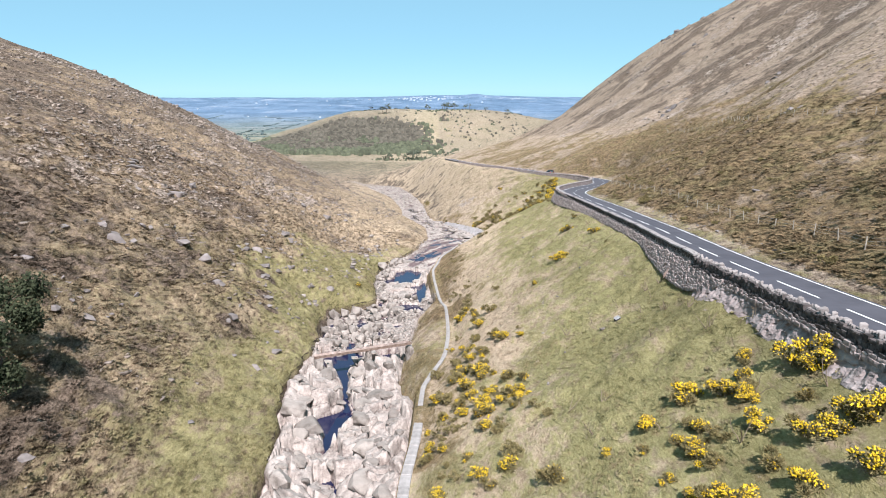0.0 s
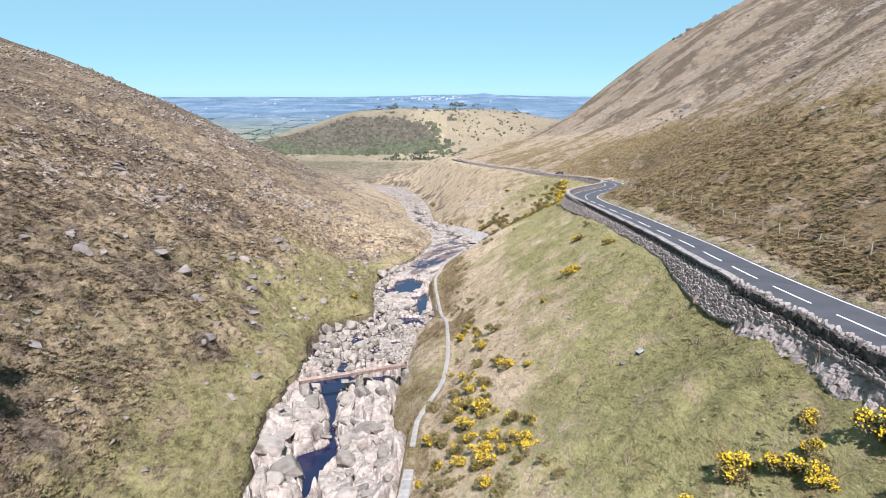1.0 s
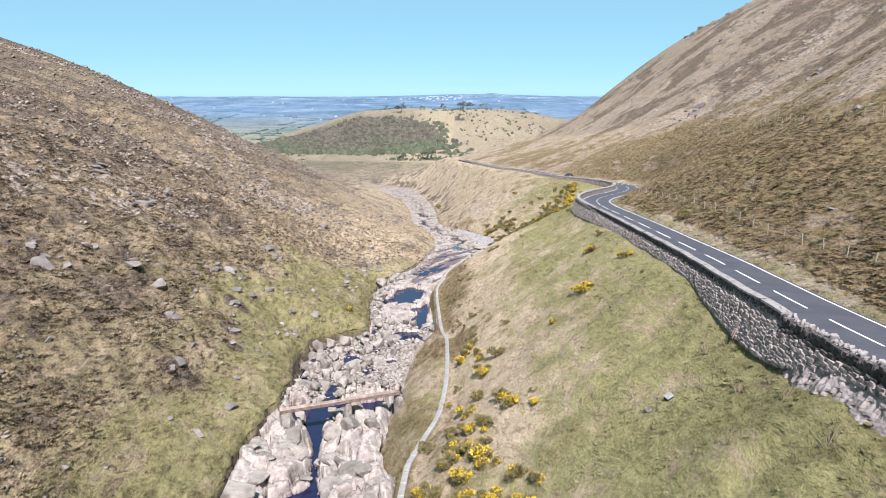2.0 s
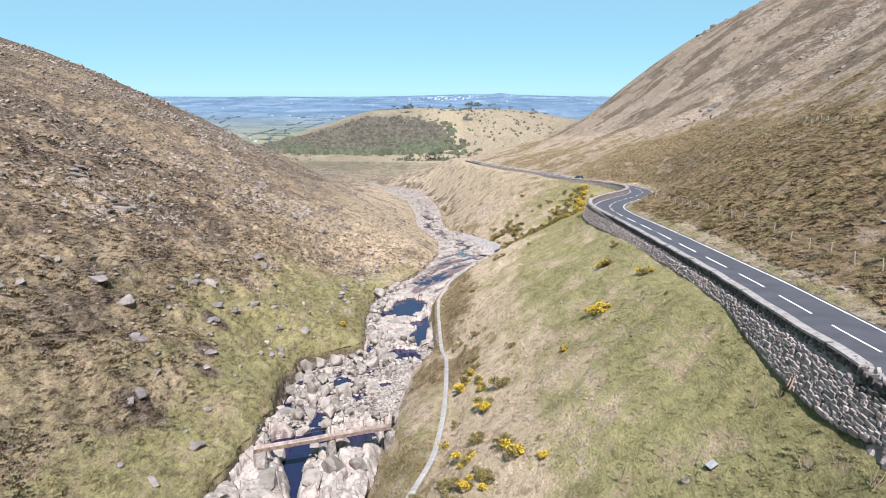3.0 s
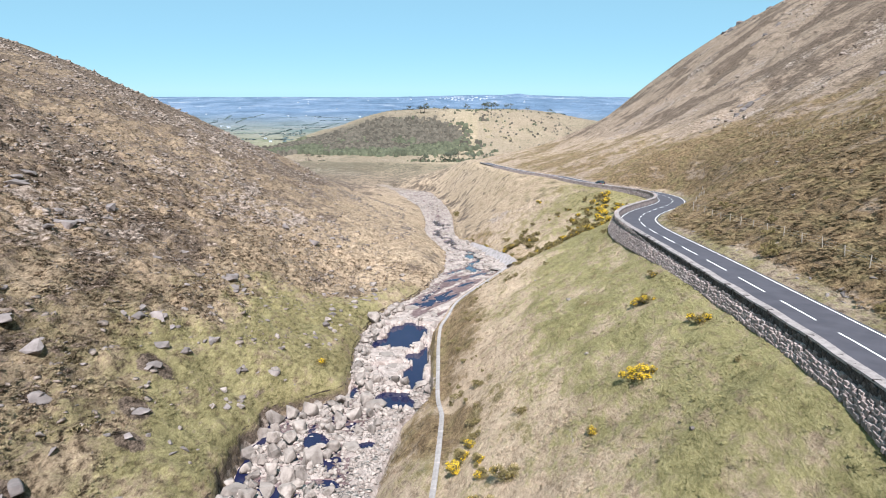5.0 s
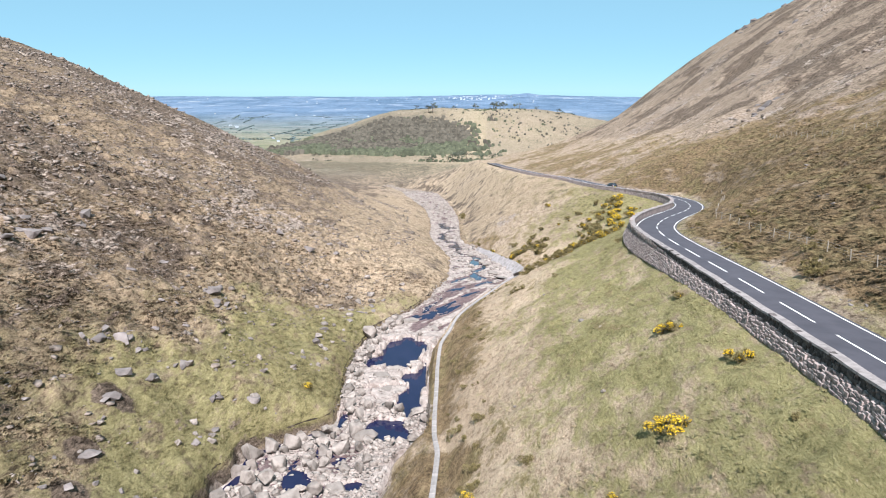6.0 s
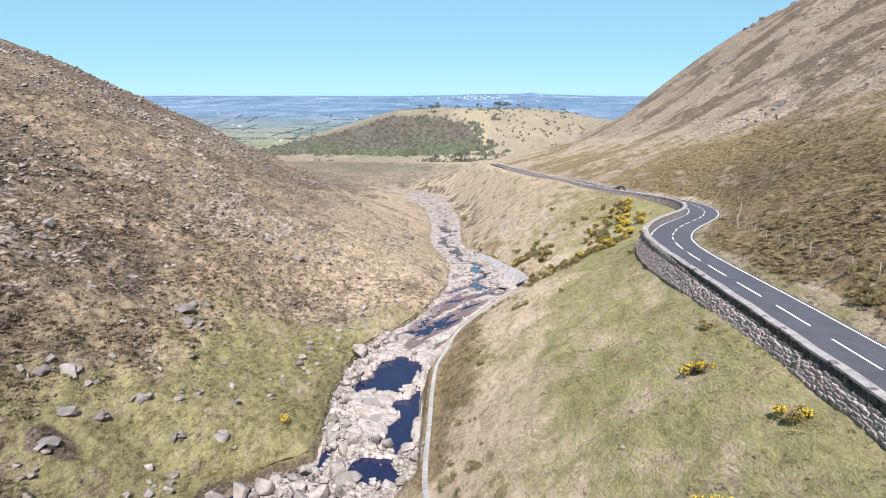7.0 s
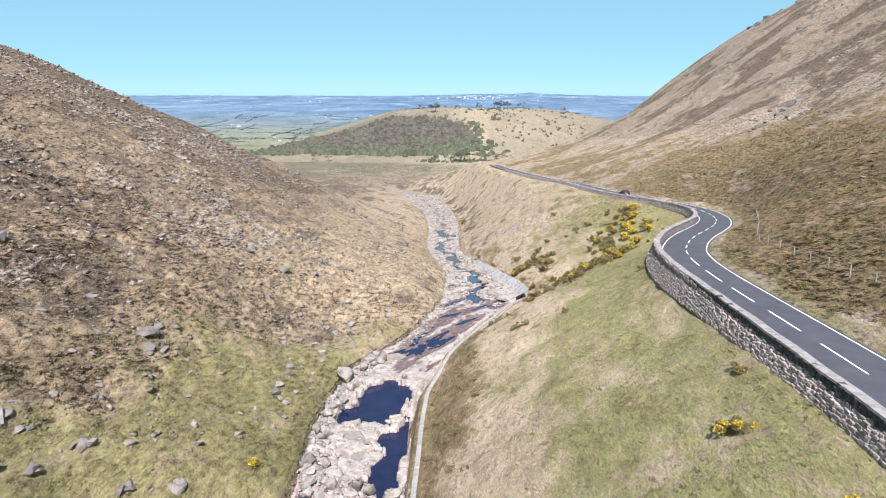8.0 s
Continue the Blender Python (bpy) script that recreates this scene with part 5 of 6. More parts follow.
# rock face under the older stretch of wall


def rock_face():
    ys, n = np.arange(14, 57, 0.22), 18
    y = np.repeat(ys[:, None], n, 1)
    v = np.repeat(np.linspace(0, 1, n)[None], len(ys), 0)
    drop = foot_drop(y)
    fade = smooth(58, 50, y)
    z = 0.05 - v * (drop + 0.45 * fade + 0.1)
    rough = blocks(y * 1.0 + 9, z * 0.55, 0.9) * 0.42 + blocks(y + 3, z * 0.7 + 40, 0.42) * 0.2 + fractal(y, 3 * z, 3.5, 3) * 0.9
    out = 3.86 + (0.06 + 0.95 * v + 0.12 * smooth(0.1, 0.3, v)) * fade + 0.55 * (rough - 0.6) * smooth(0, 0.2, v) * fade
    verts = np.stack([road_x(y) - out, y, road_z(y) + z], -1).reshape(-1, 3)
    a = (np.arange(len(ys) - 1)[:, None] * n + np.arange(n - 1)).ravel()
    ob = new("rock_face", mesh_of("rock_face", verts, np.stack([a, a + 1, a + n + 1, a + n], -1), M_CRAG))
    tagged(ob, "pinkish-grey broken rock face under the roadside wall", "rock face", kind="structure")


rock_face()

# ---- stone-topped channel wall beside the stream ----
channel = tagged(new("channel_wall", mesh_of("channel_wall", *thick_strip(list(np.arange(30, 57, 1.5)), lambda y: [(-0.42, -1.6), (0.42, -0.6), (0.42, -0.02), (-0.42, -0.02)], path_x, path_z), M_CONCRETE)),
                 "low pale concrete channel wall running beside the stream", "channel wall", kind="structure")
part("channel_wall", mesh_of("channel_wall", *thick_strip(list(np.arange(60.5, 185.2, 1.5)), lambda y: [(-0.24, -1.5), (0.24, -0.6), (0.24, -0.02), (-0.24, -0.02)], path_x, path_z), M_CONCRETE), channel)


def paving_mesh(seed):
    rng = random.Random(seed)
    b = 0.03
    v = [(sx * 0.5 + rng.uniform(-b, b), sy * 0.5 + rng.uniform(-b, b), 0) for sx, sy in ((-1, -1), (1, -1), (1, 1), (-1, 1))]
    v += [(x * 0.96, y * 0.96, 0.5 + rng.uniform(-b, b)) for x, y, z in v]
    return mesh_of("paving_slab", v, [(3, 2, 1, 0), (4, 5, 6, 7), (0, 1, 5, 4), (1, 2, 6, 5), (2, 3, 7, 6), (3, 0, 4, 7)], M_CONCRETE)


PAVING = [paving_mesh(k) for k in range(4)]
y = 30.6
while y < 184:
    s = float(path_x(y + 0.5) - path_x(y - 0.5))
    ln = pick.uniform(1.0, 1.9)
    k = math.hypot(1, s)
    if not 56 < y < 61:
        ob = part("paving_slab", pick.choice(PAVING), channel)
        ob.location = (float(path_x(y)), y, float(path_z(y)) - 0.03)
        ob.rotation_euler = (math.atan(float(path_z(y + 0.5) - path_z(y - 0.5))), pick.uniform(-0.02, 0.02), -math.atan(s))
        ob.scale = ((0.8 if y < 60 else 0.46) * pick.uniform(0.88, 1.1), ln * 0.96, 0.14)
    y += ln / k

# sloping concrete apron where the channel meets the weir


M_REVETMENT = simple("revetment_stone", [(0.3, (0.2, 0.18, 0.178)), (0.5, (0.32, 0.295, 0.29)), (0.7, (0.42, 0.395, 0.385))], 0.9, 0.95, 0.9, 0.25)


def apron():
    """Sloping revetment of rough stone beside the weir, broad at the channel's end and narrowing downstream."""
    ys, n = np.arange(183, 238, 0.35), 22
    y = np.repeat(ys[:, None], n, 1)
    u = np.repeat(np.linspace(0, 1, n)[None], len(ys), 0)
    t = (y - 183) / 55
    rough = 0.5 * (blocks(0.8 * y, 5 * u, 0.7) - 0.4) + 0.5 * (fractal(0.5 * y, 6 * u, 1.2, 3) - 0.5)
    x = stream_r(y) - 1.5 + (2.9 - 1.6 * t) * u + 0.12 * rough
    z = bed_z(y) + 0.2 + (2.6 - 1.2 * t) * u + 0.4 * rough * smooth(0, 0.15, u)
    verts = np.stack([x, y, z], -1).reshape(-1, 3)
    a = (np.arange(len(ys) - 1)[:, None] * n + np.arange(n - 1)).ravel()
    faces = np.stack([a, a + 1, a + n + 1, a + n], -1)
    under = np.stack([x + 0.5, y, z - 1.3], -1).reshape(-1, 3)
    j, m = np.arange(n - 1), len(verts)
    ends = np.concatenate([np.stack([j + 1, j, j + m, j + m + 1], -1), np.stack([j, j + 1, j + m + 1, j + m], -1) + (len(ys) - 1) * n])
    me = mesh_of("weir_apron", np.concatenate([verts, under]), np.concatenate([faces, faces[:, ::-1] + len(verts), ends]), M_REVETMENT)
    tagged(new("weir_apron", me), "pale sloping revetment of rough stone beside the weir", "weir", kind="structure")


apron()
for x, y, size, tall, turn in [(7.6, 188.5, 4.6, 0.22, 2.1), (5.2, 194.0, 3.2, 0.3, 1.9), (2.6, 212.0, 2.8, 0.6, 1.6), (3.6, 206.0, 2.6, 0.5, 1.5), (1.2, 218.0, 2.4, 0.7, 1.7), (-0.6, 226.0, 2.6, 0.6, 1.4)]:
    stone("bedrock_slab", pick.choice(SLABS), x, y, size, "smooth pale slab at the foot of the weir revetment", "rock", "slabs by the weir", 0.05, tall, turn, 6)
for x, y in ((5.2, 172.2), (5.6, 168.0)):
    stone("boulder", pick.choice(GRANITE), x, y, 0.9, "small white boulder on the wet rock sheet", "boulder", "boulders on the rock sheet", 0.2, 0.8)

# ---- footbridge ----
M_TIMBER = simple("weathered_timber", [(0.3, (0.1, 0.066, 0.052)), (0.5, (0.19, 0.135, 0.108)), (0.7, (0.27, 0.21, 0.178))], 2.5, 0.9, 0.5, 0.03, 0.3)
M_DECK = simple("bleached_deck", [(0.3, (0.17, 0.118, 0.098)), (0.5, (0.31, 0.235, 0.2)), (0.7, (0.42, 0.335, 0.295))], 1.8, 0.95, 0.4, 0.02, 0.35)
M_RUST = simple("rusty_iron", [(0.3, (0.07, 0.045, 0.035)), (0.7, (0.16, 0.10, 0.075))], 5, 0.85, 0.2, 0.01)


def box_mesh(name, size, mat, bevel=0.0):
    bm = bmesh.new()
    bmesh.ops.create_cube(bm, size=1.0)
    for v in bm.verts:
        v.co = Vector(c * s for c, s in zip(v.co, size))
    if bevel:
        bmesh.ops.bevel(bm, geom=list(bm.edges), offset=bevel, segments=1, affect="EDGES")
    me = bpy.data.meshes.new(name)
    bm.to_mesh(me)
    bm.free()
    me.materials.append(mat)
    return me


def rod(name, a, b, radius, mat, sides=6):
    a, b = Vector(a), Vector(b)
    bm = bmesh.new()
    bmesh.ops.create_cone(bm, cap_ends=True, segments=sides, radius1=radius, radius2=radius, depth=(b - a).length)
    bm.transform(Matrix.Translation((a + b) / 2) @ (b - a).to_track_quat("Z", "Y").to_matrix().to_4x4())
    me = bpy.data.meshes.new(name)
    bm.to_mesh(me)
    bm.free()
    me.materials.append(mat)
    return me


def footbridge():
    a, b = Vector((-16.2, 79.2, 7.85)), Vector((-4.3, 83.6, 8.1))
    run = (b - a).length
    m = Matrix.Translation((a + b) / 2) @ (b - a).to_track_quat("X", "Z").to_matrix().to_4x4()
    top = new("footbridge")
    top.matrix_world = m
    tagged(top, "narrow weathered timber footbridge over the rocky stream", "footbridge")
    for side in (-0.34, 0.34):
        ob = part("beam", box_mesh("beam", (run, 0.16, 0.32), M_TIMBER, 0.015), top)
        ob.location = (0, side * 0.68, -0.2)
    x = -run / 2
    while x < run / 2 - 0.3:
        ln = min(pick.uniform(2.6, 3.4), run / 2 - x)
        for side in (-0.21, 0.0, 0.21):
            ob = part("plank", box_mesh("plank", (ln - 0.03, 0.19, 0.05), M_DECK, 0.008), top, "sun-bleached pinkish plank")
            ob.location, ob.rotation_euler = (x + ln / 2, side + pick.uniform(-0.012, 0.012), pick.uniform(-0.008, 0.008)), (0, 0, pick.uniform(-0.006, 0.006))
        x += ln
    for px in (-0.42 * run, -0.2 * run, 0.08 * run, 0.3 * run, 0.46 * run):
        part("rail_post", rod("rail_post", (px, 0.31, -0.2), (px, 0.31, 0.85), 0.028, M_RUST), top, "thin rusty rail post")
    for h in (0.45, 0.83):
        part("rail_bar", rod("rail_bar", (-0.43 * run, 0.31, h), (0.46 * run, 0.31, h - 0.05), 0.012, M_RUST, 4), top, "thin rusty bar")
    part("pier", hull_mesh("pier", 77, M_GRANITE, 30, (1.0, 1.5, 4.2), 0.8), top, "rough granite pier under the deck").location = (0.6, 0, -4.4)
    part("abutment", hull_mesh("abutment", 78, M_GRANITE, 26, (1.2, 1.3, 3.4), 0.85), top, "rough granite abutment").location = (run / 2 - 0.1, 0, -3.9)
    part("abutment", hull_mesh("abutment", 79, M_GRANITE, 26, (1.8, 2.4, 3.6), 0.85), top, "rough granite abutment").location = (-run / 2 + 0.4, 0, -3.9)


footbridge()

# ---- gorse ----
M_GORSE = leaf_material("gorse_foliage", [(0.35, (0.125, 0.104, 0.044)), (0.5, (0.2, 0.165, 0.075)), (0.68, (0.3, 0.245, 0.132))], 0.5)
M_FLOWER = leaf_material("gorse_flower", [(0.35, (0.56, 0.38, 0.015)), (0.6, (0.7, 0.5, 0.035))], 0.45)
M_STEM = simple("woody_stem", [(0.3, (0.12, 0.09, 0.06)), (0.7, (0.24, 0.19, 0.14))], 6, 0.9, 0.2, 0.01)


def gorse(seed, flowers, lobes=7):
    """A spiny bush about 2 m across: stems, a mass of short spines in lobes, flowers on the outer shoots."""
    rng = random.Random(seed)
    centres = []
    for k in range(lobes):
        a, r = 6.28 * k / lobes + rng.uniform(-0.9, 0.9), rng.uniform(0.1, 0.9)
        centres.append((Vector((math.cos(a) * r, math.sin(a) * r, rng.uniform(0.2, 0.85) * (1.15 - 0.55 * r))), rng.uniform(0.18, 0.42), rng.random() < flowers))
    fv, ff, bv, bf = [], [], [], []
    for c, r, blooming in centres:
        for _ in range(int((680 if flowers else 480) * r)):
            d = Vector((rng.gauss(0, 1), rng.gauss(0, 1), rng.gauss(0.25, 0.9))).normalized()
            p = c + d * r * rng.uniform(0.45, 1.05)
            p.z = max(p.z, 0.04)
            tip = p + (d + Vector((rng.gauss(0, 0.35), rng.gauss(0, 0.35), 0.45))).normalized() * rng.uniform(0.1, 0.22)
            side = d.cross(Vector((rng.gauss(0, 1), rng.gauss(0, 1), rng.gauss(0, 1)))).normalized() * rng.uniform(0.03, 0.058)
            n = len(fv)
            fv += [p - side, p + side, tip]
            ff.append((n, n + 1, n + 2))
            if blooming and d.z > -0.15 and rng.random() < 0.36 * (0.4 + d.z):
                w = rng.uniform(0.04, 0.07)
                q = p + d * 0.08
                n = len(bv)
                u = d.orthogonal().normalized() * w
                t = d.cross(u)
                bv += [q + u, q + t, q - u, q - t, q + d * w * 1.6]
                bf += [(n, n + 1, n + 4), (n + 1, n + 2, n + 4), (n + 2, n + 3, n + 4), (n + 3, n, n + 4)]
    top = new("gorse_bush")
    part("foliage", mesh_of("foliage", fv, ff, M_GORSE), top, "dull green spiny foliage")["kind"] = "stuff"
    if bv:
        part("blossom", mesh_of("blossom", bv, bf, M_FLOWER), top, "bright yellow flowers")["kind"] = "stuff"
    sv, sf = [], []
    for c, r, _ in centres:
        e = c * 0.9
        n = len(sv)
        w = 0.025
        sv += [(w, 0, -0.25), (-w, w, -0.25), (-w, -w, -0.25), (e.x + w / 2, e.y, e.z), (e.x - w / 2, e.y + w / 2, e.z), (e.x - w / 2, e.y - w / 2, e.z)]
        sf += [(n, n + 1, n + 4, n + 3), (n + 1, n + 2, n + 5, n + 4), (n + 2, n, n + 3, n + 5)]
    part("stem", mesh_of("stem", sv, sf, M_STEM), top)["kind"] = "stuff"
    top.location = (0, 0, -500)
    return top


FLOWERING = [gorse(k, 0.85, 6 + k % 3) for k in range(5)]
SPARSE = [gorse(30 + k, 0.3, 6 + k % 3) for k in range(3)]
BROWN = [gorse(60 + k, 0.0, 5) for k in range(3)]
GORSE_A = [(19.0, 33.6, 2.4), (19.8, 32.5, 2.3), (19.1, 32.5, 1.8), (14.6, 37.0, 2.1), (16.0, 35.3, 2.0), (16.5, 34.2, 1.8), (16.5, 33.4, 1.4), (11.9, 36.1, 1.9), (15.7, 30.8, 1.9), (18.9, 26.7, 2.4), (18.2, 27.2, 1.8), (16.7, 28.0, 1.8), (17.1, 27.1, 1.8), (9.7, 36.0, 0.9),
           (16.8, 23.7, 2.2), (12.5, 27.1, 1.9), (13.3, 26.1, 1.9), (15.0, 24.8, 1.7), (13.8, 33.7, 1.4), (12.9, 31.5, 2.1), (11.2, 30.3, 1.0), (18.0, 37.9, 1.6), (13.2, 29.9, 1.5), (12.8, 33.1, 1.2), (14.9, 27.3, 1.6)]
GORSE_B = [(6.6, 35.9, 2.2), (4.2, 40.1, 2.0), (2.4, 40.2, 1.8), (3.0, 38.9, 1.4), (3.8, 60.0, 2.6), (2.2, 58.5, 2.4), (4.3, 54.1, 1.9), (5.8, 55.7, 2.0), (3.2, 52.3, 2.1), (5.1, 51.3, 1.7), (6.3, 50.2, 2.0), (3.4, 47.5, 1.8), (4.6, 81.6, 2.2), (6.2, 83.6, 2.4), (2.4, 89.6, 1.8), (2.3, 64.2, 1.9),
           (3.0, 66.2, 1.8), (6.9, 53.8, 1.4), (5.7, 51.7, 1.6), (0.0, 54.1, 1.6), (1.6, 52.4, 1.6), (4.5, 80.4, 2.0), (2.9, 71.7, 2.2), (0.9, 78.7, 1.1), (7.9, 64.8, 1.2), (4.4, 86.3, 1.7), (2.2, 91.0, 1.6), (-1.2, 47.6, 1.7), (-0.6, 59.2, 1.8)]
GORSE_C = [(15.8, 86.7, 2.0), (15.2, 87.6, 1.8), (21.1, 92.3, 1.9), (18.9, 102.5, 1.8), (19.6, 101.8, 1.5), (37.6, 227.3, 3.4), (36.7, 220.6, 3.2), (33.9, 211.5, 3.6), (36.9, 205.9, 3.2), (32.8, 197.0, 3.2), (32.1, 205.1, 3.0), (35.2, 214.5, 3.0), (34.2, 207.5, 2.6), (31.0, 193.0, 2.8),
           (11.7, 83.3, 1.1), (21.6, 108.8, 1.5), (-15.4, 119.1, 1.9), (30.0, 187.0, 2.6), (27.5, 180.0, 2.6), (25.4, 176.0, 2.6), (23.0, 172.0, 2.4), (21.0, 174.0, 2.2), (19.0, 171.0, 2.2), (16.8, 169.0, 2.4), (15.4, 172.5, 2.2), (27.0, 213.7, 2.8), (5.1, 232.0, 2.2), (21.6, 252.1, 2.4), (13.4, 199.9, 2.2), (38.6, 212.0, 2.8)]
GORSE_D = [(15.9, 222.7, 3.4), (16.8, 214.4, 3.0), (13.5, 214.8, 3.2), (14.8, 217.2, 3.4), (11.6, 214.6, 2.8), (11.1, 225.1, 2.8), (9.1, 215.3, 2.2), (11.7, 208.1, 2.2), (12.6, 168.0, 2.0), (11.0, 166.0, 1.8), (8.7, 148.4, 1.8), (9.6, 147.8, 1.6), (8.1, 148.9, 1.4), (32.6, 230.0, 3.0), (21.3, 180.7, 2.4), (29.2, 209.1, 2.6),
           (31.2, 212.2, 2.8), (27.7, 228.4, 2.2), (24.8, 228.4, 2.2), (0.9, 247.0, 2.4), (-8.6, 350.0, 4.6), (-7.6, 343.0, 3.6), (14.1, 144.3, 1.2), (23.9, 149.8, 1.6), (17.5, 196.2, 1.6), (17.6, 210.5, 2.6), (7.7, 93.0, 1.3), (20.5, 82.5, 0.9), (8.0, 67.3, 0.8), (6.9, 46.3, 1.3), (7.7, 44.7, 1.2), (2.0, 81.5, 1.2)]


def plant(kinds, rows, label, group):
    for x, y, size in rows:
        one = copy_thing(pick.choice(kinds), pose(x, y, ground_z(x, y) - 0.03 * size, 0, 0, pick.uniform(0, 360)))
        one.scale = (size / 2, size / 2, size / 2 * pick.uniform(0.7, 1.0))
        tagged(one, label, "bush", group)


plant(FLOWERING, GORSE_A[:18] + GORSE_C[:14], "rounded gorse bush covered in bright yellow flowers", "gorse bushes on the bank")
plant(FLOWERING[:2] + SPARSE, GORSE_B + GORSE_C[14:17], "straggling gorse bush with patches of yellow flowers", "gorse bushes on the bank")
plant(SPARSE + FLOWERING[:1], GORSE_A[18:] + GORSE_C[17:], "straggling gorse bush with patches of yellow flowers", "gorse bushes on the bank")
plant(BROWN, GORSE_D, "low brown-green gorse bush without flowers", "flowerless bushes on the bank")
extra = []
while len(extra) < 70:
    y = pick.choice([pick.uniform(38, 112), pick.uniform(38, 72)])
    x = float(path_x(y)) + pick.uniform(0.9, 8.5 if y < 75 else 4.0)
    extra.append((x, y, pick.uniform(0.8, 2.2)))
while len(extra) < 88:
    extra.append((pick.uniform(11, 21), pick.uniform(23, 39), pick.uniform(0.8, 1.9)))
for _ in range(70):  # along the dip below the bend
    f = pick.random()
    extra.append((13 + 24 * f + pick.gauss(0, 2.0), 168 + 58 * f ** 1.3 + pick.gauss(0, 3.0), pick.uniform(1.5, 3.0)))
for _ in range(24):
    extra.append((pick.gauss(14, 2.5), pick.gauss(216, 5), pick.uniform(1.6, 2.8)))
for _ in range(22):
    y = pick.uniform(185, 235)
    extra.append((float(road_x(y)) - pick.uniform(8, 26), y, pick.uniform(0.7, 1.5)))
for _ in range(25):
    y = pick.uniform(100, 172)
    extra.append((float(path_x(y)) + pick.uniform(0.9, 6.0), y, pick.uniform(0.5, 1.3)))
heath = []
for _ in range(22):
    y = pick.uniform(45, 150)
    heath.append((float(road_x(y)) + 5 + 14 * pick.random() ** 1.5, y, pick.uniform(0.8, 2.0)))
heath += [(32.3, 108.6, 2.2), (33.0, 107.4, 1.8), (33.4, 109.8, 1.8), (31.9, 88.0, 1.4), (32.6, 126.0, 1.3), (32.4, 79.0, 1.3)]
plant(BROWN, heath, "rounded dark heather bush on the slope above the road", "bushes above the road")
plant(BROWN + SPARSE, [q for q in extra if q[1] < 95 or q[1] > 172], "small straggling olive-brown gorse bush on the grassy bank", "small bushes on the bank")
plant(BROWN, [q for q in extra if 95 <= q[1] <= 172], "small straggling olive-brown gorse bush on the grassy bank", "small bushes on the bank")
for ob in FLOWERING + SPARSE + BROWN:
    for o in (*ob.children_recursive, ob):
        bpy.data.objects.remove(o)

# ---- fences ----
M_POST = simple("grey_post", [(0.3, (0.2, 0.175, 0.14)), (0.7, (0.34, 0.3, 0.25))], 5, 0.9, 0.3, 0.01)
M_WIRE = simple("fence_wire", [(0.3, (0.22, 0.21, 0.2)), (0.7, (0.34, 0.33, 0.31))], 5, 0.6, 0)
POST = rod("post", (0, 0, -0.3), (0, 0, 1.0), 0.05, M_POST, 7)


def fence(places, label):
    top = new("fence")
    tagged(top, label, "fence")
    tops = []
    for x, y in places:
        ob = part("post", POST, top)
        z = ground_z(x, y)
        ob.location, ob.rotation_euler = (x, y, z), (pick.uniform(-0.09, 0.09), pick.uniform(-0.09, 0.09), 0)
        ob.scale = (1, 1, pick.uniform(0.9, 1.1))
        tops.append(Vector((x, y, z)))
    for h in (0.35, 0.65, 0.92):
        for a, b in zip(tops, tops[1:]):
            part("wire", rod("wire", a + Vector((0, 0, h)), b + Vector((0, 0, h)), 0.007, M_WIRE, 3), top)


line_a = pchip([30, 48, 57, 73, 92, 105, 119, 133, 147, 153, 159], [31.5, 32.3, 32.9, 33.9, 34.9, 35.3, 35.4, 36.0, 37.0, 38.6, 41.0])
fence([(float(line_a(y)), y) for y in np.arange(34, 158, 4.1)] + [(43.5, 166), (46.0, 173), (48.6, 180), (51.3, 187.6), (54.7, 199.8)], "wire fence on weathered wooden posts above the road")
line_b = pchip([70, 90, 123, 147, 168, 183, 233, 290], [55.4, 56.0, 56.2, 62.0, 66.7, 67.5, 76.4, 92])
fence([(float(line_b(y)), y) for y in np.arange(72, 240, 4.2)], "wire fence on pale wooden posts across the hillside")

# grey outcrops between the verge and the fence, and pale rocks up the heath
for x, y, size in [(32.0, 91.9, 1.5), (31.9, 90.7, 1.1), (32.1, 93.0, 1.3), (31.9, 100.7, 0.9), (31.9, 98.4, 0.8), (31.7, 115.2, 1.0), (30.7, 64.0, 1.4), (30.4, 60.0, 1.2), (30.2, 57.7, 1.0), (31.7, 75.7, 1.6), (31.8, 81.7, 1.3), (31.2, 74.2, 1.0), (32.0, 116.3, 0.9), (33.8, 146.5, 1.2), (32.3, 131.3, 0.8), (47.0, 122.2, 1.0), (41.6, 124.4, 0.8), (54.3, 160.2, 1.8), (58.3, 114.5, 2.0), (42.3, 129.3, 1.0), (39.4, 84.2, 1.2)]:
    for k in range(3):
        stone("hill_rock", pick.choice(HILLROCK), x + pick.gauss(0, 0.35) * size * k, y + pick.gauss(0, 0.7) * size * k, size * (1.0 - 0.22 * k), "flat grey rock breaking through the roadside heath", "rock", "rocks above the road", 0.45, pick.uniform(0.6, 0.9), None, 14)

# two timber props leaning on the wall foot
for dx, lean in ((0.0, 0.35), (0.5, 0.1)):
    z = ground_z(20.6, 59.2)
    tagged(new("timber_prop", rod("timber_prop", (19.9 + dx * 0.3, 58.6 + dx, z - 0.1), (20.9, 59.3 + dx + lean, z + 1.0), 0.05, M_TIMBER, 6)), "weathered timber prop leaning against the wall foot", "timber prop", "props by the wall")


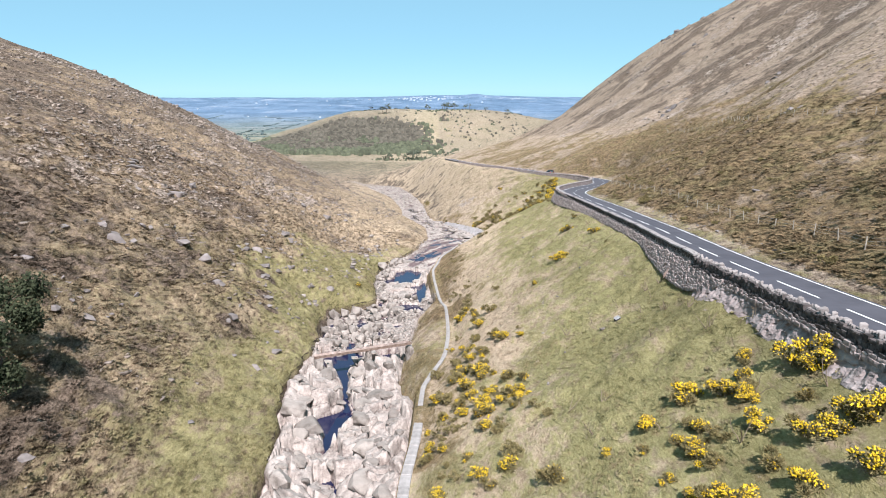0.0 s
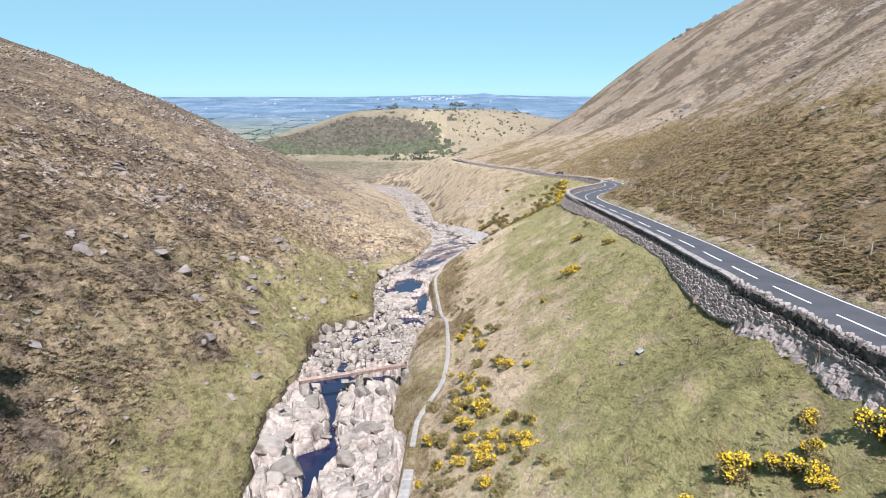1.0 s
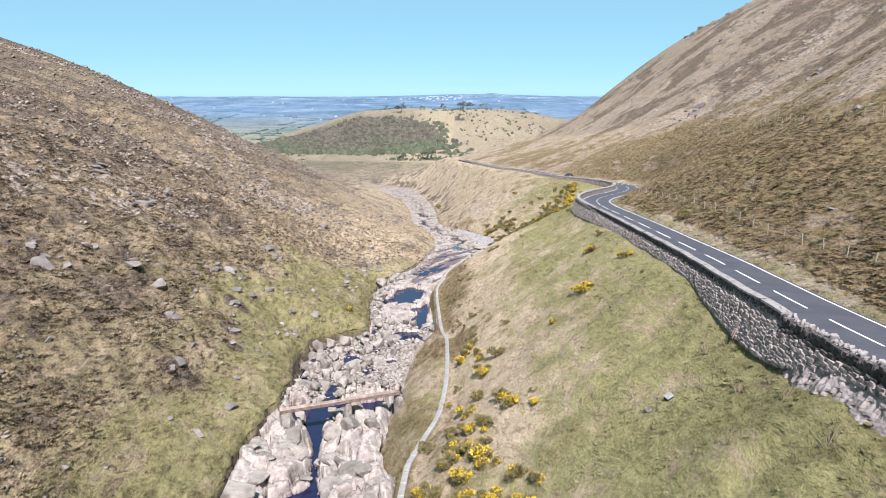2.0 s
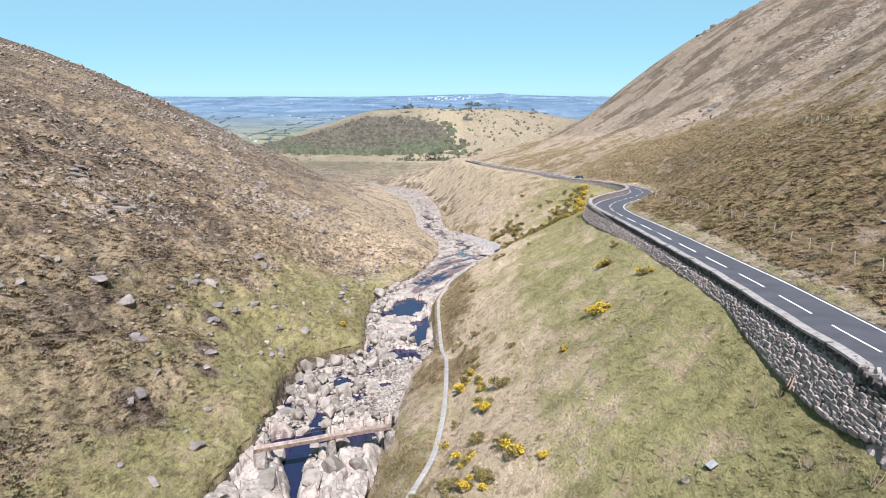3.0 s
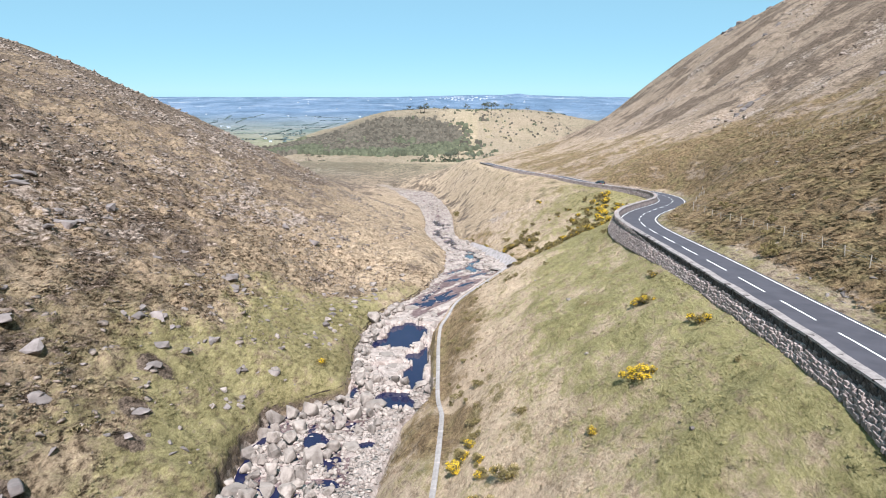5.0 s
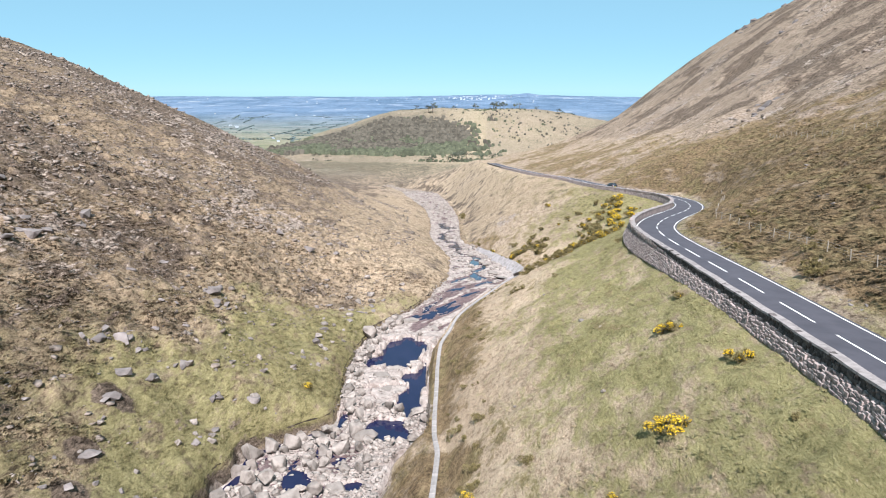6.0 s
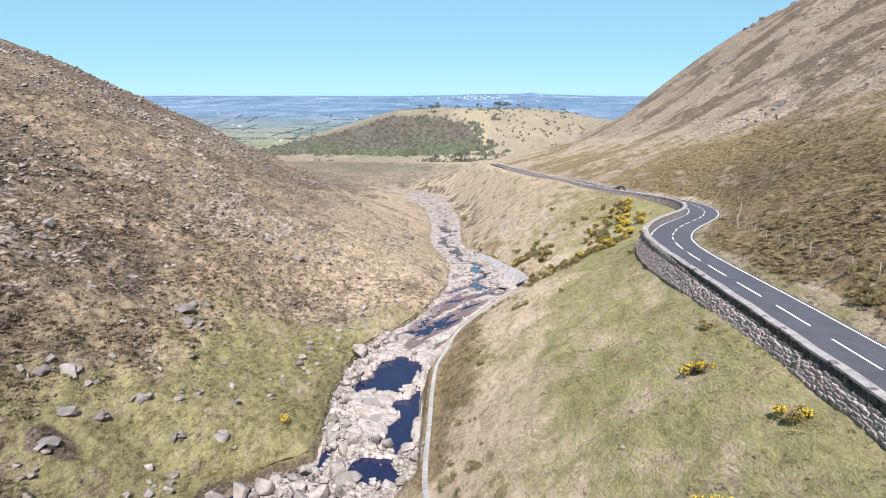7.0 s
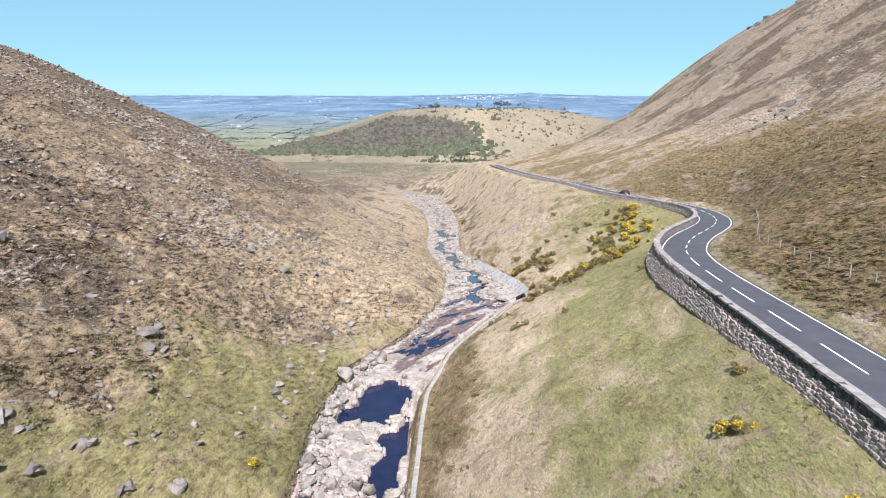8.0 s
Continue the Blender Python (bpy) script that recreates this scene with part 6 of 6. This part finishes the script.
def dead_shrub(seed, size):
    """A leafless bush: a few thin crooked stems from one root."""
    rng = random.Random(seed)
    bm = bmesh.new()
    for k in range(rng.choice([2, 3, 5, 6])):
        p, d, r = Vector((0, 0, -0.15)), Vector((rng.uniform(-0.7, 0.7), rng.uniform(-0.7, 0.7), 1.0)).normalized(), 0.035
        for j in range(4):
            e = p + d * size * rng.uniform(0.18, 0.34)
            got = bmesh.ops.create_cone(bm, cap_ends=True, segments=4, radius1=r, radius2=r * 0.75, depth=(e - p).length)
            bmesh.ops.transform(bm, verts=got["verts"], matrix=Matrix.Translation((p + e) / 2) @ (e - p).to_track_quat("Z", "Y").to_matrix().to_4x4())
            p, r = e, r * 0.75
            d = (d + Vector((rng.uniform(-0.4, 0.4), rng.uniform(-0.4, 0.4), rng.uniform(-0.2, 0.3)))).normalized()
    me = bpy.data.meshes.new("dead_shrub")
    bm.to_mesh(me)
    bm.free()
    me.materials.append(M_STEM)
    return me


for k, (x, y, size) in enumerate([(18.7, 59.7, 1.1), (19.8, 59.3, 0.7), (16.2, 59.2, 1.3), (13.8, 58.8, 1.4), (11.4, 58.4, 1.2), (18.1, 52.4, 1.2), (18.4, 57.0, 1.0), (18.1, 43.8, 1.3), (20.0, 41.0, 1.2), (18.0, 52.8, 0.9), (18.7, 49.1, 1.2),
                                  (8.8, 43.2, 1.3), (10.9, 42.2, 1.0), (17.0, 55.0, 0.9), (15.5, 47.5, 1.2), (12.5, 35.2, 1.3), (16.9, 33.6, 1.5), (18.9, 30.6, 1.5), (14.8, 30.4, 1.4), (9.5, 38.6, 1.2), (19.0, 34.8, 1.4)]):
    one = tagged(new("dead_shrub", dead_shrub(40 + k, size)), "bare grey-brown dead stems standing in the bank grass", "dead shrub", "dead stems on the bank")
    one.location = (x, y, ground_z(x, y))

stone("boulder", GRANITE[3], 14.1, 56.2, 0.6, "pale rounded stone lying on the grassy bank", "stone", "loose stones on the bank", 0.2, 0.9, 0.4, 8)
for x, y, size in [(9.8, 62.4, 0.4), (10.6, 55.0, 0.35), (12.6, 71.0, 0.4), (8.4, 49.8, 0.45), (18.6, 66.4, 0.3), (13.4, 97.1, 0.4), (16.2, 77.0, 0.35), (7.2, 104.0, 0.4), (14.3, 117.0, 0.7), (11.9, 136.0, 0.6)]:
    stone("boulder", pick.choice(GRANITE), x, y, size, "small pale stone lying on the grassy bank", "stone", "loose stones on the bank", 0.2, 0.9, None, 10)


def feed_box():
    """A dumped box with a pale lid and dark sides."""
    shell = simple("dark_panel", [(0.3, (0.03, 0.03, 0.032)), (0.7, (0.06, 0.06, 0.062))], 4, 0.7, 0.1, 0.01)
    metal = simple("dull_metal", [(0.3, (0.14, 0.14, 0.145)), (0.7, (0.24, 0.24, 0.245))], 4, 0.5, 0.1, 0.01)
    top = new("metal_box")
    part("box", box_mesh("box", (0.5, 0.36, 0.3), shell, 0.02), top, "dark sides").location = (0, 0, 0.12)
    part("lid", box_mesh("lid", (0.53, 0.39, 0.04), metal, 0.015), top, "dull pale metal lid").location = (0, 0, 0.29)
    top.matrix_world = pose(15.3, 56.1, ground_z(15.3, 56.1), 12, -20, 25)
    tagged(top, "small dumped metal box lying on the grassy bank", "box")


feed_box()

# ---- parked car on the road beyond the bend ----


def car():
    paint = simple("car_paint", [(0.3, (0.012, 0.013, 0.016)), (0.7, (0.02, 0.021, 0.025))], 2, 0.25, 0, spec=0.6)
    glass = simple("car_glass", [(0.3, (0.02, 0.025, 0.03)), (0.7, (0.03, 0.035, 0.04))], 2, 0.05, 0, spec=0.8)
    rubber = simple("tyre_rubber", [(0.3, (0.015, 0.015, 0.015)), (0.7, (0.03, 0.03, 0.03))], 9, 0.9, 0)
    metal = simple("alloy", [(0.3, (0.4, 0.4, 0.41)), (0.7, (0.5, 0.5, 0.51))], 9, 0.35, 0, metallic=1.0)
    red = simple("lamp_red", [(0.3, (0.35, 0.01, 0.01)), (0.7, (0.45, 0.02, 0.02))], 9, 0.2, 0)
    plate = simple("plate", [(0.3, (0.7, 0.6, 0.1)), (0.7, (0.8, 0.7, 0.15))], 9, 0.5, 0)
    top = new("car")

    def loft(name, sections, mat, label=""):
        bm = bmesh.new()
        rings = []
        for y, half, z0, z1, tuck in sections:
            rings.append([bm.verts.new(c) for c in ((-half, y, z0), (half, y, z0), (half, y, (z0 + z1) / 2), (half - tuck, y, z1), (-half + tuck, y, z1), (-half, y, (z0 + z1) / 2))])
        for a, b in zip(rings, rings[1:]):
            for j in range(6):
                bm.faces.new((a[j], a[(j + 1) % 6], b[(j + 1) % 6], b[j]))
        bm.faces.new(rings[0][::-1])
        bm.faces.new(rings[-1])
        bmesh.ops.recalc_face_normals(bm, faces=bm.faces)
        bmesh.ops.bevel(bm, geom=list(bm.edges), offset=0.04, segments=2, affect="EDGES")
        me = bpy.data.meshes.new(name)
        bm.to_mesh(me)
        bm.free()
        me.materials.append(mat)
        me.shade_smooth()
        return part(name, me, top, label)

    loft("body", [(-2.1, 0.78, 0.35, 0.85, 0.06), (-1.95, 0.88, 0.25, 0.98, 0.08), (0.6, 0.9, 0.22, 0.98, 0.08), (1.6, 0.87, 0.24, 0.88, 0.12), (2.1, 0.72, 0.32, 0.7, 0.12)], paint, "glossy black bodywork")
    loft("cabin", [(-1.9, 0.76, 0.95, 1.0, 0.03), (-1.5, 0.78, 0.95, 1.45, 0.14), (-0.2, 0.79, 0.95, 1.5, 0.15), (0.35, 0.78, 0.95, 1.44, 0.16), (1.1, 0.74, 0.93, 0.97, 0.04)], glass, "dark window glass")
    loft("roof", [(-1.55, 0.62, 1.43, 1.49, 0.05), (-0.2, 0.64, 1.48, 1.54, 0.05), (0.32, 0.6, 1.43, 1.48, 0.05)], paint)
    for sx in (-1, 1):
        for y in (-1.3, 1.3):
            w = part("wheel", rod("wheel", (-0.1, 0, 0), (0.1, 0, 0), 0.32, rubber, 18), top, "black tyre")
            w.location = (sx * 0.8, y, 0.32)
            part("rim", rod("rim", (-0.105, 0, 0), (0.105, 0, 0), 0.2, metal, 12), w, "grey alloy rim")
        part("rear_lamp", box_mesh("rear_lamp", (0.22, 0.06, 0.2), red, 0.02), top, "red rear lamp").location = (sx * 0.66, -2.06, 0.8)
        part("door_mirror", box_mesh("door_mirror", (0.16, 0.12, 0.12), paint, 0.03), top).location = (sx * 0.97, 0.75, 1.02)
    part("number_plate", box_mesh("number_plate", (0.5, 0.02, 0.11), plate), top, "plain yellow plate").location = (0, -2.12, 0.55)
    part("bumper", box_mesh("bumper", (1.6, 0.14, 0.22), rubber, 0.04), top).location = (0, -2.08, 0.42)
    y = 246.0
    cx, zr, turn, k = road_frame(y)
    top.matrix_world = pose(cx - 1.55, y, zr + 0.03, -4, 0, -math.degrees(turn))
    tagged(top, "small black hatchback on the road behind the parapet wall", "car")


car()
wall_stones()

# ---- trees ----
M_BARK = simple("bark", [(0.3, (0.06, 0.045, 0.035)), (0.7, (0.16, 0.125, 0.1))], 4, 0.95, 0.5, 0.03)
M_LEAF = leaf_material("dark_leaves", [(0.35, (0.02, 0.027, 0.015)), (0.6, (0.045, 0.052, 0.028))], 0.5)
M_SPRING = leaf_material("spring_leaves", [(0.35, (0.062, 0.067, 0.047)), (0.55, (0.079, 0.087, 0.056)), (0.7, (0.096, 0.108, 0.064))], 0.4)
M_FARLEAF = leaf_material("far_leaves", [(0.35, (0.06, 0.073, 0.058)), (0.6, (0.1, 0.115, 0.085))], 0.4)


def tree(seed, leaves, height, mat, leaf_size=0.25, spread=0.34):
    """A tapered trunk with limbs and a crown of many small leaves in clumps."""
    rng = random.Random(seed)
    top = new("tree")
    v, q = [], []

    def limb(a, b, r0, r1):
        n = len(v)
        d = (b - a).normalized()
        u = d.orthogonal().normalized()
        w = d.cross(u)
        for p, r in ((a, r0), (b, r1)):
            v.extend(p + (u * math.cos(k * 1.257) + w * math.sin(k * 1.257)) * r for k in range(5))
        q.extend((n + k, n + (k + 1) % 5, n + 5 + (k + 1) % 5, n + 5 + k) for k in range(5))

    bend = Vector((rng.uniform(-0.06, 0.06), rng.uniform(-0.06, 0.06), 0)) * height
    mid, tip = Vector((0, 0, height * 0.4)) + bend, Vector((0, 0, height * 0.8)) + bend * 2
    limb(Vector((0, 0, -0.4)), mid, height * 0.035, height * 0.024)
    limb(mid, tip, height * 0.024, height * 0.008)
    clumps = [(tip, height * 0.2)]
    for k in range(9):
        t = rng.uniform(0.25, 0.95)
        a = Vector((0, 0, -0.4)).lerp(mid, t) if t < 0.5 else mid.lerp(tip, t * 2 - 1 if t < 1 else 1)
        ang = 6.28 * k / 9 + rng.uniform(-0.4, 0.4)
        b = a + Vector((math.cos(ang), math.sin(ang), rng.uniform(0.15, 0.6))) * height * rng.uniform(0.6, 1.0) * spread
        limb(a, b, height * 0.012, height * 0.004)
        clumps.append((b, height * rng.uniform(0.12, 0.2)))
    part("trunk", mesh_of("trunk", v, q, M_BARK), top, "grey-brown trunk and limbs")
    lv, lf = [], []
    for c, r in clumps:
        for _ in range(leaves // len(clumps)):
            d = Vector((rng.gauss(0, 1), rng.gauss(0, 1), rng.gauss(0, 0.8))).normalized()
            p = c + d * r * rng.uniform(0.3, 1.1)
            u = Vector((rng.gauss(0, 1), rng.gauss(0, 1), rng.gauss(0, 1))).normalized() * leaf_size * rng.uniform(0.6, 1.3)
            w = u.orthogonal().normalized() * leaf_size * 0.45
            n = len(lv)
            lv += [p - w, p + w, p + u]
            lf.append((n, n + 1, n + 2))
    part("crown", mesh_of("crown", lv, lf, mat), top)["kind"] = "stuff"
    return top


near_tree = tree(3, 9000, 8.0, M_LEAF, 0.24, 0.42)
near_tree.matrix_world = pose(-32.2, 46.3, ground_z(-32.2, 46.3), 0, 0, 40)
tagged(near_tree, "dark bushy thorn tree rooted in the grassy slope", "tree")

FAR_TREES = [tree(20 + k, 700, 1.0, M_FARLEAF, 0.055, 0.42) for k in range(4)]


def far_tree(x, y, h, label, group):
    ob = copy_thing(pick.choice(FAR_TREES), pose(x, y, ground_z(x, y), 0, 0, pick.uniform(0, 360)))
    ob.scale = (h * pick.uniform(1.0, 1.4), h * pick.uniform(1.0, 1.4), h)
    tagged(ob, label, "tree", group)


for x, y, h in [(-2, 1340, 13), (4, 1345, 15), (10, 1338, 14), (16, 1350, 12), (24, 1342, 14), (44, 1350, 11), (52, 1346, 12), (-30, 1340, 12), (84, 1350, 9), (125, 1340, 10), (-70, 1335, 8), (-140, 1335, 9), (-105, 1280, 17), (-112, 1275, 14)]:
    far_tree(x, y, h, "dark wind-blown tree on the skyline of the far hill", "trees on the far hill")
for x, y, h in [(-74, 930, 10), (-80, 925, 7), (-48, 940, 12), (-42, 948, 14), (-36, 944, 12), (-30, 952, 13), (-24, 950, 12), (-16, 958, 10), (-8, 955, 9), (4, 965, 9), (14, 975, 8), (-223, 905, 10), (-208, 912, 8), (-55, 938, 8)]:
    far_tree(x, y, h, "dark tree standing among scrub on the valley floor", "trees on the valley floor")
for ob in FAR_TREES:
    for o in (*ob.children_recursive, ob):
        bpy.data.objects.remove(o)


def lumpy(seed):
    """A rough low crown: spiky dome."""
    rng = random.Random(seed)
    v, q = [], []
    for k in range(16):
        d = Vector((rng.gauss(0, 1), rng.gauss(0, 1), abs(rng.gauss(0, 0.8)))).normalized() * rng.uniform(0.3, 0.55)
        u = Vector((rng.gauss(0, 1), rng.gauss(0, 1), rng.gauss(0, 1))).normalized() * 0.4
        w = u.orthogonal().normalized() * 0.3
        n = len(v)
        v += [d - w, d + w, d + u]
        q.append((n, n + 1, n + 2))
    return v, q


LUMPS = [lumpy(k) for k in range(5)]


M_BIRCH = leaf_material("bare_birch", [(0.35, (0.068, 0.063, 0.05)), (0.6, (0.098, 0.088, 0.07))], 0.45)


def woods():
    n = 26000
    ys, xs = NP.uniform(930, 1330, n), NP.uniform(-430, 260, n)
    keep = smooth(985, 1030, ys) * smooth(1235, 1120, ys + 110 * (fractal(xs, ys, 60, 3) - 0.5)) * smooth(-370, -270, xs) * smooth(20, -110, xs + 0.1 * (ys - 1000) + 200 * (fractal(ys, xs, 45, 3) - 0.5))
    scrub = 0.06 * smooth(960, 1000, ys) * smooth(-120, 0, xs) * smooth(190, 90, xs) * (fractal(xs, ys, 30, 3) > 0.5) + 0.3 * smooth(60, 20, np.abs(xs + 40 - 0.5 * (ys - 950))) * smooth(990, 940, ys)
    m = NP.random(n) < np.maximum(keep * 0.9, scrub)
    xs, ys = xs[m], ys[m]
    s = NP.uniform(3, 7.5, len(xs)) * np.where(keep[m] * 0.9 < scrub[m], 0.5, 1.0)
    green = fractal(xs, ys, 70, 2) + 0.3 * smooth(1120, 990, ys) + 0.12 * (NP.random(len(xs)) - 0.5) > 0.6
    z = grounded(xs, ys)
    for name, k, mat, label in (("brown_wood", ~green, M_BIRCH, "bare brown birch wood and scrub on the far hill"), ("green_wood", green, M_SPRING, "dull green wood in spring leaf on the far hill")):
        rows = np.stack([xs[k], ys[k], z[k] + 0.1, s[k] * 1.5, s[k] * 0.85, NP.uniform(0, 6.28, int(k.sum())), NP.integers(0, 5, int(k.sum()))], -1)
        scatter(name, CUSHIONS, rows, mat, label, "woodland", True)


woods()


def hedges():
    rows = []
    for k in range(120):
        y = 1450 + 900 * NP.random() ** 1.2
        x = NP.uniform(-0.55, 0.25) * y
        turn = NP.choice([0.2, 1.7]) + NP.normal(0, 0.15)
        for t in np.arange(0, NP.uniform(60, 220), 9.0):
            rows.append((x + math.cos(turn) * t, y + math.sin(turn) * t, NP.uniform(2.5, 5.5)))
    a = np.array(rows)
    z = grounded(a[:, 0], np.minimum(a[:, 1], 4800))
    rows = np.stack([a[:, 0], a[:, 1], z, a[:, 2] * 1.6, a[:, 2] * 0.8, NP.uniform(0, 6.28, len(a)), NP.integers(0, 5, len(a))], -1)
    # leaf green paled to blue-green, the distance haze put into the colour
    m, n, l = material("hazed_hedge")
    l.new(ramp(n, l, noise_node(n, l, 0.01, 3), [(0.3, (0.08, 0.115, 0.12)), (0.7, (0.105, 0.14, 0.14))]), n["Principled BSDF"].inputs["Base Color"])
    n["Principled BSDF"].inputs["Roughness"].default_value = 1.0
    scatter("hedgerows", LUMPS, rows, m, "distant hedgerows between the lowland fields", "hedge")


hedges()

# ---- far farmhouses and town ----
# white walls dulled to blue-grey, distance haze put into their colour
M_RENDERED = simple("hazed_white_render", [(0.3, (0.36, 0.41, 0.46)), (0.7, (0.46, 0.51, 0.56))], 0.4, 0.9, 0)
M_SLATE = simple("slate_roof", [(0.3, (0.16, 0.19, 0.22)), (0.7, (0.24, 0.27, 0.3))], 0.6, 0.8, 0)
M_DARKPANE = simple("dark_pane", [(0.3, (0.03, 0.035, 0.04)), (0.7, (0.05, 0.055, 0.06))], 2, 0.2, 0)
HOUSE_WALL = box_mesh("wall", (14, 7, 5), M_RENDERED)
HOUSE_ROOF = mesh_of("roof", [(-7.3, -3.9, 0), (7.3, -3.9, 0), (7.3, 3.9, 0), (-7.3, 3.9, 0), (-7.3, 0, 3), (7.3, 0, 3)], [(0, 1, 5, 4), (2, 3, 4, 5), (0, 4, 3), (1, 2, 5), (3, 2, 1, 0)], M_SLATE)
HOUSE_PANE = box_mesh("window", (1.2, 0.1, 1.4), M_DARKPANE)


def house(x, y, turn, size, label, group):
    top = new("house")
    part("wall", HOUSE_WALL, top).location = (0, 0, 2.4)
    part("roof", HOUSE_ROOF, top, "grey slate roof").location = (0, 0, 4.9)
    for k in (-4, 0, 4):
        part("window", HOUSE_PANE, top).location = (k, -3.5, 2.8)
    top.matrix_world = pose(x, y, ground_z(x, y), 0, 0, turn)
    top.scale = (size, size, size)
    tagged(top, label, "house", group)


for k in range(16):
    y = pick.uniform(1500, 3000)
    house(pick.uniform(-0.42, -0.1) * y, y, pick.uniform(-40, 40), pick.uniform(0.4, 0.65), "small white farmhouse with a slate roof in lowland fields", "lowland farmhouses")
for k in range(40):
    y = pick.uniform(4100, 4500)
    house(pick.gauss(-140, 130), y, pick.uniform(-30, 30), pick.uniform(0.5, 0.9), "distant white town building under a grey roof", "buildings of the far town")
for k in range(40):
    y = pick.uniform(3300, 4600)
    house(pick.uniform(-0.45, 0.3) * y, y, pick.uniform(-30, 30), pick.uniform(0.35, 0.7), "distant white building with a slate roof", "scattered distant buildings")

# ---- crags on the mountainside ----
M_MOUNTAIN = simple("mountain_crag", [(0.32, (0.06, 0.052, 0.05)), (0.5, (0.13, 0.115, 0.11)), (0.68, (0.24, 0.215, 0.205))], 0.5, 0.95, 1.0, 0.5)
CRAGS = [hull_mesh("crag", 1200 + k, M_MOUNTAIN, 14 + k, (1.0, 0.8, 0.7), 0.6) for k in range(5)]
for x, y, size in [(97, 292, 5), (100, 296, 6), (94, 290, 4), (103, 301, 5), (99, 303, 4), (106, 305, 4.5), (92, 285, 3.5), (109, 309, 4), (112, 233, 4), (108, 229, 3.5), (116, 238, 3.5),
                   (186, 588, 9), (192, 590, 11), (199, 592, 10), (206, 594, 11), (213, 594, 9), (220, 596, 11), (228, 596, 9), (236, 598, 9), (180, 560, 7), (172, 540, 6), (150, 430, 6), (157, 436, 5), (165, 441, 6)]:
    stone("crag", pick.choice(CRAGS), x, y, size, "dark broken crag of mountain rock above the scree", "crag", "crags on the mountainside", 0.95, pick.uniform(0.8, 1.1), None, 20)

# more loose rocks in clusters over the hillside, and pale stones on the grass by the pools
many = 440
cy = np.repeat(NP.uniform(58, 200, many // 4), 4)
cx = stream_l(cy) - np.repeat(NP.uniform(12, 78, many // 4), 4)
cx, cy = cx + NP.normal(0, 2.0, many), cy + NP.normal(0, 1.4, many)
size = 0.5 + 1.0 * NP.random(many) ** 2
scatter("loose_rocks", SMALL, np.stack([cx, cy, grounded(cx, cy) - 0.12 * size, size, size * NP.uniform(0.7, 1.2, many), NP.uniform(0, 6.28, many), NP.integers(0, 5, many)], -1), M_SCREE, "loose grey rocks in clusters on the hillside", "rocks")
for k in range(34):
    y = pick.uniform(84, 150)
    x = float(stream_l(y)) - pick.uniform(1.5, 13)
    stone("boulder", pick.choice(GRANITE), x, y, pick.uniform(0.35, 0.95), "pale granite stone lying in the grass beside the stream", "stone", "pale stones on the stream bank", 0.2, pick.uniform(0.8, 1.2), None, 18)
